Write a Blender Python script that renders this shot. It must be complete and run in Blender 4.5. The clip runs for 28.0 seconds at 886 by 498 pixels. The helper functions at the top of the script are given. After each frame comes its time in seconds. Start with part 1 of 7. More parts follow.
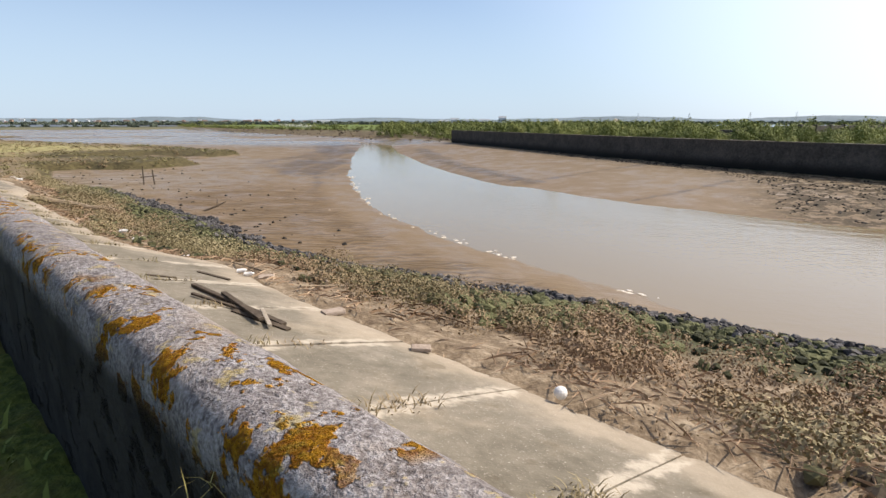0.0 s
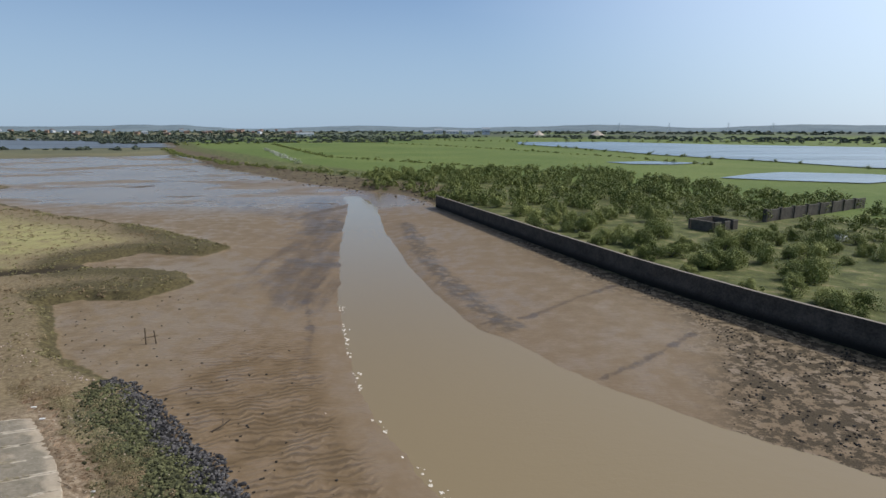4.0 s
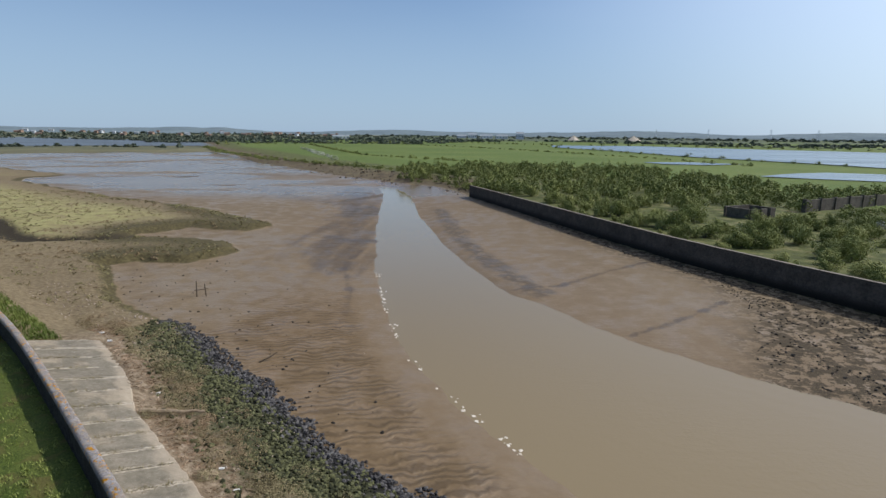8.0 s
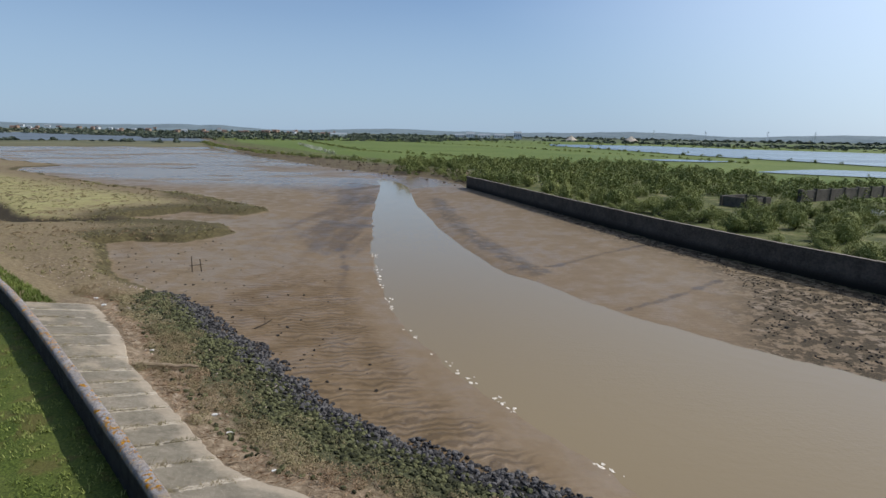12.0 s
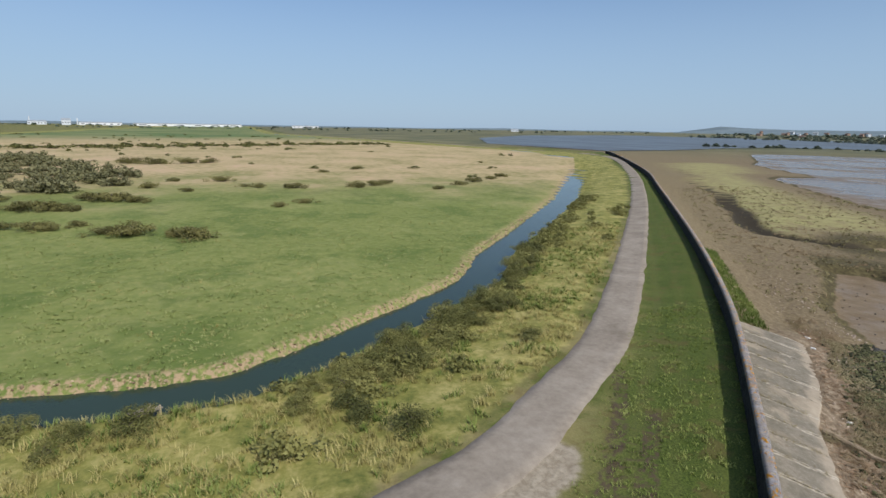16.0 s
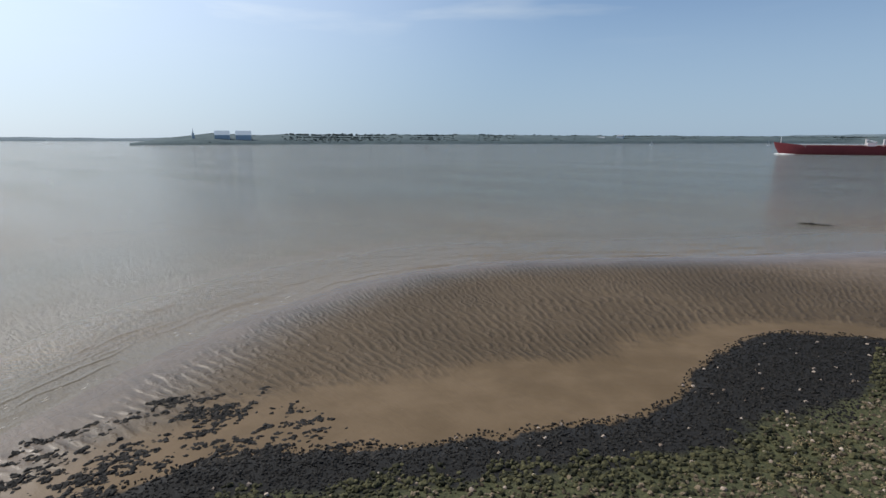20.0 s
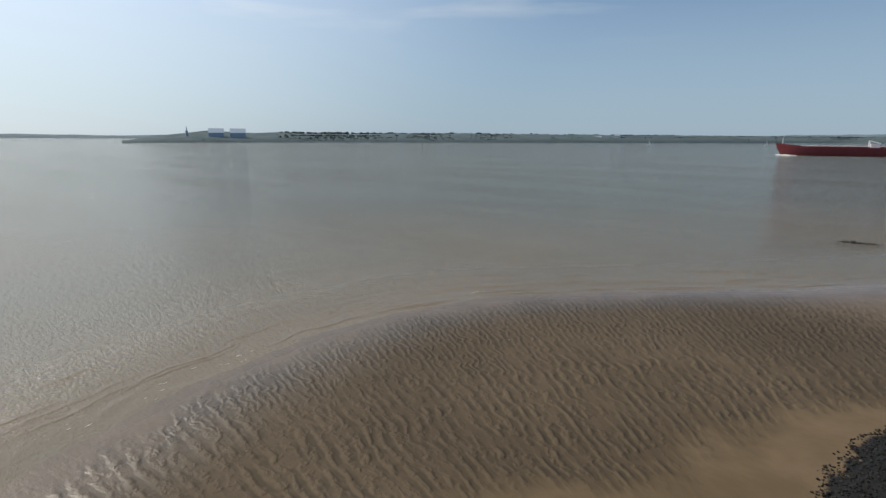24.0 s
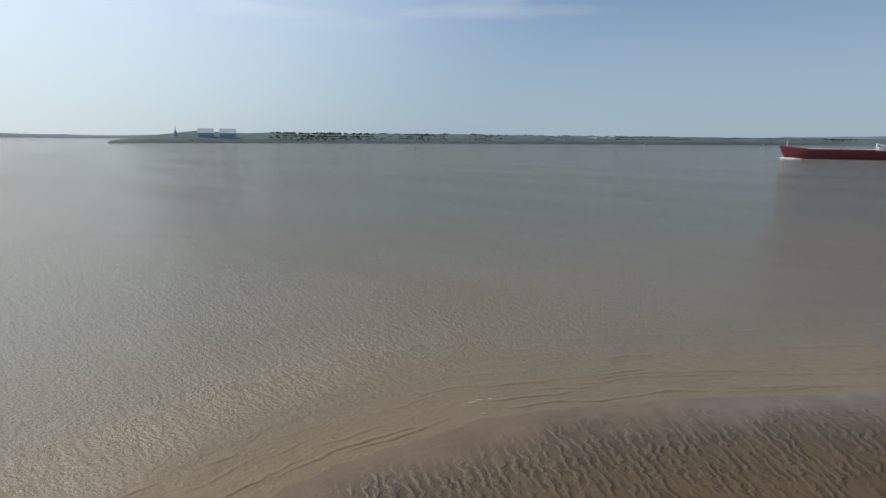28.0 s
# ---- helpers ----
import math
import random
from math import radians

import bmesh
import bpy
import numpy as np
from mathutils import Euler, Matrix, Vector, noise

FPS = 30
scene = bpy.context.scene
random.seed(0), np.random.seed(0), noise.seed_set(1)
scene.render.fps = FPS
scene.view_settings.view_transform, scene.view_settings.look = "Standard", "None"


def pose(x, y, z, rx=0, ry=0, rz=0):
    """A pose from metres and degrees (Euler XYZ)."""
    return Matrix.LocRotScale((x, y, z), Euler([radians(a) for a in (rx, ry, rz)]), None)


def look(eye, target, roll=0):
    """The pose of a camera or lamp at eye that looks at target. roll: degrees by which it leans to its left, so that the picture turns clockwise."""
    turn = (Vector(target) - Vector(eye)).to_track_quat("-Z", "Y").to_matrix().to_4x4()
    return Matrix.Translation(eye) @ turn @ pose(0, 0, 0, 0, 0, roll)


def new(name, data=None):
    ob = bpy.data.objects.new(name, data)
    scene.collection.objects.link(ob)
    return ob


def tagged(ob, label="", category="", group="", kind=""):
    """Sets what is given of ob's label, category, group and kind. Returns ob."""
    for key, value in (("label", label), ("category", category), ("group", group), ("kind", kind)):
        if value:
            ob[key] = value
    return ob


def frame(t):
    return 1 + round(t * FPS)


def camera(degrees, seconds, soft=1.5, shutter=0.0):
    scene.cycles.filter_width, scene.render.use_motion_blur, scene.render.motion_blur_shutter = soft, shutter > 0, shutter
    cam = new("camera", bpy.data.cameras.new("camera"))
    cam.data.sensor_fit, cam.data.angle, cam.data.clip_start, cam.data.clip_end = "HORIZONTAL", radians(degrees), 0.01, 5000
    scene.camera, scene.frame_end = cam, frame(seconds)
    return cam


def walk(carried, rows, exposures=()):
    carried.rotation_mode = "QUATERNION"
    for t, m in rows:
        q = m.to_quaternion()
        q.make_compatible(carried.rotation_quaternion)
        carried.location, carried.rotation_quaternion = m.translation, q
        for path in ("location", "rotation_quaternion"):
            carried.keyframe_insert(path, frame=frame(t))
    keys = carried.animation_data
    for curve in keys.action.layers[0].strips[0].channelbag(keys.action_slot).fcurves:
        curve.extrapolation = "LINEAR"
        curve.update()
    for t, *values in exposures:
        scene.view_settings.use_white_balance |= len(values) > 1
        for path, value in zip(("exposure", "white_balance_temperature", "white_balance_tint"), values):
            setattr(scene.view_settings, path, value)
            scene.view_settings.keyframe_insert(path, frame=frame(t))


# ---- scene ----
cam = camera(77.7, 28.0)
EXPOSURES = [(0.0, 0.58, 7350, 14), (0.5, 0.34, 7200, 13), (1.0, 0.1, 7050, 12), (2.0, 0.07, 6900, 11), (3.0, 0.0, 6650, 10), (8.0, 0.0, 6500, 10), (15.4, 0.0, 6500, 10), (17.4, -0.05, 6500, 10), (17.9, 0.36, 6550, 10), (18.1, 0.34, 6550, 10), (18.7, 0.0, 6600, 10), (21.5, -0.1, 6750, 9), (24.5, -0.18, 7000, 8), (28.0, -0.18, 7050, 8)]
PATH = [
    (0.0, -0.052, -0.243, 5.438, -0.00, -12.96, 0.01),
    (0.5, -0.205, -0.081, 7.006, -1.25, -13.10, -0.11),
    (1.0, -0.271, -0.018, 8.834, -2.07, -12.62, -0.23),
    (1.5, -0.211, 0.118, 10.868, -2.41, -12.36, -0.19),
    (2.0, -0.136, 0.102, 12.934, -2.52, -12.31, -0.13),
    (2.5, -0.096, 0.062, 14.969, -2.58, -12.24, -0.19),
    (3.0, 0.008, 0.008, 16.994, -2.67, -12.21, -0.02),
    (3.5, -0.010, -0.195, 18.317, -2.14, -12.27, 0.04),
    (4.0, -0.105, -0.703, 18.954, -1.64, -12.32, -0.04),
    (4.5, -0.289, -1.651, 19.122, -1.01, -12.34, -0.26),
    (5.0, -0.446, -2.601, 18.991, -0.43, -12.31, -0.47),
    (5.5, -0.462, -3.117, 18.729, -0.06, -12.17, -0.49),
    (6.0, -0.331, -3.333, 18.342, 0.21, -11.88, -0.31),
    (6.5, -0.256, -3.398, 17.835, 0.57, -11.87, -0.26),
    (7.0, -0.286, -3.386, 17.202, 0.99, -11.88, -0.38),
    (7.5, -0.340, -3.369, 16.419, 1.42, -11.86, -0.52),
    (8.0, -0.431, -3.349, 15.588, 1.80, -11.82, -0.60),
    (8.5, -0.481, -3.426, 14.826, 2.12, -11.84, -0.69),
    (9.0, -0.546, -3.462, 13.989, 2.35, -11.83, -0.69),
    (9.5, -0.567, -3.489, 13.182, 2.58, -11.82, -0.76),
    (10.0, -0.588, -3.528, 12.581, 2.59, -11.84, -0.85),
    (10.5, -0.499, -3.556, 12.235, 2.63, -11.86, -0.97),
    (11.0, -0.429, -3.640, 12.064, 2.66, -11.89, -0.98),
    (11.5, -0.436, -3.676, 12.362, 2.20, -11.91, -1.08),
    (12.0, -0.291, -3.809, 13.524, 1.58, -11.85, -1.06),
    (12.5, -0.245, -3.886, 15.094, 1.01, -11.76, -0.83),
    (13.0, -0.326, -3.911, 16.025, 0.86, -11.70, -0.71),
    (13.5, -0.546, -3.890, 16.621, 1.08, -11.65, -0.67),
    (14.0, -0.774, -3.835, 16.884, 1.44, -11.61, -0.64),
    (14.5, -0.881, -3.760, 16.815, 1.74, -11.61, -0.58),
    (15.0, -0.885, -3.645, 16.479, 2.02, -11.65, -0.46),
    (15.1, -0.826, -3.596, 16.379, 2.20, -11.68, -0.49),
    (15.2, -0.767, -3.547, 16.279, 2.60, -11.70, -0.53),
    (15.3, -0.708, -3.498, 16.179, 4.30, -11.73, -0.57),
    (15.4, -0.649, -3.449, 16.079, 8.00, -11.75, -0.60),
    (15.5, -0.591, -3.400, 15.979, 13.60, -11.77, -0.64),
    (15.6, -0.532, -3.351, 15.879, 23.50, -11.80, -0.67),
    (15.7, -0.473, -3.301, 15.778, 35.00, -11.82, -0.71),
    (15.8, -0.45, -3.36, 15.678, 46.60, -11.85, -0.75),
    (15.9, -0.44, -3.38, 15.566, 58.40, -12.16, -0.80),
    (16.0, -0.44, -3.38, 15.454, 70.20, -12.48, -0.86),
    (16.1, -0.47, -3.24, 15.433, 81.80, -12.53, -0.73),
    (16.2, -0.51, -3.07, 15.411, 93.20, -12.59, -0.60),
    (16.3, -0.54, -2.92, 15.389, 104.00, -12.64, -0.48),
    (16.4, -0.580, -2.740, 15.367, 113.40, -12.70, -0.35),
    (16.5, -0.641, -2.654, 15.346, 119.60, -12.75, -0.22),
    (16.6, -0.634, -2.630, 15.357, 122.30, -12.71, -0.21),
    (16.8, -0.622, -2.583, 15.380, 123.70, -12.63, -0.17),
    (17.0, -0.609, -2.536, 15.402, 124.10, -12.55, -0.14),
    (17.1, -0.597, -2.599, 15.349, 128.10, -12.48, 0.02),
    (17.2, -0.584, -2.662, 15.295, 135.10, -12.41, 0.19),
    (17.3, -0.572, -2.725, 15.241, 145.10, -12.34, 0.35),
    (17.4, -0.560, -2.788, 15.187, 156.30, -12.27, 0.51),
    (17.5, -0.547, -2.851, 15.133, 167.70, -12.20, 0.68),
    (17.6, -0.397, -2.916, 15.043, 179.10, -12.07, 0.61),
    (17.7, -0.247, -2.980, 14.952, 190.50, -11.95, 0.53),
    (17.8, -0.098, -3.044, 14.862, 201.80, -11.82, 0.46),
    (17.9, 0.052, -3.109, 14.771, 212.00, -11.70, 0.39),
    (18.0, 0.202, -3.173, 14.681, 219.20, -11.58, 0.32),
    (18.1, 0.204, -3.164, 14.645, 220.20, -11.53, 0.26),
    (18.2, 0.205, -3.154, 14.610, 220.50, -11.48, 0.21),
    (18.5, 0.209, -3.126, 14.503, 220.77, -11.35, 0.04),
    (19.0, 0.267, -3.308, 14.288, 220.94, -11.25, -0.02),
    (19.5, 0.538, -3.841, 14.167, 221.11, -11.26, -0.06),
    (20.0, 1.003, -4.592, 14.153, 221.16, -11.27, -0.09),
    (20.5, 1.717, -5.666, 14.134, 221.18, -11.28, -0.16),
    (21.0, 2.535, -6.860, 14.157, 221.18, -11.28, -0.21),
    (21.5, 3.519, -8.210, 14.173, 221.15, -11.29, -0.22),
    (22.0, 4.288, -9.011, 14.312, 221.11, -11.30, -0.26),
    (22.5, 5.179, -9.674, 14.612, 221.04, -11.35, -0.34),
    (23.0, 6.134, -10.420, 14.937, 220.97, -11.39, -0.39),
    (23.5, 7.095, -11.474, 15.147, 220.90, -11.42, -0.39),
    (24.0, 8.446, -13.306, 15.299, 220.81, -11.44, -0.32),
    (24.5, 10.038, -15.349, 15.381, 220.72, -11.47, -0.42),
    (25.0, 11.793, -17.547, 15.418, 220.71, -11.47, -0.45),
    (25.5, 13.522, -19.732, 15.495, 220.72, -11.47, -0.49),
    (26.0, 15.246, -21.899, 15.597, 220.71, -11.48, -0.44),
    (26.5, 16.985, -24.093, 15.572, 220.68, -11.42, -0.50),
    (27.0, 18.681, -26.339, 15.527, 220.59, -11.35, -0.55),
    (27.5, 20.482, -28.437, 15.716, 220.39, -11.36, -0.54),
    (28.0, 22.227, -30.489, 15.973, 220.21, -11.36, -0.49),
]
walk(cam, [(t, pose(x, y, z, 90 + p, r, w)) for t, x, y, z, w, p, r in PATH], EXPOSURES)

# ---- light: clear hazy day, sun high over the creek mouth ----
SUN_AZ = radians(283)          # yaw of the sun, counter-clockwise from +y
SUN_EL = radians(46)
sun_dir = Vector((-math.sin(SUN_AZ) * math.cos(SUN_EL), math.cos(SUN_AZ) * math.cos(SUN_EL), math.sin(SUN_EL)))
world = bpy.data.worlds.new("sky")
scene.world = world
world.use_nodes = True
wn, wl = world.node_tree.nodes, world.node_tree.links
sky = wn.new("ShaderNodeTexSky")
sky.sky_type, sky.sun_disc = "NISHITA", False
sky.sun_elevation, sky.sun_rotation = SUN_EL, math.atan2(sun_dir.x, sun_dir.y)
sky.altitude, sky.air_density, sky.dust_density, sky.ozone_density = 0, 1.0, 0.5, 4.0
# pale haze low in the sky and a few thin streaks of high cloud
coord = wn.new("ShaderNodeTexCoord")
split = wn.new("ShaderNodeSeparateXYZ")
wl.new(coord.outputs["Generated"], split.inputs[0])
low = wn.new("ShaderNodeMapRange")
low.interpolation_type = "SMOOTHERSTEP"
for socket, value in zip(low.inputs[1:5], (-0.02, 0.42, 0.8, 0.0)):
    socket.default_value = value
wl.new(split.outputs[2], low.inputs[0])
hazy = wn.new("ShaderNodeMix")
hazy.data_type = "RGBA"
hazy.inputs[7].default_value = (3.9, 5.4, 7.3, 1)
wl.new(low.outputs[0], hazy.inputs[0])
tint = wn.new("ShaderNodeMix")
tint.data_type, tint.blend_type = "RGBA", "MULTIPLY"
tint.inputs[0].default_value = 1.0
tint.inputs[7].default_value = (0.86, 0.985, 1.13, 1)
wl.new(sky.outputs[0], tint.inputs[6])
wl.new(tint.outputs[2], hazy.inputs[6])
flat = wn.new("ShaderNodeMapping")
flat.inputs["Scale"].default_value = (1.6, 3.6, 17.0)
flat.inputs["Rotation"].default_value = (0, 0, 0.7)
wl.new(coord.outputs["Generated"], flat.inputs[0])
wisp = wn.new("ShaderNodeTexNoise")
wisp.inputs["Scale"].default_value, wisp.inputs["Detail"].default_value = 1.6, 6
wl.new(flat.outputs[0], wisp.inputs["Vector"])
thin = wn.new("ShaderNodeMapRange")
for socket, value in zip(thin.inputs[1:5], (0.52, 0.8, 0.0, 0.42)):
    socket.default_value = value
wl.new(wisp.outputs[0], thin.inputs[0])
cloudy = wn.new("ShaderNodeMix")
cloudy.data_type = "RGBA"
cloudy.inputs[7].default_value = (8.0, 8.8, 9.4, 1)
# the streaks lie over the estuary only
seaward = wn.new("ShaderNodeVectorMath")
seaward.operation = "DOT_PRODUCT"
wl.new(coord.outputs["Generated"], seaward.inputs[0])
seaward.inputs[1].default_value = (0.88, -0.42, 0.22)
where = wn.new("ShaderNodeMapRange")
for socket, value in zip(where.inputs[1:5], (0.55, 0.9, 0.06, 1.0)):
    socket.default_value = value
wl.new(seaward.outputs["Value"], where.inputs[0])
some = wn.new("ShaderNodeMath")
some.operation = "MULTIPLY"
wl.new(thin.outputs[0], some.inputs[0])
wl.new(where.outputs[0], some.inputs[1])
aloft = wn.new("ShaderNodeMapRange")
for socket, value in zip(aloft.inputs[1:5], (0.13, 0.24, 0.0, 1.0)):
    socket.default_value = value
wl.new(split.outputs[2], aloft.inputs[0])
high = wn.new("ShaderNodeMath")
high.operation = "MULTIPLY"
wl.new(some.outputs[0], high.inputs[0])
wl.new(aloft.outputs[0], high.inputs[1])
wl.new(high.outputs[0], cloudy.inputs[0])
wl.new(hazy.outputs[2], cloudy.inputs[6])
# bright aureole on the sun's side of the sky
facing = wn.new("ShaderNodeVectorMath")
facing.operation = "DOT_PRODUCT"
wl.new(coord.outputs["Generated"], facing.inputs[0])
facing.inputs[1].default_value = sun_dir
aura = wn.new("ShaderNodeMapRange")
aura.interpolation_type = "SMOOTHSTEP"
for socket, value in zip(aura.inputs[1:5], (0.28, 1.08, 0.0, 1.0)):
    socket.default_value = value
wl.new(facing.outputs["Value"], aura.inputs[0])
glow = wn.new("ShaderNodeMix")
glow.data_type, glow.blend_type = "RGBA", "ADD"
glow.inputs[7].default_value = (7.2, 7.1, 6.7, 1)
wl.new(aura.outputs[0], glow.inputs[0])
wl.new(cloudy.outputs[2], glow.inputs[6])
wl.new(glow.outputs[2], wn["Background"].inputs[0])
wn["Background"].inputs[1].default_value = 0.095
lamp = bpy.data.lights.new("sun", "SUN")
lamp.energy, lamp.angle, lamp.color = 3.45, radians(0.6), (1.0, 0.955, 0.89)
sun = new("sun", lamp)
sun.matrix_basis = look(sun_dir * 200, (0, 0, 0))


# ---- materials ----
class Mat:
    """A small builder round one node material."""

    def __init__(self, name, rough=0.8, metal=0.0, spec=0.3):
        self.m = bpy.data.materials.new(name)
        self.m.use_nodes = True
        self.n, self.l = self.m.node_tree.nodes, self.m.node_tree.links
        self.b = self.n["Principled BSDF"]
        self.b.inputs["Roughness"].default_value = rough
        self.b.inputs["Metallic"].default_value = metal
        self.b.inputs["Specular IOR Level"].default_value = spec
        self.pos = self.n.new("ShaderNodeNewGeometry").outputs["Position"]

    def set(self, key, value):
        socket = self.b.inputs[key]
        if hasattr(value, "links"):
            self.l.new(value, socket)
        else:
            socket.default_value = value
        return self

    def plug(self, socket, value):
        if hasattr(value, "links"):
            self.l.new(value, socket)
        elif isinstance(value, tuple) and len(value) == 3 and len(socket.default_value) == 4:
            socket.default_value = (*value, 1)
        else:
            socket.default_value = value

    def stretch(self, sx, sy, sz, turn=0.0):
        q = self.n.new("ShaderNodeMapping")
        q.inputs["Scale"].default_value = (sx, sy, sz)
        q.inputs["Rotation"].default_value = (0, 0, turn)
        self.l.new(self.pos, q.inputs[0])
        return q.outputs[0]

    def noise(self, scale, detail=4.0, rough=0.6, at=None, distort=0.0):
        q = self.n.new("ShaderNodeTexNoise")
        q.inputs["Scale"].default_value, q.inputs["Detail"].default_value = scale, detail
        q.inputs["Roughness"].default_value, q.inputs["Distortion"].default_value = rough, distort
        self.l.new(at or self.pos, q.inputs["Vector"])
        return q.outputs[0]

    def cells(self, scale, at=None, out="Distance", rnd=1.0):
        q = self.n.new("ShaderNodeTexVoronoi")
        q.inputs["Scale"].default_value, q.inputs["Randomness"].default_value = scale, rnd
        self.l.new(at or self.pos, q.inputs["Vector"])
        return q.outputs[out]

    def waves(self, scale, at=None, distort=4.0, dscale=1.5):
        q = self.n.new("ShaderNodeTexWave")
        q.inputs["Scale"].default_value, q.inputs["Distortion"].default_value = scale, distort
        q.inputs["Detail"].default_value, q.inputs["Detail Scale"].default_value = 3, dscale
        self.l.new(at or self.pos, q.inputs["Vector"])
        return q.outputs["Fac"]

    def attr(self, name):
        q = self.n.new("ShaderNodeAttribute")
        q.attribute_name = name
        return q.outputs["Fac"]

    def island(self):
        return self.n.new("ShaderNodeNewGeometry").outputs["Random Per Island"]

    def own(self):
        return self.n.new("ShaderNodeObjectInfo").outputs["Random"]

    def axis(self, k):
        q = self.n.new("ShaderNodeSeparateXYZ")
        self.l.new(self.pos, q.inputs[0])
        return q.outputs[k]

    def op(self, kind, a, b=0.0, c=0.0):
        q = self.n.new("ShaderNodeMath")
        q.operation = kind
        for s, v in zip(q.inputs, (a, b, c)):
            self.plug(s, v)
        return q.outputs[0]

    def ramp(self, v, lo, hi, a=0.0, b=1.0):
        q = self.n.new("ShaderNodeMapRange")
        q.interpolation_type = "SMOOTHSTEP"
        for s, w in zip(q.inputs, (v, lo, hi, a, b)):
            self.plug(s, w)
        return q.outputs[0]

    def mix(self, f, a, b, kind="MIX"):
        q = self.n.new("ShaderNodeMix")
        q.data_type, q.blend_type = "RGBA", kind
        self.plug(q.inputs[0], f)
        self.plug(q.inputs[6], a)
        self.plug(q.inputs[7], b)
        return q.outputs[2]

    def tones(self, v, *stops):
        q = self.n.new("ShaderNodeValToRGB")
        e = q.color_ramp.elements
        while len(e) < len(stops):
            e.new(0.5)
        for k, (p, col) in zip(e, stops):
            k.position, k.color = p, (*col, 1)
        self.l.new(v, q.inputs[0])
        return q.outputs[0]

    def bump(self, height, depth, strength=1.0, under=None):
        q = self.n.new("ShaderNodeBump")
        q.inputs["Distance"].default_value, q.inputs["Strength"].default_value = depth, strength
        self.l.new(height, q.inputs["Height"])
        if under:
            self.l.new(under, q.inputs["Normal"])
        return q.outputs[0]


def speckled(name, dark, light, scale, rough=0.85, depth=0.01, spec=0.25, island=0.0, metal=0.0):
    """A plain two-tone material with coarse and fine variation."""
    k = Mat(name, rough, metal, spec)
    v = k.op("ADD", k.op("MULTIPLY", k.noise(scale), 0.6), k.op("MULTIPLY", k.noise(scale * 9), 0.4))
    if island:
        v = k.op("ADD", v, k.op("MULTIPLY_ADD", k.island(), island, -island / 2))
    col = k.tones(v, (0.3, dark), (0.68, light))
    k.set("Base Color", col)
    if depth:
        k.set("Normal", k.bump(k.noise(scale * 6), depth))
    return k.m


# ---- plan ----
WATER_LEFT = [(-26, 165), (-20.5, 142), (-13.8, 84), (-9.9, 58.3), (-7.7, 46.9), (-5.9, 39.5), (-3.6, 32.4), (-1.1, 27.6), (1.1, 24), (3.1, 20.9), (6.2, 16.5), (7.9, 13.9),
              (10.5, 11.8), (19, 7), (28, 0), (33.3, -8.5), (36.3, -14.5), (39, -20), (41.3, -27), (43.0, -38), (42.2, -46.5), (39.6, -54.4), (31, -65.4), (16.5, -80), (4, -96.5),
              (-15, -118), (-45, -132.5), (-82, -141), (-130, -166), (-240, -255), (-420, -420), (-1000, -850), (-2600, -1900), (-4850, -3000)]
WATER_RIGHT = [(4850, 1500), (700, 150), (150, 12), (60, 8), (36, 17), (25.4, 25.5), (19.3, 30.8), (13.2, 37), (9.4, 42.9), (5.1, 50.1), (0.7, 63.5), (-2.5, 76), (-8, 100), (-13, 137), (-20, 160)]
WATER = WATER_LEFT + [(-4850, -4850), (4850, -4850)] + WATER_RIGHT
SHORE = [(-225, 480), (-158, 366), (-180, 382), (-205, 376), (-232, 368), (-252, 346), (-284, 326), (-272, 306), (-238, 270), (-205, 236), (-190, 215), (-160, 196), (-130, 177), (-128, 168), (-137, 160), (-102, 134.5), (-76, 116), (-55.2, 105), (-41.7, 94.2), (-30.3, 84.5), (-33.5, 78.3), (-42.6, 80.5), (-48, 74.5), (-44, 70.8), (-38.8, 71.2), (-31.5, 69.2),
         (-28, 64.5), (-31.7, 57.6), (-38.1, 58.2), (-40, 56), (-34.8, 48.8), (-29.9, 42.4), (-26, 39), (-21.3, 36.9), (-15, 30.3), (-10.7, 25.5), (-6.3, 20.6), (-3.3, 18), (0.0, 16.5), (3.0, 14.8),
         (6.3, 12.8), (12.4, 8.6), (18.5, 2), (22, -4), (23.4, -9), (23.2, -13.2), (21.8, -15.6), (18.9, -18.2), (16.2, -21.2), (13.8, -24.9), (10, -30.2), (9.2, -34), (10, -39.9), (9, -45), (7, -49.2),
         (3.5, -51.6), (-1, -52), (-6.5, -52.8), (-15.3, -54.9), (-24, -61.1), (-46.7, -80.7), (-73, -108), (-131, -153), (-240, -236), (-420, -380), (-1000, -780), (-2600, -1750), (-4800, -2800)]
LAND_LEFT = SHORE + [(-4850, 4850), (-225, 4850)]
WALL_LINE = [(-900, 60), (-420, 150), (-300, 186), (-255, 182), (-228, 167), (-160, 124.5), (-120, 98.3), (-95, 79), (-69, 59.4), (-44, 40.4), (-28, 27.5), (-20.2, 20.4), (-8.5, 9.02), (-3, 3.57), (3, -2.43), (6.8, -6.3), (8, -8.6), (7.9, -11), (6.2, -13.9), (1.9, -18.2),
             (-5.65, -24.75), (-15.2, -33.7), (-40.3, -56.7), (-56.6, -70.2), (-112.3, -120.2), (-160, -152), (-228, -193), (-330, -262), (-700, -560), (-1600, -1230)]
DIKE = WALL_LINE + [(-4850, -2600), (-4850, 60)]
FAR_WALL = [(1.9, 128), (23, 67.6), (29.6, 52.4), (36, 40.2), (44, 27), (56, 12), (120, 16)]
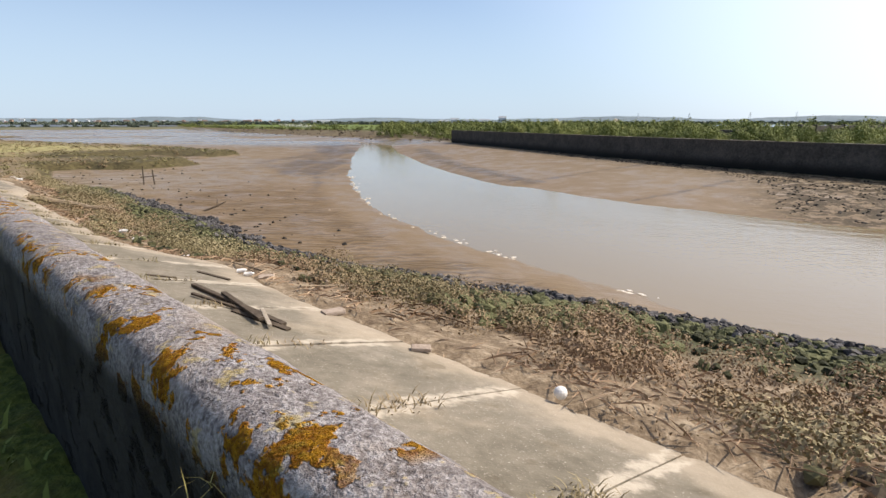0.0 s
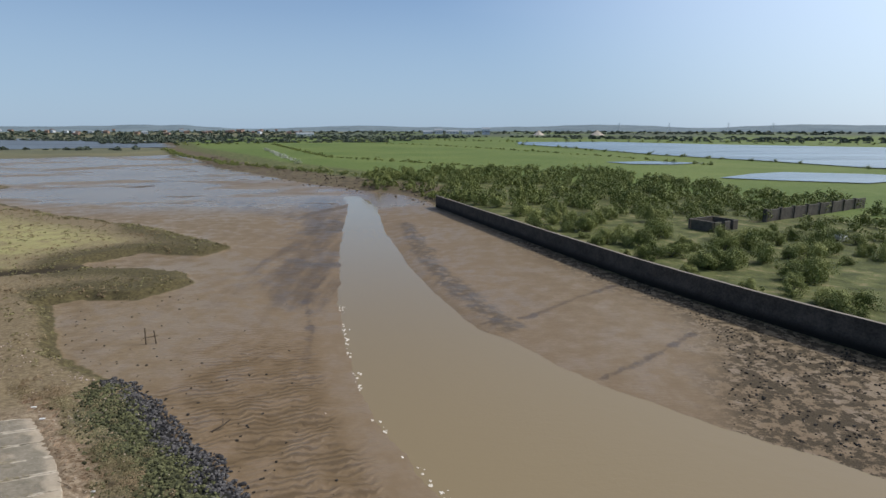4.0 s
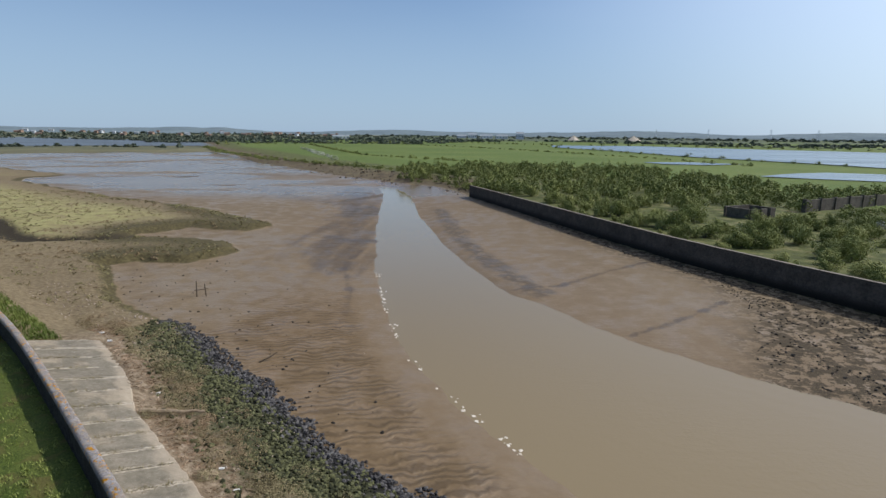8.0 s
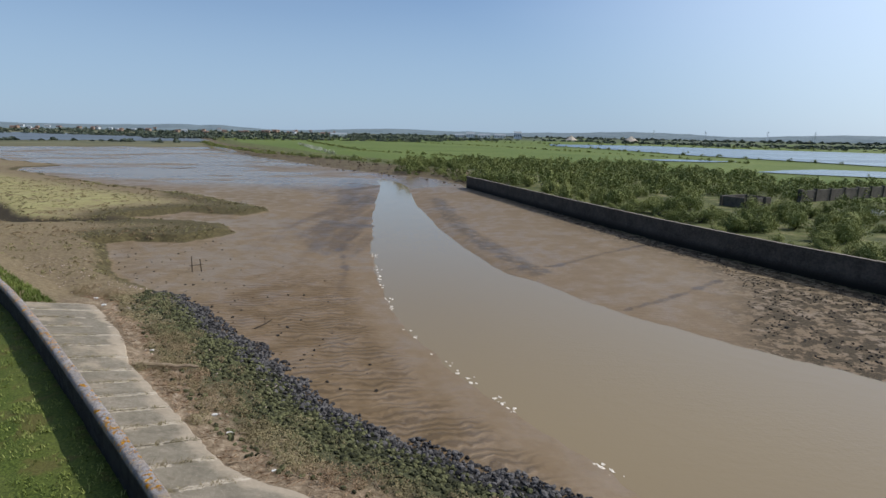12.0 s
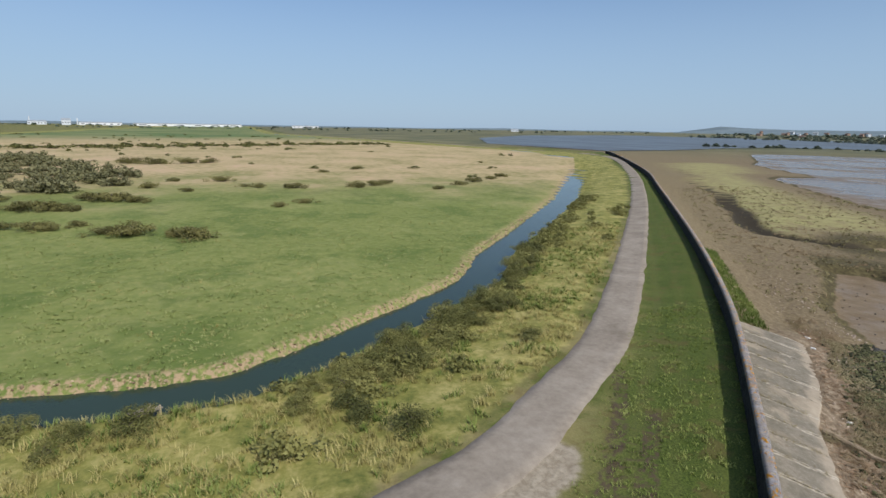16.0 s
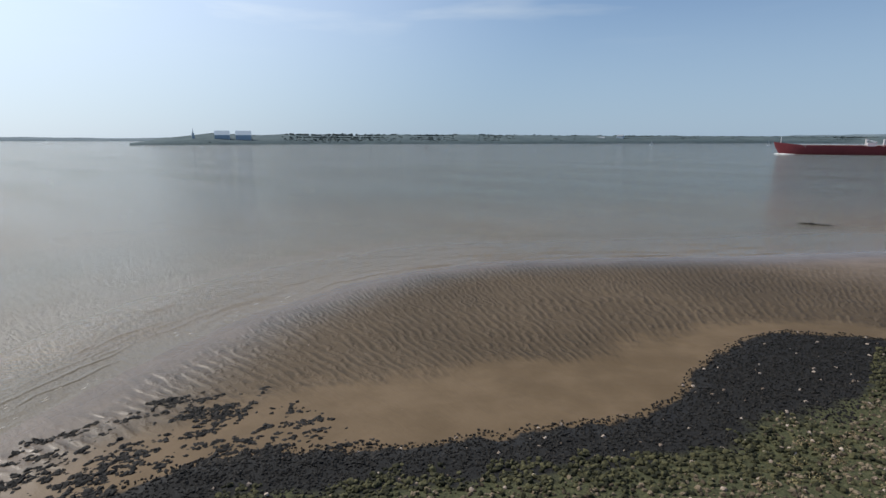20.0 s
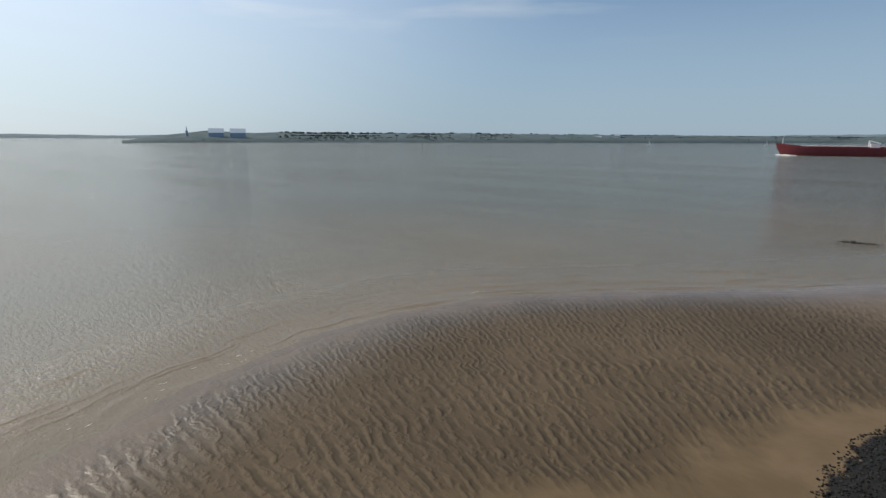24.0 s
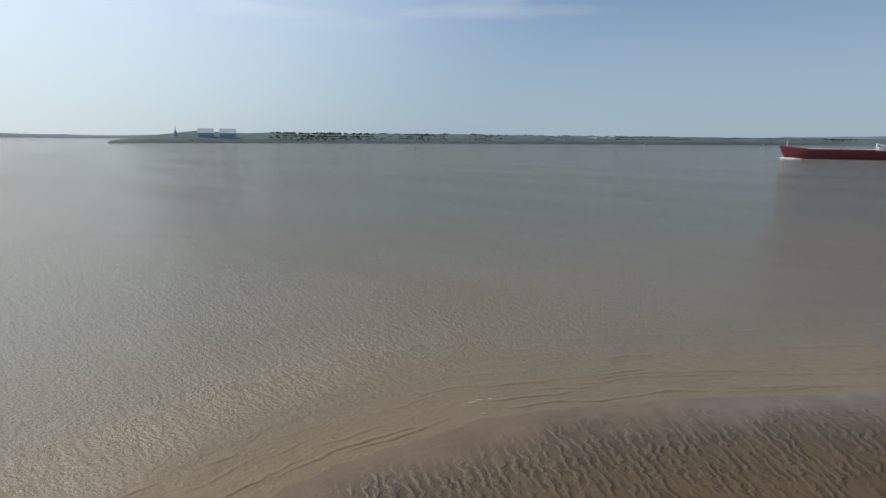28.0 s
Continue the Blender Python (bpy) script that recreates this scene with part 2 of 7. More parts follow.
BANK_RIGHT = [(-420, 900), (-226, 480), (-144, 346), (-98, 262), (-60, 212), (-38.5, 183), (-21.5, 168), (-6.7, 152.5), (1.0, 136)] + FAR_WALL
LAND_RIGHT = BANK_RIGHT + [(700, 160), (4850, 1520), (4850, 4850), (-420, 4850)]
MARSH_CREEK = [(-200, 172), (-168, 151), (-136, 131), (-126, 118), (-108.5, 106.8), (-96, 99), (-82.3, 85.7), (-74, 80), (-63.6, 70), (-57.3, 66.2), (-53, 67.6), (-48, 69.2), (-44.5, 74)]
SALT_GREEN = MARSH_CREEK + [(-43, 79), (-46, 88), (-55, 96), (-76, 110), (-137, 160), (-190, 200)]
CREEK_SCARP = [(-5.2, 108), (-3.4, 94), (-0.8, 77), (2.0, 65), (4.4, 56.5), (6.6, 50.5)]


def apron_width(X, Y):
    """How far the concrete apron reaches from the wall, by the place along it."""
    u = (Y - X) / 1.414
    creek = np.interp(u, (-12, -3, 1, 5, 8, 9.8, 11.2, 12.4, 14, 25, 29, 37), (4.9, 4.4, 4.2, 4.15, 3.95, 4.1, 4.4, 3.4, 2.8, 2.95, 3.85, 4.6))
    river = np.interp(Y, (-50, -40, -32, -25, -18), (3.8, 3.4, 3.2, 4.4, 4.9))
    return np.where(Y > X * 0.6 - 13.5, creek, river)
ROAD = [(-330, -238), (-165, -142), (-125, -114), (-100, -96.5), (-76, -75.5), (-56, -59.3), (-41.2, -47.4), (-32, -41.2), (-27.6, -37), (-23.6, -32), (-20.3, -26.4), (-18, -20.9), (-16.2, -15.2), (-15.2, -10.4), (-15, -5),
        (-15.5, 0), (-17.2, 5.2), (-20.6, 9.4), (-26, 16.5), (-36, 25.4), (-51, 38.4), (-84, 66), (-133, 103.6), (-215, 158), (-270, 174), (-420, 140), (-900, 45)]
DITCH = [(-380, -210), (-160, -128), (-101, -85), (-65, -55), (-41.5, -35), (-33.6, -27.2), (-31, -21.5), (-29.6, -16.2), (-29, -11.3), (-28.6, -8), (-28.8, -5.2), (-29.9, -2.6), (-32.3, 1.2), (-36, 6), (-39.5, 10.8), (-44, 15.9),
         (-53, 21.6), (-66.8, 33.6), (-93, 55.6), (-155, 100), (-225, 145), (-300, 156), (-420, 122), (-900, 30)]


def chain_distance(points, X, Y, closed=False):
    """Distance from every point to a polyline."""
    best = np.full(X.shape, 1e9)
    pts = points + points[:1] if closed else points
    for (ax, ay), (bx, by) in zip(pts[:-1], pts[1:]):
        dx, dy = bx - ax, by - ay
        s = np.clip(((X - ax) * dx + (Y - ay) * dy) / (dx * dx + dy * dy), 0, 1)
        best = np.minimum(best, (X - ax - s * dx) ** 2 + (Y - ay - s * dy) ** 2)
    return np.sqrt(best)


def inside(points, X, Y):
    hit = np.zeros(X.shape, bool)
    for (ax, ay), (bx, by) in zip(points, points[1:] + points[:1]):
        if ay != by:
            hit ^= ((ay > Y) != (by > Y)) & (X < (bx - ax) * (Y - ay) / (by - ay) + ax)
    return hit


def signed(points, X, Y):
    """Distance to a region's edge, positive within it."""
    return np.where(inside(points, X, Y), 1, -1) * chain_distance(points, X, Y, True)


def step(a, b, v):
    s = np.clip((v - a) / (b - a), 0, 1)
    return s * s * (3 - 2 * s)


WAVE = np.random.RandomState(5)
WAVES = [(WAVE.uniform(0, 6.28), WAVE.uniform(0, 6.28), 0.6 * 1.32 ** k) for k in range(12)]


def rolling(X, Y, size):
    """Smooth unevenness, about -1 to 1, with features of that size."""
    out = np.zeros(X.shape)
    for turn, shift, f in WAVES:
        out += np.sin((X * math.cos(turn) + Y * math.sin(turn)) * f * 2.2 / size + shift + 1.3 * np.sin((X * math.sin(turn * 3) - Y * math.cos(turn * 3)) * f / size))
    return out / 6


def ripple_sway(X, Y):
    return rolling(X, Y, 5) * 1.6 + rolling(Y, X, 14) * 2.2 + rolling(X + 40, Y, 2.0) * 0.9


def ripple_phase(X, Y):
    """Phases of the two ripple trains on the river side, fanning out from the headland."""
    fan = np.arctan2(Y + 18, X + 5)
    a = fan * 300 + rolling(X, Y, 9) * 2.6 + rolling(Y, X + 9, 3.2) * 1.5
    b = fan * 384 + rolling(X + 60, Y, 7) * 3.0 + rolling(Y + 30, X, 2.6) * 1.6
    c = fan * 540 + rolling(X + 20, Y, 6) * 3.0 + rolling(Y + 70, X, 2.2) * 1.8
    return a, b, c


def ripple_far(X, Y):
    """Rises to 1 where the ripples run shorter, out by the water."""
    return step(36, 50, np.hypot(X + 5, Y + 18) + 4 * rolling(X, Y, 8))


def ripple_zone(X, Y, w, l):
    """Where the river mud is rippled; it stays smooth close to the rocks."""
    plain = np.interp(Y, (-52, -43, -37, -33, -26, -19, -12), (1.5, 2.5, 5, 7.5, 6.8, 4.5, 3.0))
    smooth = step(0.0, 3.0, -l - plain + 1.2 * rolling(X, Y, 5))
    return step(1.0, 5.0, w + 1.2 * rolling(X, Y, 6)) * smooth * (1 - step(-7, 1, Y)) * step(-88, -64, Y)


def fields(X, Y):
    """Distances to the main lines of the plan."""
    wob = rolling(X, Y, 6) * 0.5
    return dict(water=-signed(WATER, X, Y) + wob * 0.6, left=signed(LAND_LEFT, X, Y) + wob, dike=signed(DIKE, X, Y), right=signed(LAND_RIGHT, X, Y), road=chain_distance(ROAD, X, Y),
                ditch=chain_distance(DITCH, X, Y) / (1 + 0.45 * step(45, 120, -X) * (Y > 0)), wide=apron_width(X, Y), scarp=chain_distance(CREEK_SCARP, X, Y))


def height(X, Y, F):
    """The lie of the land."""
    w, l, d, r = F["water"], F["left"], F["dike"], F["right"]
    up = (Y - X) / 1.414
    wide = F["wide"]
    marshy = step(37, 45, up)
    # foreshore mud, from the water's edge to the foot of the bank on either side
    edge = np.maximum(0.05, np.minimum(-l, -r))
    top = np.where(-l < -r, 0.6, 1.0)
    mud = np.where(w > 0, top * w / (w + edge), np.maximum(-2.5, 0.12 * w))
    mud += 0.05 * rolling(X, Y, 9) * step(1, 8, w)
    # tide ripples
    sway = ripple_sway(X, Y)
    creek = np.sin((-0.33 * X + 0.945 * Y) * 5.9 + sway) * step(1.0, 3.5, w) * (1 - step(9, 15, w + 3 * rolling(X, Y, 12))) * step(4, 10, Y) * (1 - step(38, 56, Y))
    pa, pb, _ = ripple_phase(X, Y)
    river = (np.sin(pa) + 0.5 * np.sin(pb)) * ripple_zone(X, Y, w, l) * (1 - 0.9 * ripple_far(X, Y))
    mud += (0.014 * creek + 0.016 * river) * (l < -0.3) * (r < -0.3)
    # undercut step above the water on the far bank, low bars and clods on the upper flat
    mud += 0.2 * (1 - step(0.4, 3.2, F["scarp"])) * (r < -0.3)
    flat = step(92, 125, Y) * (l < -0.5) * (r < -0.5)
    mud += 0.16 * flat * np.clip(rolling(X * 0.35, Y, 9), 0, None) * step(2, 8, w)
    # shingle and rock slope up to the apron
    out = np.maximum(0, -d)
    rock = 0.6 + 1.95 * np.clip(l, 0, None) / (np.clip(l, 0, None) + np.maximum(0.01, out - wide)) + 0.08 * rolling(X, Y, 3)
    rill = chain_distance(MARSH_CREEK, X, Y)
    marsh = 0.6 - 0.85 * (1 - step(0.5, 2.4, rill + 0.5 * rolling(X, Y, 3))) + 0.75 * step(0, 1.6, l) + 0.3 * step(3, 25, l) + 0.1 * rolling(X, Y, 8)
    bank = 3.5 - 0.42 * out + 0.08 * rolling(X, Y, 2)
    sea = np.where(l > 0, (1 - marshy) * rock + marshy * np.maximum(marsh, bank), mud)
    apron = 3.55 - 0.26 * out
    sea = np.where((out < wide) & (up < 37.4) & (X > -200), apron - 0.12, sea)
    # inland: grass bank, track, ditch and grazing marsh
    land = 3.05 + 0.5 * (1 - step(0.6, 6.5, d)) - 0.6 * step(9, 17, d) + 0.06 * rolling(X, Y, 5)
    land = land - 1.1 * (1 - step(1.0, 2.5, F["ditch"] + 0.25 * rolling(X, Y, 2.5)))
    z = np.where(d > 0, land, sea)
    lift = np.where((Y < 128.5) & (r > 0), step(1.0, 2.6, r), step(0, 15, r + 1.6 * rolling(X, Y, 9)))
    z = np.where(r > 0, 1.0 + 1.75 * lift + 0.1 * rolling(X, Y, 7), z)
    return z


def heights(points):
    a = np.array(points, float)
    return height(a[:, 0], a[:, 1], fields(a[:, 0], a[:, 1]))


def spread(zones, lo, hi, grow=1.09):
    """Grid lines: zones (from, to, pitch) in order, then wider apart towards the horizon."""
    mid = []
    for a, b, pitch in zones:
        mid += list(np.linspace(a, b, round((b - a) / pitch), endpoint=False))
    mid.append(zones[-1][1])
    a, b, s = [mid[-1]], [mid[0]], zones[-1][2]
    while a[-1] < hi:
        s *= grow
        a.append(a[-1] + s)
    s = zones[0][2]
    while b[-1] > lo:
        s *= grow
        b.append(b[-1] - s)
    return np.array(b[:0:-1] + mid + a[1:])


def mesh_of(name, verts, faces, material=None, smooth=False, marks=None):
    """A mesh from numpy arrays: faces is one array of triangles or quads."""
    me = bpy.data.meshes.new(name)
    verts, faces = np.asarray(verts, np.float32), np.asarray(faces, np.int32)
    k = faces.shape[1]
    me.vertices.add(len(verts))
    me.vertices.foreach_set("co", verts.ravel())
    me.loops.add(faces.size)
    me.loops.foreach_set("vertex_index", faces.ravel())
    me.polygons.add(len(faces))
    me.polygons.foreach_set("loop_start", np.arange(0, faces.size, k, dtype=np.int32))
    me.polygons.foreach_set("loop_total", np.full(len(faces), k, np.int32))
    me.polygons.foreach_set("use_smooth", np.full(len(faces), smooth, bool))
    for key, vals in (marks or {}).items():
        me.attributes.new(key, "FLOAT", "POINT").data.foreach_set("value", np.asarray(vals, np.float32).ravel())
    if material:
        me.materials.append(material)
    me.update()
    me.validate()
    return me


def grid_faces(nx, ny):
    i = np.arange(nx * ny).reshape(ny, nx)
    return np.stack([i[:-1, :-1], i[:-1, 1:], i[1:, 1:], i[1:, :-1]], -1).reshape(-1, 4)


def part(name, bm, material, parent=None, label=""):
    """Links a bmesh as one mesh object, under a thing or a part."""
    me = bpy.data.meshes.new(name)
    bm.to_mesh(me)
    bm.free()
    me.materials.append(material)
    ob = new(name, me)
    ob.parent = parent
    return tagged(ob, label)


def piece(name, me, parent, m=None, label=""):
    """Links a mesh made before as one more object."""
    ob = new(name, me)
    ob.parent = parent
    if m is not None:
        ob.matrix_basis = m
    return tagged(ob, label)


def box(bm, sx, sy, sz, m=None, bevel=0.0):
    """Adds a box of that size, centred, moved by m."""
    g = bmesh.ops.create_cube(bm, size=1)["verts"]
    bmesh.ops.scale(bm, vec=(sx, sy, sz), verts=g)
    if bevel:
        e = list({e for v in g for e in v.link_edges})
        g = [v for v in bmesh.ops.bevel(bm, geom=e, offset=bevel, segments=2, affect="EDGES", profile=0.6)["verts"]]
        g = list({w for v in g for f in v.link_faces for w in f.verts})
    if m is not None:
        bmesh.ops.transform(bm, matrix=m, verts=g)
    return g


def rod(bm, a, b, r1, r2=None, sides=8):
    """Adds a tapered round bar from a to b."""
    a, b = Vector(a), Vector(b)
    m = Matrix.Translation((a + b) / 2) @ (b - a).to_track_quat("Z", "Y").to_matrix().to_4x4()
    return bmesh.ops.create_cone(bm, cap_ends=True, segments=sides, radius1=r1, radius2=r1 if r2 is None else r2, depth=(b - a).length, matrix=m)["verts"]


def empty(name, x, y, z, turn=0.0, **tags):
    ob = new(name)
    ob.matrix_basis = pose(x, y, z, 0, 0, turn)
    return tagged(ob, **tags)

# ---- ground and water ----
def ground_material():
    k = Mat("ground", 0.8, 0, 0.3)
    big, mid, fine, grit = k.noise(0.05, 5), k.noise(0.45, 5), k.noise(3.0, 5), k.noise(14.0, 3)
    wob = k.op("MULTIPLY_ADD", mid, 2.0, -1.0)
    wob2 = k.op("MULTIPLY_ADD", fine, 1.6, -0.8)

    def zone(name, soft=0.4, rag=0.6, rag2=0.5):
        v = k.op("ADD", k.op("MULTIPLY_ADD", wob, rag, k.attr(name)), k.op("MULTIPLY", wob2, rag2))
        return k.ramp(v, -soft, soft)

    # mud: silty brown, wetter and darker towards the water
    wet = k.attr("water")
    damp = k.ramp(k.op("MULTIPLY_ADD", big, 14.0, wet), 7.0, 32.0, 1.0, 0.0)
    mud = k.tones(k.op("ADD", k.op("MULTIPLY", big, 0.5), k.op("MULTIPLY", mid, 0.5)), (0.36, (0.15, 0.107, 0.058)), (0.5, (0.205, 0.150, 0.085)), (0.64, (0.25, 0.188, 0.113)))
    mud = k.mix(k.op("MULTIPLY", k.ramp(fine, 0.35, 0.65), 0.3), mud, (0.12, 0.085, 0.055))
    streak = k.noise(0.5, 5, 0.65, k.stretch(1.0, 0.16, 1, radians(12)))
    mud = k.mix(k.op("MULTIPLY", k.ramp(streak, 0.5, 0.72), 0.3), mud, (0.13, 0.092, 0.06))
    mud = k.mix(k.op("MULTIPLY", damp, 0.6), mud, (0.185, 0.13, 0.078))
    mud = k.mix(k.op("MULTIPLY", k.ramp(k.op("ADD", k.op("MULTIPLY", k.op("SUBTRACT", streak, 0.5), 26.0), k.op("MULTIPLY_ADD", wob, 3.0, k.attr("stain"))), -3.0, 6.0), 0.75), mud, (0.078, 0.056, 0.036))
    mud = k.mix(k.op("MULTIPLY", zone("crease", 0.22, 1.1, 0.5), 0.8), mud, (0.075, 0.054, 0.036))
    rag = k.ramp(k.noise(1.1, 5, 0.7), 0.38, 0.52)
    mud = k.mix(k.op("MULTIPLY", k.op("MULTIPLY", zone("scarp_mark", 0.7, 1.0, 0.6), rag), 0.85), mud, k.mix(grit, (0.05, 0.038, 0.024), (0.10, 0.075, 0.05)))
    mud = k.mix(k.op("MULTIPLY", zone("bars", 0.9, 1.3, 0.5), 0.8), mud, k.mix(k.ramp(fine, 0.4, 0.6), (0.052, 0.040, 0.028), (0.11, 0.085, 0.06)))
    river = k.attr("river")
    mud = k.mix(k.op("MULTIPLY", river, 0.9), mud, k.mix(k.ramp(k.op("ADD", k.op("MULTIPLY", big, 0.5), k.op("MULTIPLY", mid, 0.5)), 0.38, 0.62), (0.112, 0.075, 0.038), (0.150, 0.102, 0.056)))
    mud = k.mix(k.op("MULTIPLY", river, k.ramp(k.axis(1), -85.0, -50.0, 0.8, 0.0)), mud, k.mix(k.ramp(mid, 0.35, 0.65), (0.16, 0.125, 0.098), (0.22, 0.175, 0.14)))
    mud = k.mix(k.op("MULTIPLY", k.attr("silt"), 0.85), mud, k.mix(k.ramp(big, 0.35, 0.65), (0.066, 0.046, 0.025), (0.096, 0.068, 0.039)))
    patch = k.ramp(k.noise(0.35, 3), 0.3, 0.6, 0.35, 1.0)
    fray = k.op("MULTIPLY_ADD", k.noise(1.7, 4, 0.6), 5.0, -2.5)
    first = k.op("SINE", k.op("ADD", k.attr("ripple_a"), fray))
    second = k.op("SINE", k.op("MULTIPLY_ADD", fray, -1.2, k.attr("ripple_b")))
    third = k.op("SINE", k.op("MULTIPLY_ADD", fray, 2.1, k.attr("ripple_c")))
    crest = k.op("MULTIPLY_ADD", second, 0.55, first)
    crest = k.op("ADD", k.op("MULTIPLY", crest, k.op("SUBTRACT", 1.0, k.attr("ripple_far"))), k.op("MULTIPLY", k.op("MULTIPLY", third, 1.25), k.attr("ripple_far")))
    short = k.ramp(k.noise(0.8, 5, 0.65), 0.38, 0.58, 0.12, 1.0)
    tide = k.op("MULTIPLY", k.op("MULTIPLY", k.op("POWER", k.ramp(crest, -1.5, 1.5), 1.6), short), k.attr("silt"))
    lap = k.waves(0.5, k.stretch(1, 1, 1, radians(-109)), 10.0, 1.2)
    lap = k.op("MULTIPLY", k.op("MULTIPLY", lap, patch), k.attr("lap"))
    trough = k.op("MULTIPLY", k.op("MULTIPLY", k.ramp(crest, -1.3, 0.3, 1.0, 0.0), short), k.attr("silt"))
    # wet troughs darker, crests paler: ridge shading put into the colour as well
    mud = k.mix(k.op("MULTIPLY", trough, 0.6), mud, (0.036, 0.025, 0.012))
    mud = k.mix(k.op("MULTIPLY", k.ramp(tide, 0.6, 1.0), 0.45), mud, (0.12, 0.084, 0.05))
    mud = k.mix(k.op("MULTIPLY", k.attr("lap"), 0.75), mud, k.mix(k.ramp(mid, 0.35, 0.65), (0.13, 0.084, 0.039), (0.19, 0.127, 0.066)))
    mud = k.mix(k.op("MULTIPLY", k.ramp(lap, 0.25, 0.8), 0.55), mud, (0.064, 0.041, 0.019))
    # weed-grown stones below the far wall, and the dark foot of the rock slopes
    blot = k.noise(1.05, 5, 0.75)
    weed = k.op("MULTIPLY", zone("weed", 3.0, 3.0, 1.0), k.ramp(blot, 0.45, 0.52))
    mud = k.mix(k.op("MULTIPLY", weed, 0.85), mud, k.mix(k.ramp(grit, 0.4, 0.6), (0.024, 0.019, 0.012), (0.065, 0.051, 0.031)))
    # shore: litter and stones on brown soil
    soil = k.tones(k.op("ADD", k.op("MULTIPLY", fine, 0.6), k.op("MULTIPLY", grit, 0.4)), (0.35, (0.09, 0.062, 0.038)), (0.5, (0.195, 0.145, 0.094)), (0.64, (0.35, 0.28, 0.195)))
    low = k.ramp(k.op("MULTIPLY_ADD", wob, 1.0, k.attr("black")), -0.8, 0.8)
    mossy = k.ramp(k.op("MULTIPLY_ADD", wob, 1.5, k.attr("moss")), -1.0, 1.0)
    soil = k.mix(mossy, soil, k.mix(k.ramp(grit, 0.35, 0.65), (0.03, 0.034, 0.016), (0.085, 0.085, 0.04)))
    soil = k.mix(low, soil, k.mix(k.ramp(grit, 0.45, 0.7), (0.009, 0.009, 0.0085), (0.03, 0.028, 0.025)))
    # salt marsh: dull olive sward with bare brown and straw patches
    sward = k.tones(k.op("ADD", k.op("MULTIPLY", mid, 0.6), k.op("MULTIPLY", fine, 0.4)), (0.34, (0.19, 0.145, 0.085)), (0.48, (0.27, 0.235, 0.105)), (0.62, (0.32, 0.31, 0.13)))
    bare = k.ramp(k.attr("left"), 4.0, 16.0, 0.0, 1.0)
    sward = k.mix(k.op("MULTIPLY", k.attr("sea_meadow"), bare), k.mix(k.ramp(fine, 0.35, 0.7), (0.135, 0.10, 0.056), (0.245, 0.192, 0.112)), sward)
    cliff = k.ramp(k.op("MULTIPLY_ADD", wob2, 0.25, k.attr("fringe")), 0.45, 1.0, 1.0, 0.0)
    sward = k.mix(k.op("MULTIPLY", cliff, 0.9), sward, k.mix(k.ramp(fine, 0.35, 0.65), (0.045, 0.036, 0.016), (0.10, 0.085, 0.035)))
    sward = k.mix(zone("rill", 0.6, 0.8, 0.4), sward, (0.045, 0.036, 0.022))
    sward = k.mix(k.op("MULTIPLY", k.ramp(k.attr("marsh_far"), 260.0, 520.0), 0.8), sward, k.mix(k.ramp(k.noise(0.01, 3), 0.42, 0.6), (0.085, 0.10, 0.055), (0.17, 0.165, 0.085)))
    shore = k.mix(zone("marsh", 3.0), soil, sward)
    col = k.mix(zone("left", 0.15, 0.5, 0.35), mud, shore)
    # mown grass bank and verge
    lawn = k.tones(k.op("ADD", k.op("MULTIPLY", mid, 0.5), k.op("MULTIPLY", grit, 0.5)), (0.36, (0.06, 0.08, 0.016)), (0.5, (0.108, 0.128, 0.028)), (0.64, (0.18, 0.182, 0.052)))
    worn = k.ramp(k.op("ADD", k.op("MULTIPLY", big, 0.4), k.op("MULTIPLY", mid, 0.6)), 0.46, 0.58)
    worn = k.op("MULTIPLY", worn, k.ramp(k.attr("dike"), 4.0, 8.0))
    lawn = k.mix(k.op("MULTIPLY", worn, 0.8), lawn, k.mix(grit, (0.20, 0.165, 0.07), (0.31, 0.25, 0.125)))
    mown = k.op("SINE", k.op("MULTIPLY_ADD", k.attr("dike"), 4.2, k.op("MULTIPLY", mid, 5.0)))
    lawn = k.mix(k.op("MULTIPLY", k.ramp(mown, -0.2, 1.0), 0.35), lawn, k.mix(grit, (0.15, 0.14, 0.045), (0.22, 0.19, 0.075)))
    # lush grass by the wall, its colour darkened further for the wall's shadow
    lush = k.ramp(k.attr("dike"), 2.8, 7.0, 1.0, 0.0)
    lawn = k.mix(k.op("MULTIPLY", lush, 0.7), lawn, k.mix(k.ramp(grit, 0.35, 0.65), (0.028, 0.048, 0.008), (0.08, 0.115, 0.018)))
    lawn = k.mix(k.op("MULTIPLY", k.ramp(k.noise(0.8, 4, 0.65), 0.52, 0.64), 0.5), lawn, (0.12, 0.088, 0.034))
    lawn = k.mix(zone("dirt", 0.25, 0.4, 0.3), lawn, k.mix(k.ramp(fine, 0.3, 0.7), (0.23, 0.188, 0.132), (0.37, 0.318, 0.24)))
    rut = k.op("MULTIPLY", zone("ruts", 0.12, 0.1, 0.25), k.ramp(fine, 0.4, 0.6))
    lawn = k.mix(rut, lawn, (0.09, 0.066, 0.04))
    # rough strip between track and ditch
    reed = k.noise(1.0, 5, 0.7, k.stretch(2.2, 2.2, 1))
    rough = k.tones(k.op("ADD", k.op("MULTIPLY", mid, 0.55), k.op("MULTIPLY", reed, 0.45)), (0.36, (0.09, 0.11, 0.024)), (0.5, (0.23, 0.22, 0.06)), (0.62, (0.38, 0.33, 0.125)))
    lawn = k.mix(zone("rough", 0.4, 0.9, 0.5), lawn, rough)
    # grazing marsh: green near the ditch, then straw, then reddish heath
    clump = k.noise(0.9, 6, 0.7)
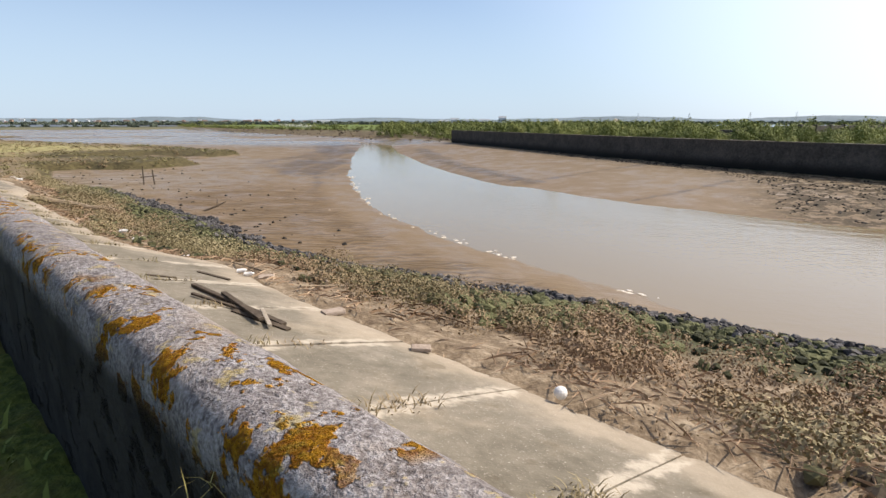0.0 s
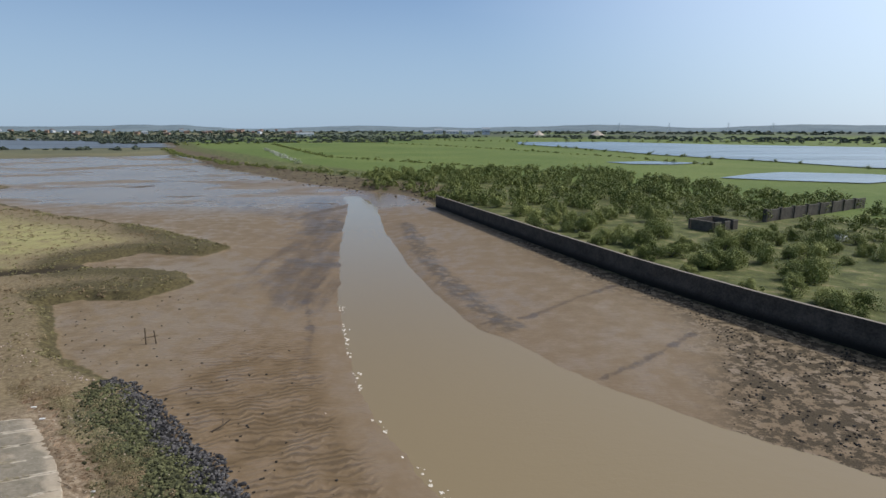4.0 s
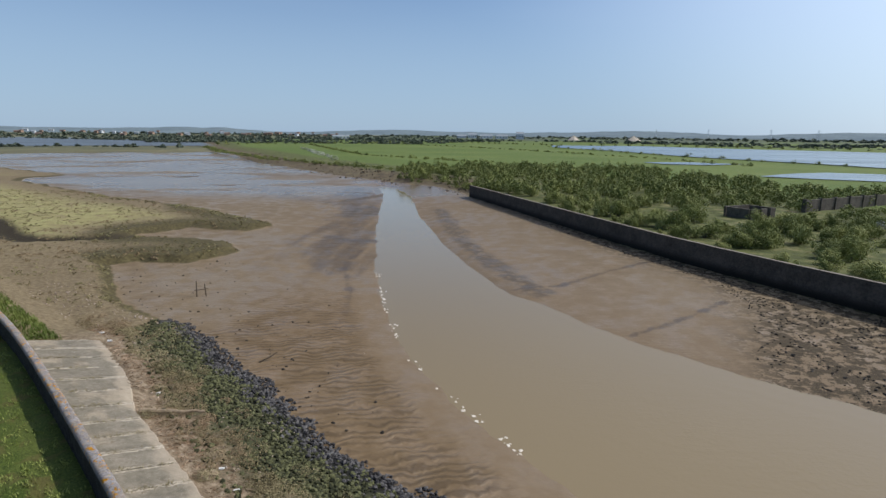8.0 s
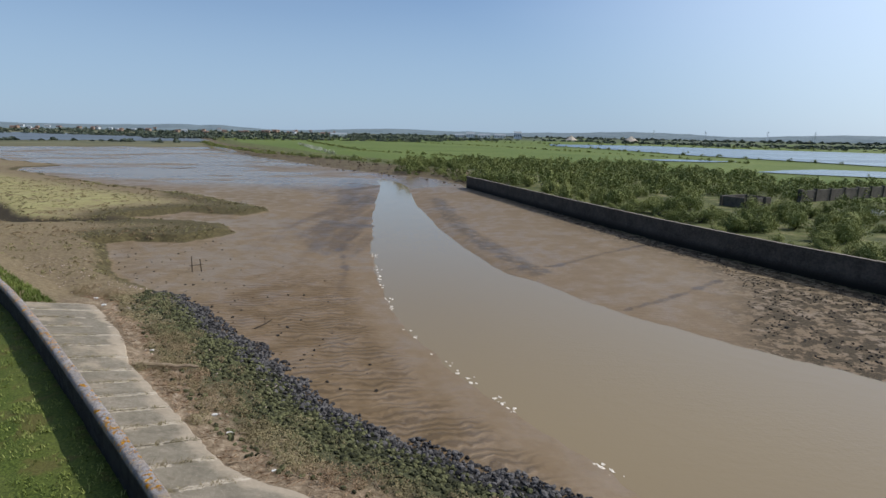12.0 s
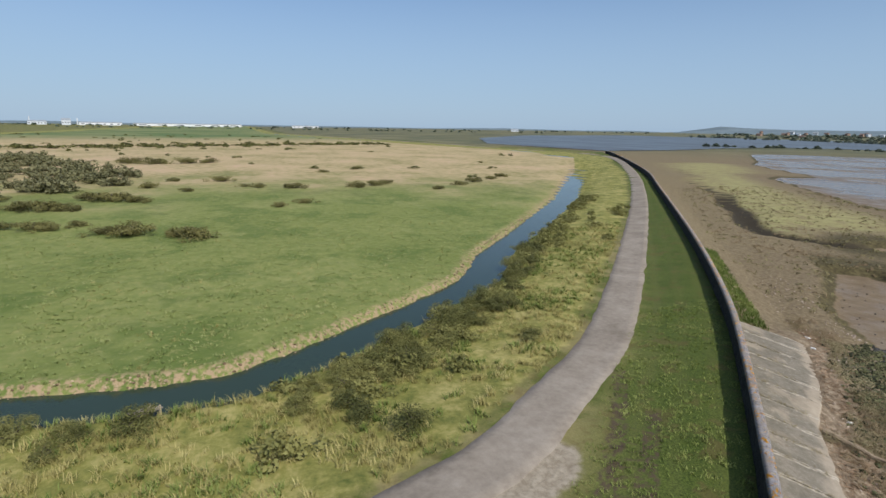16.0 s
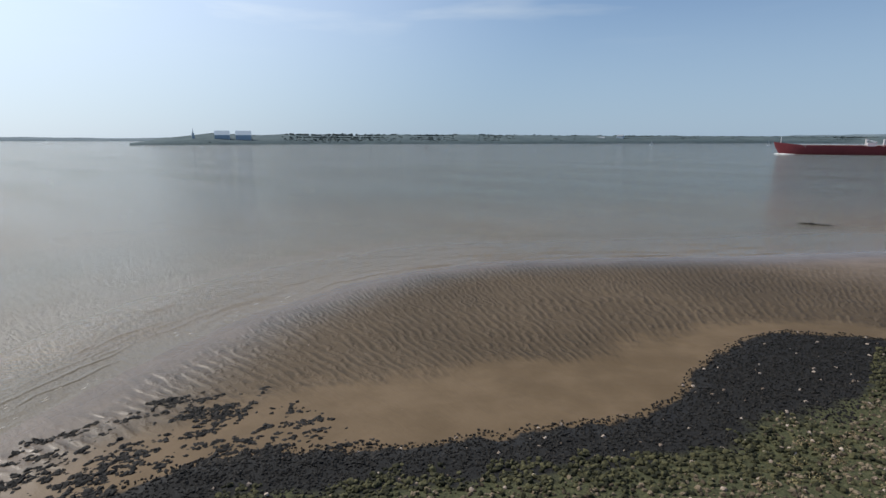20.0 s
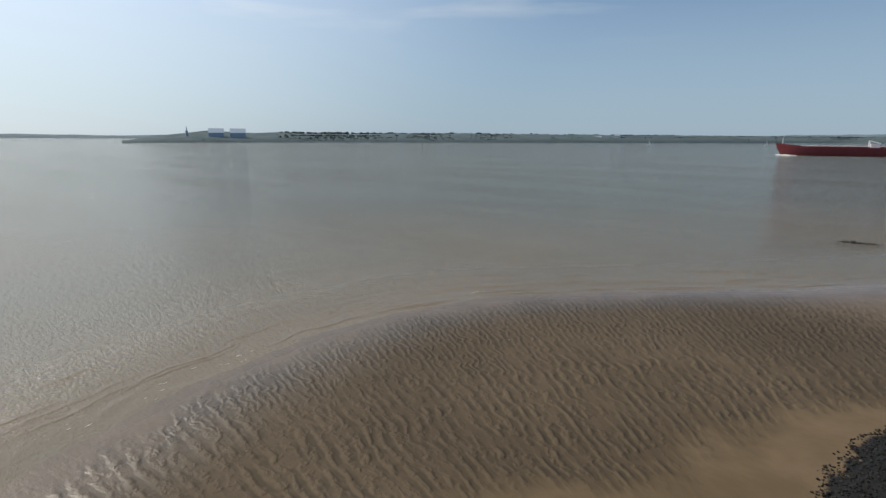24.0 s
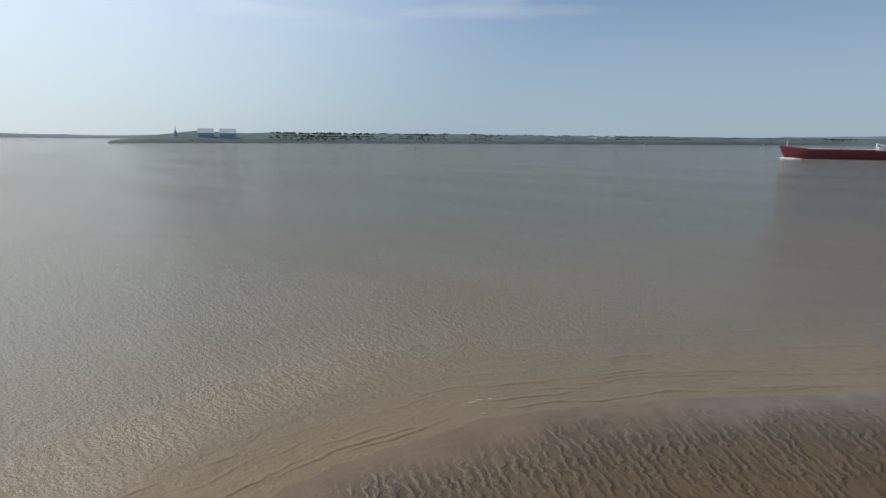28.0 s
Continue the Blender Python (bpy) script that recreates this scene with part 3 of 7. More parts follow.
    meadow = k.tones(k.op("ADD", k.op("MULTIPLY", big, 0.45), k.op("MULTIPLY", clump, 0.55)), (0.30, (0.095, 0.13, 0.030)), (0.5, (0.175, 0.205, 0.056)), (0.70, (0.275, 0.275, 0.10)))
    meadow = k.mix(k.op("MULTIPLY", k.ramp(k.noise(0.13, 4, 0.6), 0.5, 0.62), 0.6), meadow, k.mix(grit, (0.06, 0.105, 0.02), (0.11, 0.155, 0.035)))
    meadow = k.mix(k.op("MULTIPLY", k.ramp(k.noise(2.2, 5, 0.7), 0.54, 0.66), 0.5), meadow, (0.33, 0.305, 0.115))
    straw = k.tones(k.op("ADD", k.op("MULTIPLY", big, 0.5), k.op("MULTIPLY", mid, 0.5)), (0.38, (0.24, 0.215, 0.085)), (0.52, (0.43, 0.335, 0.18)), (0.64, (0.50, 0.35, 0.225)))
    hay = k.ramp(k.op("MULTIPLY_ADD", big, 90.0, k.attr("marsh_far")), 110.0, 190.0)
    meadow = k.mix(hay, meadow, straw)
    green = k.ramp(k.op("MULTIPLY_ADD", big, 300.0, k.attr("marsh_far")), 560.0, 760.0)
    meadow = k.mix(green, meadow, k.mix(k.ramp(k.noise(0.008), 0.4, 0.6), (0.10, 0.15, 0.05), (0.20, 0.21, 0.09)))
    lip = k.ramp(k.attr("ditch"), 2.1, 3.2, 1.0, 0.0)
    meadow = k.mix(k.op("MULTIPLY", lip, k.ramp(fine, 0.42, 0.6)), meadow, (0.36, 0.26, 0.155))
    lawn = k.mix(zone("meadow", 0.3, 0.3, 0.2), lawn, meadow)
    col = k.mix(zone("dike", 0.1, 0.0, 0.0), col, lawn)
    # far bank: scrubby ground, then green pasture
    scrub = k.tones(mid, (0.35, (0.05, 0.06, 0.018)), (0.55, (0.105, 0.115, 0.036)), (0.68, (0.22, 0.185, 0.095)))
    pasture = k.tones(k.op("ADD", k.op("MULTIPLY", k.noise(0.012), 0.6), k.op("MULTIPLY", mid, 0.4)), (0.36, (0.075, 0.118, 0.022)), (0.6, (0.135, 0.17, 0.042)))
    patchy = k.noise(0.0035, 2)
    pasture = k.mix(k.op("MULTIPLY", k.ramp(wet, 700.0, 1300.0), k.ramp(patchy, 0.36, 0.5)), pasture, (0.075, 0.09, 0.055))
    scrub = k.mix(zone("pasture", 4.0, 3.0), scrub, pasture)
    saltings = k.tones(k.op("ADD", k.op("MULTIPLY", mid, 0.5), k.op("MULTIPLY", fine, 0.5)), (0.4, (0.06, 0.046, 0.028)), (0.5, (0.12, 0.09, 0.055)), (0.6, (0.17, 0.15, 0.075)))
    scrub = k.mix(zone("clods", 2.5, 3.0, 0.5), scrub, saltings)
    col = k.mix(zone("right", 0.3, 0.2, 0.2), col, scrub)
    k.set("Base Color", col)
    # gloss: wet silt shines, the rest is dull
    bare_mud = k.op("MULTIPLY", k.ramp(k.attr("left"), -0.3, 0.2, 1.0, 0.0), k.ramp(k.attr("right"), -0.5, 0.2, 1.0, 0.0))
    sheet = k.op("MULTIPLY", k.ramp(k.op("MULTIPLY_ADD", wob, 14.0, k.axis(1)), 98.0, 140.0), k.ramp(k.noise(0.045, 4, 0.6, k.stretch(0.5, 1.0, 1, radians(40))), 0.36, 0.5, 0.55, 1.0))
    sheet = k.op("MULTIPLY", sheet, k.op("SUBTRACT", 1.0, zone("bars", 0.9, 1.3, 0.5)))
    gloss = k.op("MULTIPLY", k.op("MULTIPLY", bare_mud, k.op("MULTIPLY_ADD", river, -0.7, 1.0)), k.ramp(k.op("ADD", k.op("MULTIPLY", big, 0.5), k.op("MULTIPLY", mid, 0.5)), 0.42, 0.58, 0.2, 0.72))
    gloss = k.op("MULTIPLY", k.op("MAXIMUM", gloss, k.op("MULTIPLY", bare_mud, sheet)), k.op("SUBTRACT", 1.0, weed))
    gloss = k.op("MAXIMUM", gloss, k.op("MULTIPLY", k.op("MAXIMUM", k.attr("silt"), river), k.ramp(wet, 1.0, 10.0, 0.95, 0.2)))
    k.set("Roughness", k.op("MULTIPLY_ADD", gloss, -0.66, 0.9))
    k.set("Specular IOR Level", k.op("MULTIPLY_ADD", gloss, 0.26, 0.2))
    # relief: tide ripples on the mud, turf elsewhere
    rills = k.op("MULTIPLY", k.noise(1.6, 5, 0.6, k.stretch(0.7, 1.6, 1, radians(-20))), k.op("MULTIPLY", bare_mud, k.op("MULTIPLY_ADD", sheet, -0.93, 1.0)))
    n1 = k.bump(k.op("ADD", k.op("MULTIPLY", rills, 0.5), k.op("ADD", k.op("MULTIPLY", tide, 0.9), k.op("MULTIPLY", lap, 0.6))), 0.10)
    turf = k.op("ADD", k.op("MULTIPLY", grit, 0.5), k.op("MULTIPLY", fine, 1.0))
    k.set("Normal", k.bump(k.op("MULTIPLY", turf, k.op("MULTIPLY_ADD", bare_mud, k.op("MULTIPLY_ADD", sheet, -0.23, -0.75), 1.0)), 0.055, 0.9, n1))
    return k.m


def build_ground():
    gx = spread([(-52, 7, 0.42), (7, 43, 0.21), (43, 50, 0.4)], -4850, 4850, 1.08)
    gy = spread([(-80, -62, 0.4), (-62, -8, 0.22), (-8, 60, 0.4)], -4850, 4850, 1.08)
    X, Y = np.meshgrid(gx, gy)
    F = fields(X, Y)
    Z = height(X, Y, F)
    bed = F["water"]
    far = np.hypot(X, Y)
    side = X + Y
    reach = np.interp(Y, (22, 27, 31, 40, 46, 53, 80, 110), (26, 22, 19, 11.5, 6.5, 4, 3, 0))
    F["weed"] = np.clip(np.where(F["right"] < 0.5, reach - np.abs(F["right"]), -9), -9, 9)
    F["marsh"] = np.clip((Y - X) / 1.414 - 39, -20, 20)
    tips = step(54, 60, Y) * step(-64, -52, X)
    F["fringe"] = F["left"] / (1.8 + 7.0 * tips)
    riverside = step(4, -2, Y)
    F["black"] = np.clip((1.6 + 3.2 * riverside + 4.5 * riverside * step(-32, -40, Y) * step(-4, 4, X)) - F["left"] + rolling(X, Y, 7) * 1.2 * riverside, -6, 6)
    F["moss"] = np.clip(np.where(riverside > 0.5, -F["dike"] - 6.7 + 0.35 * (Y + 34), 4.6 - F["left"]), -6, 6)
    F["rill"] = np.clip(2.0 - chain_distance(MARSH_CREEK, X, Y), -9, 9)
    F["stain"] = 5.0 - np.minimum(chain_distance([(-28, 150), (-20, 100), (-17, 74), (-15, 60)], X, Y), chain_distance([(-60, 150), (-30, 120), (-14, 112)], X, Y) + 3)
    F["crease"] = 0.28 - np.minimum(np.minimum(chain_distance([(5.2, 50.5), (10.5, 52.5), (17, 58), (23, 62)], X, Y), chain_distance([(13.5, 38.5), (18, 41.5), (24, 46)], X, Y)),
                                   np.minimum(chain_distance([(-10, 40), (-11, 48), (-14, 60), (-13.5, 70)], X, Y), chain_distance([(-6.5, 102.5), (1, 106.5), (8, 111)], X, Y)))
    F["scarp_mark"] = 1.5 + 0.8 * rolling(X, Y, 4) - chain_distance([(x + 0.9, y) for x, y in CREEK_SCARP], X, Y)
    bars = [chain_distance(q, X, Y) for q in ([(-70, 143.5), (-56, 137.5), (-43.5, 136), (-36, 139), (-24, 140)], [(-21.5, 98), (-21.8, 108), (-18.5, 115.5), (-15, 114), (-13.6, 103), (-13.2, 92)],
                                              [(-20, 77.5), (-16, 75.6), (-12, 76.4)], [(-30, 118), (-24, 127), (-19, 140)], [(-90, 160), (-70, 156), (-50, 150)], [(-140, 260), (-100, 240), (-70, 205), (-40, 176)])]
    F["bars"] = 1.1 - np.minimum.reduce(bars)
    isles = [np.hypot((X - x) * math.cos(a) + (Y - y) * math.sin(a), ((Y - y) * math.cos(a) - (X - x) * math.sin(a)) * 2.6) - q for x, y, a, q in ((-96, 178, 0.6, 8), (-180, 249, 0.7, 9), (-17, 107, 1.35, 6.5), (-60, 224, 2.3, 7))]
    F["bars"] = np.clip(np.maximum(F["bars"], -np.minimum.reduce(isles)), -6, 2.5)
    w = F["water"]
    F["lap"] = step(1.0, 3.5, w) * (1 - step(9, 15, w + 3 * rolling(X, Y, 12))) * step(4, 10, Y) * (1 - step(38, 56, Y)) * (F["left"] < 0.5) * (F["right"] < -0.3) * (X < 14 - 0.25 * Y)
    F["silt"] = ripple_zone(X, Y, w, F["left"])
    F["river"] = (1 - step(-6, 4, Y)) * (F["left"] < 1)
    F["ripple_a"], F["ripple_b"], F["ripple_c"] = ripple_phase(X, Y)
    F["ripple_far"] = ripple_far(X, Y)
    F["sea_meadow"] = step(-1.5, 2.5, signed(SALT_GREEN, X, Y)) * 0.92 + 0.08
    rd = chain_distance([(-8.0, -20), (-9.3, -20.9), (-10.2, -20.6)], X, Y)
    F["dirt"] = 0.42 - np.minimum(rd, chain_distance([(-13.8, -6), (-14.2, -2), (-15.2, 3), (-17, 6.5)], X, Y) - 1.3)
    F["ruts"] = 0.35 - np.minimum(chain_distance([(-13.4, 7), (-15.7, 9.1), (-18.5, 11.6), (-22.5, 14.6)], X, Y), chain_distance([(-12.6, 8), (-15, 10.2), (-18, 13)], X, Y))
    rough = np.minimum(F["road"] - 2.2, 9)
    beyond = inside(DITCH + [(-4850, 20), (-4850, -300)], X, Y)
    within = inside(ROAD + [(-4850, 40), (-4850, -400)], X, Y)
    F["rough"] = np.where(within, rough, -9)
    F["meadow"] = np.where(beyond, F["ditch"] - 1.2, -np.minimum(F["ditch"] + 1.2, 9))
    F["marsh_far"] = np.hypot(X + 28, Y + 8)
    F["pasture"] = np.clip(F["right"] - 62 + 30 * step(140, 220, Y), -20, 20)
    F["clods"] = np.where(Y > 129, 15 - F["right"] + 3 * rolling(X, Y, 8), -9)
    verts = np.stack([X, Y, Z], -1).reshape(-1, 3)
    marks = {n: np.clip(v, -3000, 3000) for n, v in F.items() if n not in ("road", "wide", "scarp")}
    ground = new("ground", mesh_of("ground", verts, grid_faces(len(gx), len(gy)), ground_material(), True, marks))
    tagged(ground, "tidal mud, salt marsh and grassland sheet reaching the horizon", "ground", kind="structure")


def water_material(name, shallow, deep, lo, hi, ripple, rough=0.09, creek=None):
    k = Mat(name, rough, 0, 0.5)
    k.set("IOR", 1.33)
    v = k.op("MULTIPLY_ADD", k.noise(0.02, 4), (hi - lo) * 0.5, k.attr("off"))
    col = k.mix(k.ramp(v, lo, hi), shallow, deep)
    col = k.mix(k.op("MULTIPLY", k.ramp(k.noise(0.035, 3, 0.5, k.stretch(1, 0.3, 1, radians(40))), 0.45, 0.65), 0.25), col, deep)
    if creek:
        col = k.mix(k.ramp(k.axis(1), -4.0, 22.0), col, creek)
    k.set("Base Color", col)
    off = k.attr("off")
    chop = k.op("ADD", k.op("MULTIPLY", k.noise(1.3, 5, 0.65, k.stretch(0.5, 1.3, 1, radians(38))), 1.2), k.op("ADD", k.op("MULTIPLY", k.noise(0.25, 3), 0.5), k.op("MULTIPLY", k.noise(3.6, 3, 0.6), 0.8)))
    swell = k.op("SINE", k.op("ADD", k.op("MULTIPLY", off, 3.4), k.op("MULTIPLY", k.noise(0.22, 4), 16.0)))
    swell = k.op("MULTIPLY", k.op("MULTIPLY", swell, k.ramp(k.noise(0.16, 3), 0.42, 0.6)), k.ramp(off, 4.0, 16.0, 0.05, 0.0))
    calm = k.op("MULTIPLY", k.ramp(off, 0.0, 20.0, 0.22, 1.0), k.ramp(off, 40.0, 400.0, 1.0, 0.5))
    creek_calm = k.ramp(k.axis(1), 0.0, 16.0, 1.0, 0.09)
    k.set("Normal", k.bump(k.op("MULTIPLY", k.op("ADD", k.op("MULTIPLY", chop, calm), swell), creek_calm), ripple))
    slick = k.ramp(k.noise(0.02, 5, 0.65, k.stretch(0.35, 1.6, 1, radians(-40))), 0.42, 0.62, 0.85, 1.1)
    open_water = k.op("MULTIPLY", k.ramp(off, 3.0, 22.0), k.ramp(k.axis(1), 2.0, 16.0, 1.0, 0.0)) if creek else k.ramp(off, 3.0, 22.0)
    k.set("Roughness", k.op("MULTIPLY", k.op("MULTIPLY_ADD", open_water, 0.5, rough), slick))
    k.set("Specular IOR Level", k.op("MULTIPLY_ADD", open_water, 0.35, 0.5))
    if creek:
        k.set("Coat Weight", k.op("MULTIPLY", open_water, 0.75)).set("Coat Roughness", 0.07).set("Coat IOR", 1.33)
        k.set("Coat Normal", k.bump(k.op("ADD", k.noise(1.6, 4, 0.65), k.op("MULTIPLY", k.noise(5.5, 3, 0.6), 0.6)), 1.5))
    return k.m


def breakers(mat):
    """Small breaking wavelets that run along the estuary's edge."""
    rs = random.Random(17)
    edge = resample_plain([p for p in WATER_LEFT if p[0] > 0 and -100 < p[1] < 6], 0.35)
    verts, faces, base = [], [], 0
    for _ in range(64):
        i = rs.randrange(len(edge) - 40)
        n = rs.randint(7, 34)
        off = rs.choice((rs.uniform(0.5, 2.5), rs.uniform(2.5, 4.5), rs.uniform(3, 9)))
        tall = rs.uniform(0.02, 0.06) * (1 - off / 16)
        seed = rs.uniform(0, 99)
        ring = edge[i:i + n]
        for j, (x, y) in enumerate(ring):
            a, b = ring[max(0, j - 1)], ring[min(n - 1, j + 1)]
            t = Vector((b[0] - a[0], b[1] - a[1])).normalized()
            f = abs(math.sin(math.pi * j / (n - 1))) ** 0.7
            o = off + 0.5 * noise.noise((j * 0.12, seed, 0)) + 0.12 * noise.noise((j * 0.5, seed, 4))
            h = tall * f * (0.75 + 0.5 * noise.noise((j * 0.4, seed, 9)))
            for d, z in ((-0.13, -0.02), (-0.05, h * 0.55), (0.0, h), (0.16, h * 0.7), (0.5, -0.02)):
                verts.append((x - t.y * (o + d * (0.5 + 0.5 * f)), y + t.x * (o + d * (0.5 + 0.5 * f)), z + 0.004))
        for j in range(n - 1):
            for q in range(4):
                k = base + j * 5 + q
                faces.append((k, k + 1, k + 6, k + 5))
        base += n * 5
    me = mesh_of("breakers", verts, faces, mat, True, {"off": np.full(len(verts), 2.0)})
    tagged(new("breakers", me), "small brown wavelets breaking along the estuary edge", "waves", kind="stuff")


def resample_plain(line, pitch):
    out = []
    for (ax, ay), (bx, by) in zip(line[:-1], line[1:]):
        n = max(1, round(math.hypot(bx - ax, by - ay) / pitch))
        out += [(ax + (bx - ax) * i / n, ay + (by - ay) * i / n) for i in range(n)]
    return out


def build_water():
    gx = spread([(-30, 46, 2.0)], -4850, 4850, 1.12)
    gy = spread([(-90, 160, 2.0)], -4850, 4850, 1.12)
    X, Y = np.meshgrid(gx, gy)
    off = signed(WATER, X, Y)
    keep = off > -14 - 0.05 * np.hypot(X, Y)
    faces = grid_faces(len(gx), len(gy))
    faces = faces[keep.ravel()[faces].any(1)]
    verts = np.stack([X, Y, np.zeros_like(X)], -1).reshape(-1, 3)
    used, back = np.unique(faces, return_inverse=True)
    mat = water_material("estuary_water", (0.195, 0.141, 0.080), (0.116, 0.119, 0.089), 4, 130, 0.3, 0.075, (0.228, 0.173, 0.094))
    ob = new("water", mesh_of("water", verts[used], back.reshape(faces.shape), mat, True, {"off": off.ravel()[used]}))
    tagged(ob, "silty brown tidal creek and estuary with small ripples", "water", kind="structure")
    breakers(mat)

    def pool(name, outline, z, mat, label):
        bm = bmesh.new()
        bm.faces.new([bm.verts.new((x, y, z)) for x, y in outline])
        bmesh.ops.triangulate(bm, faces=bm.faces[:])
        tagged(part(name, bm, mat), label, "water", kind="structure")

    blue = water_material("pool_water", (0.055, 0.085, 0.105), (0.045, 0.07, 0.09), 0, 10, 0.03, 0.2)
    # drainage ditch: a strip along its line
    pts = []
    for (ax, ay), (bx, by) in zip(DITCH[:-1], DITCH[1:]):
        n = max(1, int(math.hypot(bx - ax, by - ay) / 4))
        pts += [(ax + (bx - ax) * i / n, ay + (by - ay) * i / n) for i in range(n)]
    verts = []
    for i, (x, y) in enumerate(pts):
        a, b = pts[max(0, i - 1)], pts[min(len(pts) - 1, i + 1)]
        t = Vector((b[0] - a[0], b[1] - a[1])).normalized()
        h = 2.6 * (1 + 0.45 * float(step(45, 120, -x)) * (y > 0))
        verts += [(x - t.y * h, y + t.x * h, 1.96), (x + t.y * h, y - t.x * h, 1.96)]
    faces = [(2 * i, 2 * i + 1, 2 * i + 3, 2 * i + 2) for i in range(len(pts) - 1)]
    k = water_material("ditch_water", (0.032, 0.05, 0.03), (0.026, 0.04, 0.025), 0, 10, 0.02, 0.16)
    tagged(new("water", mesh_of("water", verts, faces, k, True)), "dark blue-green drainage ditch water", "water", kind="structure")
    pool("water", [(96, 586), (128, 478), (146, 346), (174, 277), (185, 230), (230, 190), (480, 330), (420, 470), (304, 585), (223, 705), (112, 690)], 3.15, blue, "blue reservoir behind a low bank")
    pool("water", [(88, 272), (112, 278), (134, 264), (112, 252), (95, 256)], 3.05, blue, "shallow pool in the pasture")
    pool("water", [(98, 182), (118, 198), (135, 206), (160, 196), (175, 180), (133, 162), (112, 172)], 3.05, blue, "shallow pool in the pasture")
    pool("water", [(-312, 222), (-322, 290), (-360, 380), (-372, 450), (-330, 500), (-236, 530), (-250, 600), (-340, 780), (-480, 825), (-560, 900), (-674, 1010), (-900, 1000), (-1220, 930), (-1000, 525), (-700, 300), (-460, 205)], 1.95, water_material("lagoon_water", (0.10, 0.105, 0.10), (0.085, 0.09, 0.088), 0, 10, 0.05, 0.38), "wide tidal lagoon beyond the marsh")


build_ground()
build_water()


# ---- sea wall and apron ----
def resample(line, pitch):
    out = []
    for (ax, ay), (bx, by) in zip(line[:-1], line[1:]):
        n = max(1, round(math.hypot(bx - ax, by - ay) / pitch))
        out += [(ax + (bx - ax) * i / n, ay + (by - ay) * i / n) for i in range(n)]
    return out + [line[-1]]


def rounded(line, passes=2):
    """Cuts the corners of a line."""
    for _ in range(passes):
        out = [line[0]]
        for (ax, ay), (bx, by) in zip(line[:-1], line[1:]):
            out += [(ax * 0.75 + bx * 0.25, ay * 0.75 + by * 0.25), (ax * 0.25 + bx * 0.75, ay * 0.25 + by * 0.75)]
        line = out + [line[-1]]
    return line


def sides(pts):
    """The unit normals of a line, to the right of its way."""
    out = []
    for i in range(len(pts)):
        a, b = pts[max(0, i - 1)], pts[min(len(pts) - 1, i + 1)]
        t = Vector((b[0] - a[0], b[1] - a[1])).normalized()
        out.append((t.y, -t.x))
    return out


def sweep(pts, profile, rough=0.0, close=True):
    """A bar along pts; profile: (offset to the right, z). Returns verts, faces."""
    ns = sides(pts)
    verts, n = [], len(profile)
    for (x, y), (nx, ny) in zip(pts, ns):
        for o, z in profile:
            v = Vector((x + nx * o, y + ny * o, z))
            if rough:
                v += Vector((nx, ny, 0)) * (noise.noise(v * 0.9) * 0.6 + noise.noise(v * 4.5) * 0.5) * rough + Vector((0, 0, 1)) * (noise.noise(v * 1.7 + Vector((9, 2, 4))) * 0.6 + noise.noise(v * 6) * 0.6) * rough
            verts.append(tuple(v))
    faces = []
    for i in range(len(pts) - 1):
        for j in range(n if close else n - 1):
            k = (j + 1) % n
            faces.append((i * n + j, i * n + k, (i + 1) * n + k, (i + 1) * n + j))
    return verts, faces


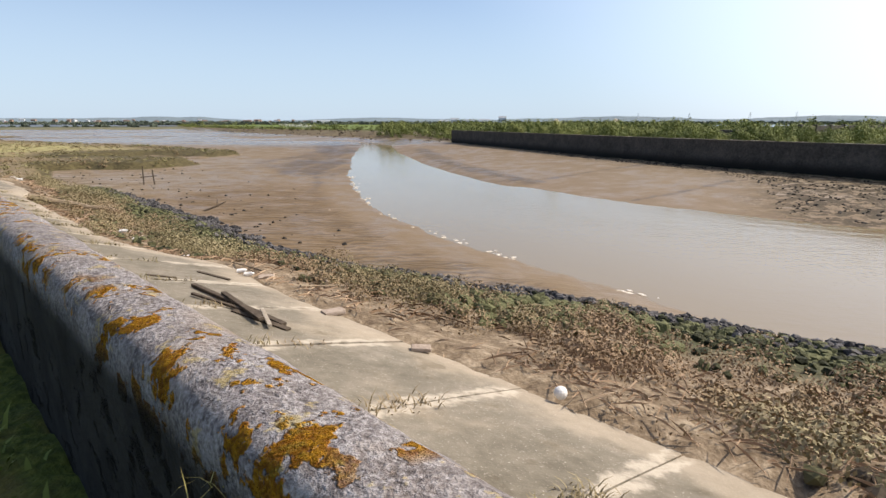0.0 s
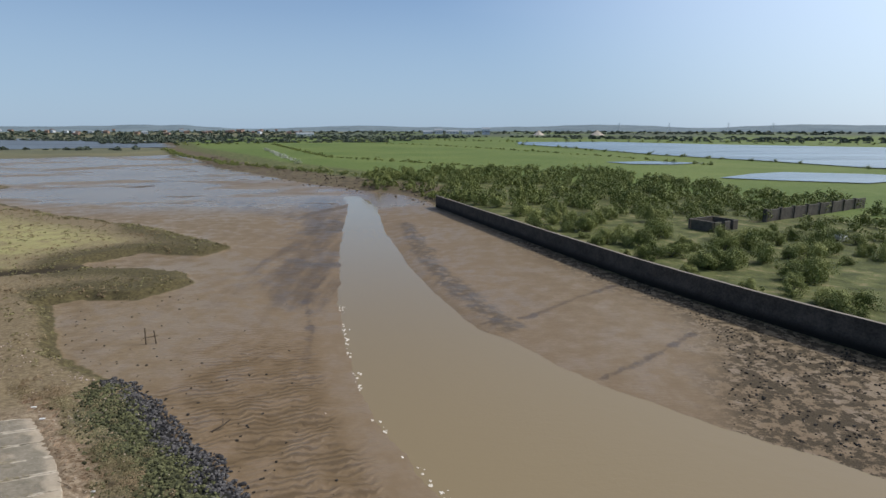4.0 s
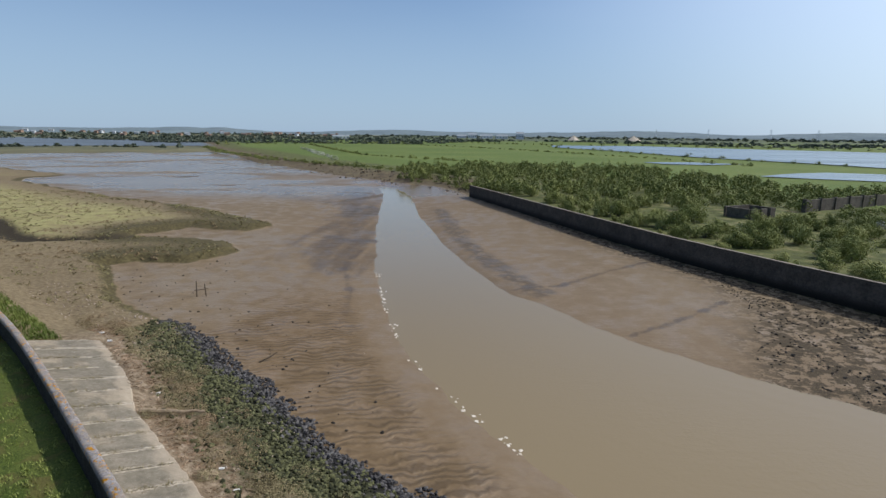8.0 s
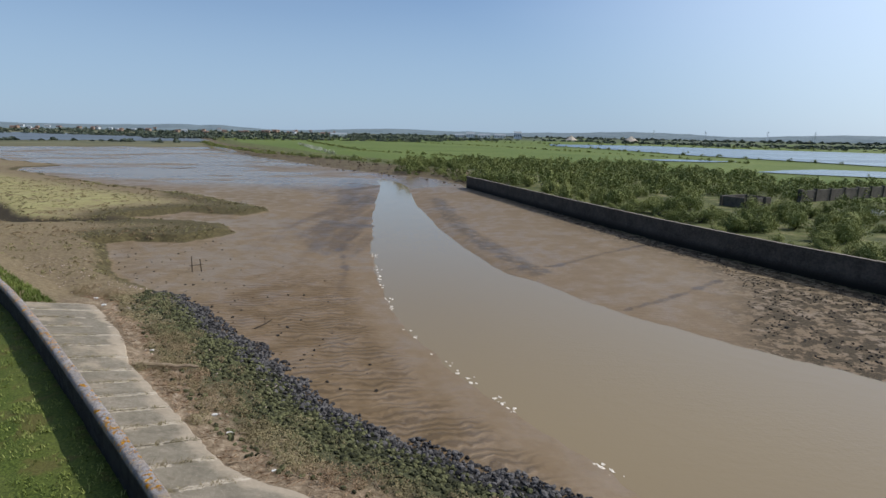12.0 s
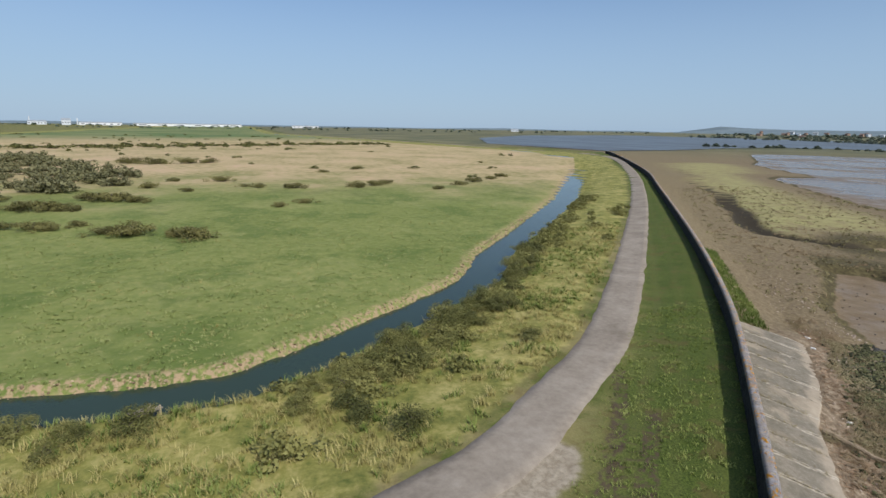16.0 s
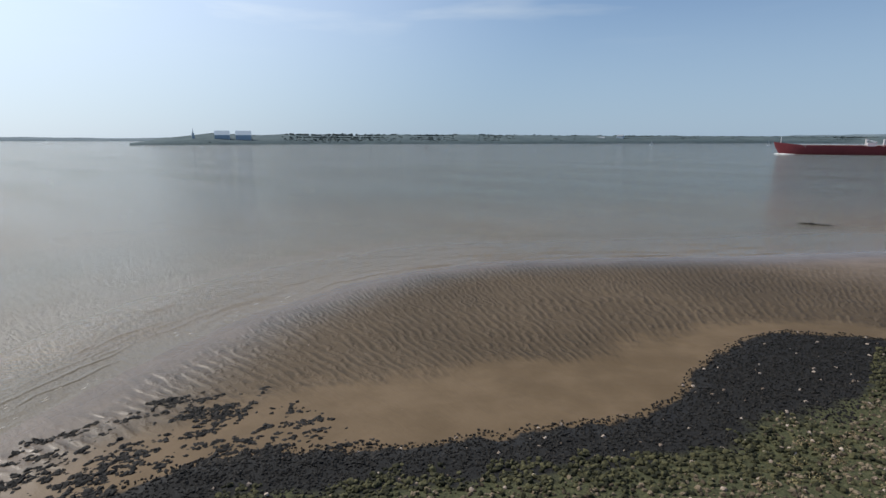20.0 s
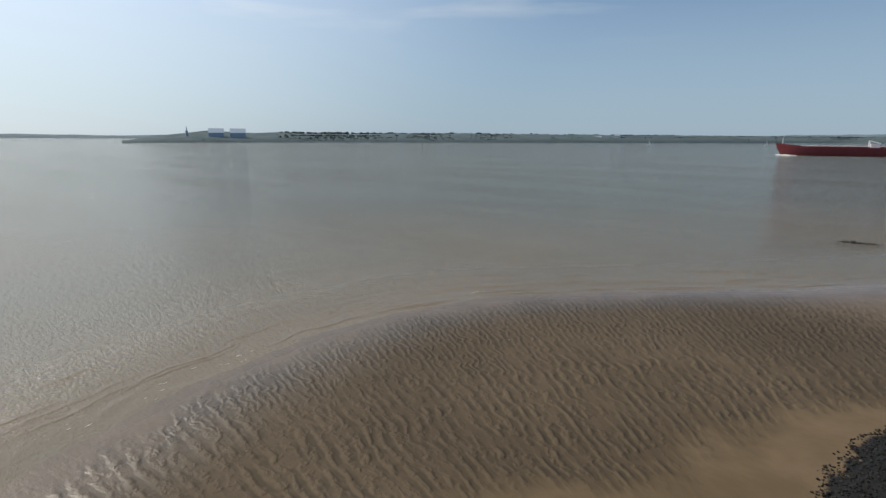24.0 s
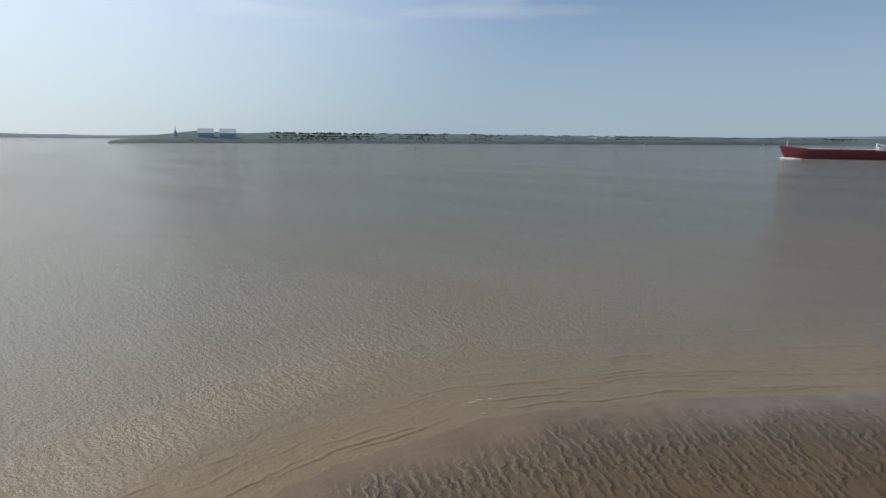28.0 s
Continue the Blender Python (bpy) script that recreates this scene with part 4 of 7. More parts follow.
def lichen_concrete():
    k = Mat("lichen_concrete", 0.92, 0, 0.2)
    fine, mid, grit = k.noise(9, 6, 0.7), k.noise(2.2, 5), k.noise(42, 4, 0.7)
    col = k.tones(k.op("ADD", k.op("MULTIPLY", fine, 0.45), k.op("MULTIPLY", grit, 0.55)), (0.38, (0.085, 0.07, 0.066)), (0.48, (0.19, 0.165, 0.155)), (0.6, (0.36, 0.33, 0.31)))
    # crusts of grey-white lichen, with orange and a little yellow lichen in small thick patches
    crust = k.ramp(k.op("ADD", k.op("MULTIPLY", k.noise(55, 4, 0.75), 0.7), k.op("MULTIPLY", mid, 0.3)), 0.46, 0.60)
    col = k.mix(k.op("MULTIPLY", crust, 0.75), col, k.mix(grit, (0.36, 0.335, 0.325), (0.58, 0.555, 0.545)))
    col = k.mix(k.op("MULTIPLY", k.ramp(k.noise(1.3, 3), 0.5, 0.66), 0.5), col, (0.34, 0.26, 0.18))
    high = k.ramp(k.axis(2), 4.35, 4.62)
    spots = k.ramp(k.op("ADD", k.op("MULTIPLY", k.noise(6.5, 3, 0.5), 0.7), k.op("MULTIPLY", k.noise(24, 3), 0.3)), 0.545, 0.575)
    few = k.ramp(k.noise(1.1, 2), 0.42, 0.5)
    orange = k.mix(k.ramp(grit, 0.38, 0.62), (0.55, 0.20, 0.008), (0.85, 0.42, 0.02))
    col = k.mix(k.op("MULTIPLY", k.op("MULTIPLY", spots, few), high), col, orange)
    pale = k.ramp(k.op("ADD", k.op("MULTIPLY", k.noise(8.5, 4, 0.6), 0.7), k.op("MULTIPLY", grit, 0.3)), 0.56, 0.62)
    col = k.mix(k.op("MULTIPLY", k.op("MULTIPLY", pale, high), 0.45), col, (0.50, 0.36, 0.05))
    # shade of the wall's faces put into the colour: near black below the coping
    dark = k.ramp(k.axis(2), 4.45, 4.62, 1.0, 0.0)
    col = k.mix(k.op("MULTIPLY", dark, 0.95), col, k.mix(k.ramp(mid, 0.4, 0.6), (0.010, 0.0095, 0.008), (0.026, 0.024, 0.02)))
    k.set("Base Color", col)
    n1 = k.bump(k.op("ADD", k.op("MULTIPLY", fine, 0.8), k.op("MULTIPLY", grit, 0.8)), 0.04)
    k.set("Normal", k.bump(k.op("MULTIPLY", k.op("MULTIPLY", spots, few), k.op("ADD", grit, 0.5)), 0.03, 1, n1))
    return k.m


def slab_material(name, pale):
    k = Mat(name, 0.92, 0, 0.2)
    a, b, c = k.noise(0.9, 5), k.noise(5, 5, 0.65), k.noise(40, 3)
    col = k.tones(k.op("ADD", k.op("MULTIPLY", a, 0.55), k.op("MULTIPLY", b, 0.45)), (0.38, (0.14, 0.122, 0.09)), (0.5, (0.185, 0.162, 0.122)), (0.62, (0.245, 0.212, 0.163)))
    col = k.mix(k.op("MULTIPLY", k.ramp(k.op("ADD", k.noise(0.55, 4), k.op("MULTIPLY_ADD", k.own(), 0.10, pale)), 0.5, 0.68), 0.35), col, k.mix(b, (0.42, 0.33, 0.225), (0.60, 0.50, 0.37)))
    col = k.mix(k.op("MULTIPLY", k.ramp(c, 0.62, 0.7), 0.5), col, (0.6, 0.55, 0.46))
    col = k.mix(k.op("MULTIPLY", k.ramp(k.noise(2.2, 4), 0.58, 0.7), 0.5), col, (0.10, 0.08, 0.05))
    # pale sandy band along the broken outer rim, pale mortar smears and dirt along the joints
    rim = k.op("ADD", k.attr("across"), k.op("MULTIPLY_ADD", k.noise(0.6, 4), 2.4, -1.2))
    col = k.mix(k.op("MULTIPLY", k.ramp(rim, 0.15, 0.8, 1.0, 0.0), 0.55), col, k.mix(b, (0.36, 0.29, 0.205), (0.50, 0.42, 0.32)))
    off = k.op("SUBTRACT", k.attr("half"), k.attr("along"))
    ragged = k.op("ADD", off, k.op("MULTIPLY_ADD", b, 0.5, -0.25))
    smear = k.op("MULTIPLY", k.ramp(ragged, 0.05, 0.17, 1.0, 0.0), k.ramp(k.noise(1.7, 4), 0.42, 0.54))
    col = k.mix(k.op("MULTIPLY", smear, 0.75), col, (0.52, 0.455, 0.36))
    grime = k.op("MULTIPLY", k.ramp(ragged, -0.1, 0.05, 1.0, 0.0), k.ramp(k.noise(2.6, 4), 0.40, 0.55))
    col = k.mix(k.op("MULTIPLY", grime, 0.8), col, (0.07, 0.06, 0.035))
    k.set("Base Color", col).set("Normal", k.bump(k.op("ADD", b, k.op("MULTIPLY", c, 0.3)), 0.012))
    return k.m


CONCRETE = slab_material("weathered_concrete", -0.06)


def build_wall():
    line = resample(rounded(WALL_LINE), 1.0)
    line = [p for p in line if abs(p[0]) < 700 and not (p[0] < -250 and p[1] > 0)]
    near = [p for p in line if math.hypot(p[0], p[1]) < 30]
    fine = resample(near, 0.07) if len(near) > 1 else near
    i0, i1 = line.index(near[0]), line.index(near[-1])
    # right of the line's way is inland
    prof = [(0.15, 2.4), (0.145, 3.8), (0.14, 4.4), (0.13, 4.6), (0.115, 4.665), (0.07, 4.705), (0.01, 4.72), (-0.08, 4.715), (-0.17, 4.695), (-0.23, 4.65), (-0.255, 4.56), (-0.26, 4.3), (-0.265, 3.7), (-0.27, 2.4)]
    flip = 1
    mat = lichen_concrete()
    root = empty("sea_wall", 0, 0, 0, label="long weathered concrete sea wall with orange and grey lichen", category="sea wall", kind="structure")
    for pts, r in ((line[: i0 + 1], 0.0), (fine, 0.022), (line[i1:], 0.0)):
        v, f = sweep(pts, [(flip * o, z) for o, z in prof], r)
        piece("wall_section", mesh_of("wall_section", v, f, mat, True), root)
    return line


wall_line = build_wall()


def build_apron():
    """Sloping concrete slabs at the seaward foot of the wall, with a pale toe beam."""
    rs = random.Random(3)
    path = rounded(WALL_LINE)
    cut, run = [], 0.0
    for a, b in zip(path[:-1], path[1:]):
        cut.append((run, a, b))
        run += math.hypot(b[0] - a[0], b[1] - a[1])

    def at(s):
        for r0, a, b in cut:
            L = math.hypot(b[0] - a[0], b[1] - a[1])
            if r0 <= s <= r0 + L:
                f = (s - r0) / L
                t = Vector((b[0] - a[0], b[1] - a[1])) / L
                return a[0] + (b[0] - a[0]) * f, a[1] + (b[1] - a[1]) * f, t
        return None

    start = min(range(int(run * 10)), key=lambda i: math.hypot(at(i / 10)[0] + 26.4, at(i / 10)[1] - 26.2)) / 10
    root = empty("apron", 0, 0, 0, label="sloping concrete slab apron along the sea wall", category="pavement", kind="structure")

    def edge(s):
        """The apron's outer reach at s, worn back in places; neighbours meet there."""
        x, y, _ = at(s)
        w = float(apron_width(np.array([x]), np.array([y]))[0])
        return w + 0.10 * noise.noise((s * 0.7, 3, 0)) + 0.10 * noise.noise((s * 2.3, 8, 0)) + 0.05 * noise.noise((s * 7, 1, 0))

    s, joints = start, []
    while s < start + 190:
        x, y, _ = at(s)
        up = (y - x) / 1.414
        L = (1.55 if 14 < up < 25 else 1.9 if up > -8 else 2.7) + rs.uniform(-0.07, 0.07)
        if not at(s + L):
            break
        joints.append(s)
        rows, m = [], 7
        for i in range(m):
            f = i / (m - 1)
            q = s + 0.012 + (L - 0.024) * f
            x, y, t = at(q)
            out = Vector((-t.y, t.x))
            e = edge(q)
            rows.append((Vector((x, y)) + out * 0.22, Vector((x, y)) + out * e, e))
        tilt = rs.uniform(-0.008, 0.008)
        zt = lambda o: 3.55 - 0.26 * o + tilt
        verts, faces, n, b = [], [], 8, 0.014
        for pi, pe, e in rows:
            dv = (pe - pi).normalized()
            verts += [(*pi, zt(0.22) - 0.3), (*pi, zt(0.22) - b), (*(pi + dv * b), zt(0.22))]
            verts += [(*pi.lerp(pe, 0.35), zt(0.22 + 0.35 * (e - 0.22))), (*pi.lerp(pe, 0.7), zt(0.22 + 0.7 * (e - 0.22)))]
            verts += [(*(pe - dv * 0.05), zt(e)), (*pe, zt(e) - 0.05), (*pe, zt(e) - 0.4)]
        for i in range(m - 1):
            for j in range(n - 1):
                faces.append((i * n + j, i * n + j + 1, (i + 1) * n + j + 1, (i + 1) * n + j))
        ends = [(0, 7, 6, 1), (1, 6, 5, 2), (2, 5, 4, 3)]
        k = (m - 1) * n
        faces += ends + [tuple(k + c for c in reversed(q)) for q in ends]
        along = [abs(i / (m - 1) - 0.5) * L for i in range(m) for _ in range(n)]
        across = [w for _, _, e in rows for w in (e - 0.22, e - 0.22, e - 0.22, 0.65 * e, 0.3 * e, 0.0, 0.0, 0.0)]
        half = [L / 2] * (m * n)
        piece("slab", mesh_of("slab", verts, faces, CONCRETE, False, {"across": across, "along": along, "half": half}), root)
        s += L
    return at, start, joints


apron_at, apron_start, slab_joints = build_apron()


def build_road():
    k = Mat("chalky_track", 0.95, 0, 0.15)
    a, b, c = k.noise(0.35, 5), k.noise(3, 5), k.noise(30, 3)
    col = k.tones(k.op("ADD", k.op("MULTIPLY", a, 0.6), k.op("MULTIPLY", b, 0.4)), (0.34, (0.19, 0.158, 0.122)), (0.5, (0.265, 0.226, 0.18)), (0.66, (0.34, 0.295, 0.24)))
    col = k.mix(k.op("MULTIPLY", k.ramp(c, 0.4, 0.65), 0.2), col, (0.2, 0.17, 0.14))
    k.set("Base Color", col).set("Normal", k.bump(k.op("ADD", b, k.op("MULTIPLY", c, 0.4)), 0.02))
    pts = resample(rounded(ROAD, 3), 1.0)
    ns = sides(pts)
    verts, faces = [], []
    offs = (-1.0, -0.94, -0.6, -0.3, 0.0, 0.3, 0.6, 0.94, 1.0)
    n = len(offs)
    P = np.array([(x + nx * o * 1.45, y + ny * o * 1.45) for (x, y), (nx, ny) in zip(pts, ns) for o in offs])
    Z = heights(P)
    for i in range(len(pts)):
        for j, o in enumerate(offs):
            x, y = P[i * n + j]
            ed = 0.16 * noise.noise((x * 0.5, y * 0.5, 3)) + 0.07 * noise.noise((x * 2.5, y * 2.5, 7))
            nx, ny = ns[i]
            s = (1 if o > 0 else -1) * ed if abs(o) > 0.9 else 0
            z = 0.06 + 0.03 * (1 - o * o) if abs(o) < 0.99 else -0.06
            verts.append((x + nx * s, y + ny * s, Z[i * n + j] + z))
    for i in range(len(pts) - 1):
        for j in range(n - 1):
            faces.append((i * n + j, i * n + j + 1, (i + 1) * n + j + 1, (i + 1) * n + j))
    tagged(new("road", mesh_of("road", verts, faces, k.m, True)), "pale compacted chalk and gravel track", "road", kind="structure")


build_road()


def build_far_wall():
    k = Mat("dark_wall", 0.9, 0, 0.2)
    a, b = k.noise(0.6, 5), k.noise(5, 5)
    col = k.tones(k.op("ADD", k.op("MULTIPLY", a, 0.5), k.op("MULTIPLY", b, 0.5)), (0.38, (0.05, 0.042, 0.034)), (0.62, (0.12, 0.10, 0.08)))
    # shadow at the wall's foot put into the colour as a blackened lower part
    col = k.mix(k.ramp(k.axis(2), 1.2, 2.3, 1.0, 0.0), col, (0.016, 0.014, 0.011))
    col = k.mix(k.ramp(k.axis(2), 3.68, 3.73), col, (0.24, 0.21, 0.17))
    k.set("Base Color", col).set("Normal", k.bump(b, 0.03))
    prof = [(0.0, 0.2), (0.03, 3.68), (0.07, 3.75), (-0.3, 3.75), (-0.35, 3.68), (-0.35, 0.2)]
    pts = resample(rounded(FAR_WALL, 1), 1.0)
    v, f = sweep(pts, prof, 0.03)
    f += [tuple(range(len(prof)))]
    me = bpy.data.meshes.new("creek_wall")
    me.from_pydata(v, [], f)
    me.materials.append(k.m)
    tagged(new("creek_wall", me), "dark stained vertical concrete wall along the creek bank, its foot blackened for shade", "wall", kind="structure")


build_far_wall()


# ---- loose stones, plants and litter ----
R = np.random.RandomState(11)


def ico(level):
    bm = bmesh.new()
    bmesh.ops.create_icosphere(bm, subdivisions=level, radius=1)
    v = np.array([p.co[:] for p in bm.verts])
    f = np.array([[p.index for p in q.verts] for q in bm.faces])
    bm.free()
    return v, f


ICO1, ICO2 = ico(1), ico(2)


def stone_shape(base, seed):
    """An angular boulder, about 1 across."""
    rs = np.random.RandomState(seed)
    v = base[0].copy()
    for _ in range(7):
        n = rs.normal(size=3)
        n /= np.linalg.norm(n)
        d = v @ n
        cut = rs.uniform(0.45, 0.8)
        v -= np.maximum(0, d - cut)[:, None] * n
    v *= rs.uniform(0.75, 1.2, 3) * np.array([1, 1, 0.8])
    return v * 0.55 + rs.normal(scale=0.02, size=v.shape)


SHAPES1 = [stone_shape(ICO1, s) for s in range(8)]
SHAPES2 = [stone_shape(ICO2, s) for s in range(20, 28)]


def turns(n, tilt=0.5):
    """Random rotations, as n matrices."""
    out = np.empty((n, 3, 3))
    for i, (a, b, c) in enumerate(zip(R.uniform(-tilt, tilt, n), R.uniform(-tilt, tilt, n), R.uniform(0, 6.28, n))):
        out[i] = Euler((a, b, c)).to_matrix()
    return out


def strew(points, sizes, sink=0.25):
    """One joined mesh of stones at points."""
    vs, fs, base = [], [], 0
    M = turns(len(points))
    for i, (p, s) in enumerate(zip(points, sizes)):
        v = SHAPES1[i % 8] @ M[i].T * s
        vs.append(v + (p[0], p[1], p[2] + s * (0.5 - sink) * 0.6))
        fs.append(ICO1[1] + base)
        base += len(v)
    return np.concatenate(vs), np.concatenate(fs)


def scatter(n, x0, x1, y0, y1, want):
    """Random ground points of a rectangle for which want(X, Y, F) is true, with a chance from 0 to 1."""
    X, Y = R.uniform(x0, x1, n), R.uniform(y0, y1, n)
    F = fields(X, Y)
    ok = R.uniform(size=n) < want(X, Y, F)
    X, Y = X[ok], Y[ok]
    F = {k: v[ok] for k, v in F.items()}
    return np.stack([X, Y, height(X, Y, F)], -1), F


def leaves(centres, radii, count, size, squash=0.8, hollow=0.55, upright=0.0, slim=0.6):
    """Small bent leaf quads filling the outer part of balls. Returns verts, quads."""
    n = len(centres) * count
    c = np.repeat(np.asarray(centres, float), count, 0)
    r = np.repeat(np.asarray(radii, float), count)
    d = R.normal(size=(n, 3))
    d /= np.linalg.norm(d, axis=1)[:, None]
    at = c + d * (r * R.uniform(hollow, 1.05, n))[:, None] * (1, 1, squash)
    face = d + R.normal(scale=0.42, size=(n, 3)) + (0, 0, 0.25)
    u = np.cross(face, R.normal(size=(n, 3)))
    u[:, 2] += upright * 0.6
    u /= np.linalg.norm(u, axis=1)[:, None] + 1e-9
    w = np.cross(u, face)
    w /= np.linalg.norm(w, axis=1)[:, None] + 1e-9
    s = size * R.uniform(0.6, 1.4, n)[:, None]
    quad = np.stack([at - u * s, at + w * s * slim, at + u * s, at - w * s * slim], 1)
    return quad.reshape(-1, 3), np.arange(n * 4).reshape(-1, 4)


def leaf_material(name, dark, mid, light, dry=None):
    k = Mat(name, 0.75, 0, 0.25)
    v = k.op("ADD", k.op("MULTIPLY", k.island(), 0.4), k.op("MULTIPLY", k.ramp(k.noise(0.28, 3), 0.3, 0.7), 0.6))
    v = k.op("ADD", v, k.op("MULTIPLY_ADD", k.own(), 0.4, -0.2))
    col = k.tones(v, (0.15, dark), (0.5, mid), (0.85, light))
    if dry:
        col = k.mix(k.ramp(k.noise(0.11, 3), 0.48, 0.62), col, dry)
    k.set("Base Color", col)
    return k.m


STONE_DARK = speckled("wet_black_stone", (0.007, 0.0068, 0.006), (0.030, 0.027, 0.023), 4, 0.75, 0.02, 0.2, 0.5)
STONE_BANK = speckled("grey_stone", (0.022, 0.021, 0.022), (0.115, 0.108, 0.105), 4, 0.8, 0.02, 0.2, 0.6)
STONE_MOSS = speckled("algae_stone", (0.024, 0.026, 0.012), (0.12, 0.122, 0.056), 3, 0.85, 0.03, 0.2, 0.6)
STONE_WEED = speckled("weed_stone", (0.018, 0.019, 0.009), (0.085, 0.08, 0.038), 0.7, 0.85, 0.03, 0.2, 0.6)
STONE_TAN = speckled("brown_shingle", (0.055, 0.042, 0.028), (0.20, 0.158, 0.105), 2.5, 0.9, 0.02, 0.2, 0.9)
STONE_PALE = speckled("pale_rubble", (0.19, 0.145, 0.11), (0.46, 0.375, 0.30), 2.5, 0.9, 0.02, 0.2, 0.7)
LEAF_SHORE = leaf_material("purslane", (0.165, 0.138, 0.07), (0.245, 0.203, 0.106), (0.335, 0.285, 0.162), (0.27, 0.185, 0.11))
LITTER = leaf_material("drift_stem", (0.18, 0.115, 0.066), (0.34, 0.228, 0.142), (0.50, 0.375, 0.255))
LEAF_MARSH = leaf_material("marsh_leaf", (0.15, 0.125, 0.06), (0.24, 0.215, 0.10), (0.32, 0.30, 0.135), (0.24, 0.175, 0.10))
LEAF_NETTLE = leaf_material("nettle_leaf", (0.05, 0.075, 0.016), (0.10, 0.135, 0.028), (0.17, 0.20, 0.05))
LEAF_THORN = leaf_material("thorn_leaf", (0.10, 0.125, 0.032), (0.19, 0.215, 0.058), (0.30, 0.31, 0.10))
LEAF_BLOSSOM = leaf_material("blossom", (0.20, 0.23, 0.10), (0.45, 0.46, 0.36), (0.70, 0.70, 0.62))
LEAF_BRAMBLE = leaf_material("bramble_leaf", (0.07, 0.075, 0.022), (0.13, 0.13, 0.038), (0.20, 0.19, 0.06))
LEAF_GORSE = leaf_material("gorse_leaf", (0.075, 0.07, 0.022), (0.125, 0.115, 0.036), (0.18, 0.165, 0.055))
LEAF_SALLOW = leaf_material("sallow_leaf", (0.065, 0.064, 0.027), (0.12, 0.117, 0.05), (0.18, 0.172, 0.085))
EARTH = speckled("dry_earth", (0.16, 0.11, 0.065), (0.42, 0.32, 0.20), 2.0, 0.95, 0.02, 0.15, 0.6)
MUD_CLOD = speckled("mud_clod", (0.045, 0.034, 0.022), (0.13, 0.10, 0.062), 1.2, 0.8, 0.03, 0.3, 0.6)
BARK = speckled("bark", (0.05, 0.038, 0.028), (0.12, 0.10, 0.075), 8, 0.9, 0.01)
STRAW = leaf_material("straw", (0.20, 0.175, 0.052), (0.33, 0.285, 0.10), (0.45, 0.39, 0.165))
MEADOW = leaf_material("meadow_blade", (0.16, 0.20, 0.055), (0.23, 0.265, 0.085), (0.32, 0.33, 0.135))
GRASS = leaf_material("grass_blade", (0.085, 0.12, 0.022), (0.155, 0.195, 0.042), (0.24, 0.265, 0.08))
DRIFT = speckled("driftwood", (0.10, 0.07, 0.045), (0.33, 0.26, 0.18), 5, 0.9, 0.008, 0.2, 0.6)


def shore_rocks():
    root = empty("rock_armour", 0, 0, 0, label="heaped black and mossy boulders armouring the creek bank", category="rocks")
    # creek side: a grey band by the mud, then boulders green with algae, thinning out among the saltbush
    pts, F = scatter(66000, -24, 18, 3, 40, lambda X, Y, F: ((F["left"] > -0.4) & (F["left"] < 6.4) & (F["dike"] < -F["wide"] - 1.0) & ((Y - X) / 1.414 < 46)) * np.where(F["left"] < 4.0 + 0.9 * rolling(X, Y, 4), 0.95, 0.14))
    order = np.argsort(np.hypot(pts[:, 0] - 2, pts[:, 1] - 10))
    near = order[:300]
    rest = order[300:]
    shapes = {}
    for i in near:
        band = STONE_BANK if F["left"][i] < 1.1 + 0.7 * R.uniform(-1, 1) else STONE_MOSS
        key = (int(R.randint(8)), band.name)
        if key not in shapes:
            shapes[key] = mesh_of("rock", SHAPES2[key[0]], ICO2[1], band)
        s = R.uniform(0.18, 0.40)
        m = Matrix.Translation((pts[i][0], pts[i][1], pts[i][2] + s * 0.14)) @ Euler((R.uniform(-0.6, 0.6), R.uniform(-0.6, 0.6), R.uniform(0, 6.3))).to_matrix().to_4x4() @ Matrix.Scale(s, 4)
        piece("rock", shapes[key], root, m)
    dark = F["left"][rest] < 1.2 + R.uniform(-0.8, 0.8, len(rest))
    for name, pick, mat, label in (("black_rock_bank", dark, STONE_BANK, "wet black boulders"), ("mossy_rock_bank", ~dark, STONE_MOSS, "boulders green with algae")):
        sel = pts[rest][pick]
        v, f = strew(sel, R.uniform(0.13, 0.30, len(sel)))
        tagged(new(name, mesh_of(name, v, f, mat)), label, "rocks", kind="stuff")
    # river side: weed-black stones below, green ones, brown shingle, then pale rubble and litter at the top
    pts, F = scatter(150000, -34, 26, -60, 4, lambda X, Y, F: (F["left"] > -0.5) & (F["dike"] < -F["wide"] - 0.1))
    l, o = F["left"], -F["dike"] - F["wide"]
    edge = rolling(pts[:, 0], pts[:, 1], 7) * 1.6
    south = step(-26, -36, pts[:, 1])
    black = (l + edge < 4.2 - 1.2 * south) | ((l + edge < 9.5) & (pts[:, 0] > 2) & (pts[:, 1] < -34))
    rank = o + edge * 1.3 + R.normal(scale=0.9, size=len(pts))
    top = ~black & (rank < 3.2 * south) & (R.uniform(size=len(pts)) < 0.4)
    tan = ~black & ~top & (rank < 2.2 + 8.5 * south)
    green = ~black & ~top & ~tan
    bright = R.uniform(size=len(pts)) < np.where(black, 0.012, 0.03)
    for name, pick, mat, lo, hi, keep, label in (("weed_black_cobbles", black & ~bright, STONE_DARK, 0.06, 0.17, 1.0, "cobbles black with weed on the foreshore"),
                                                 ("mossy_cobbles", green & ~bright, STONE_WEED, 0.12, 0.32, 0.6, "cobbles green with algae on the foreshore"),
                                                 ("brown_shingle", tan & ~bright, STONE_TAN, 0.08, 0.26, 0.42, "brown and grey stones on the upper shore"),
                                                 ("brick_rubble", top | bright, STONE_PALE, 0.07, 0.26, 0.5, "pale brick and stone rubble at the top of the shore")):
        sel = pts[pick]
        sel = sel[R.uniform(size=len(sel)) < keep]
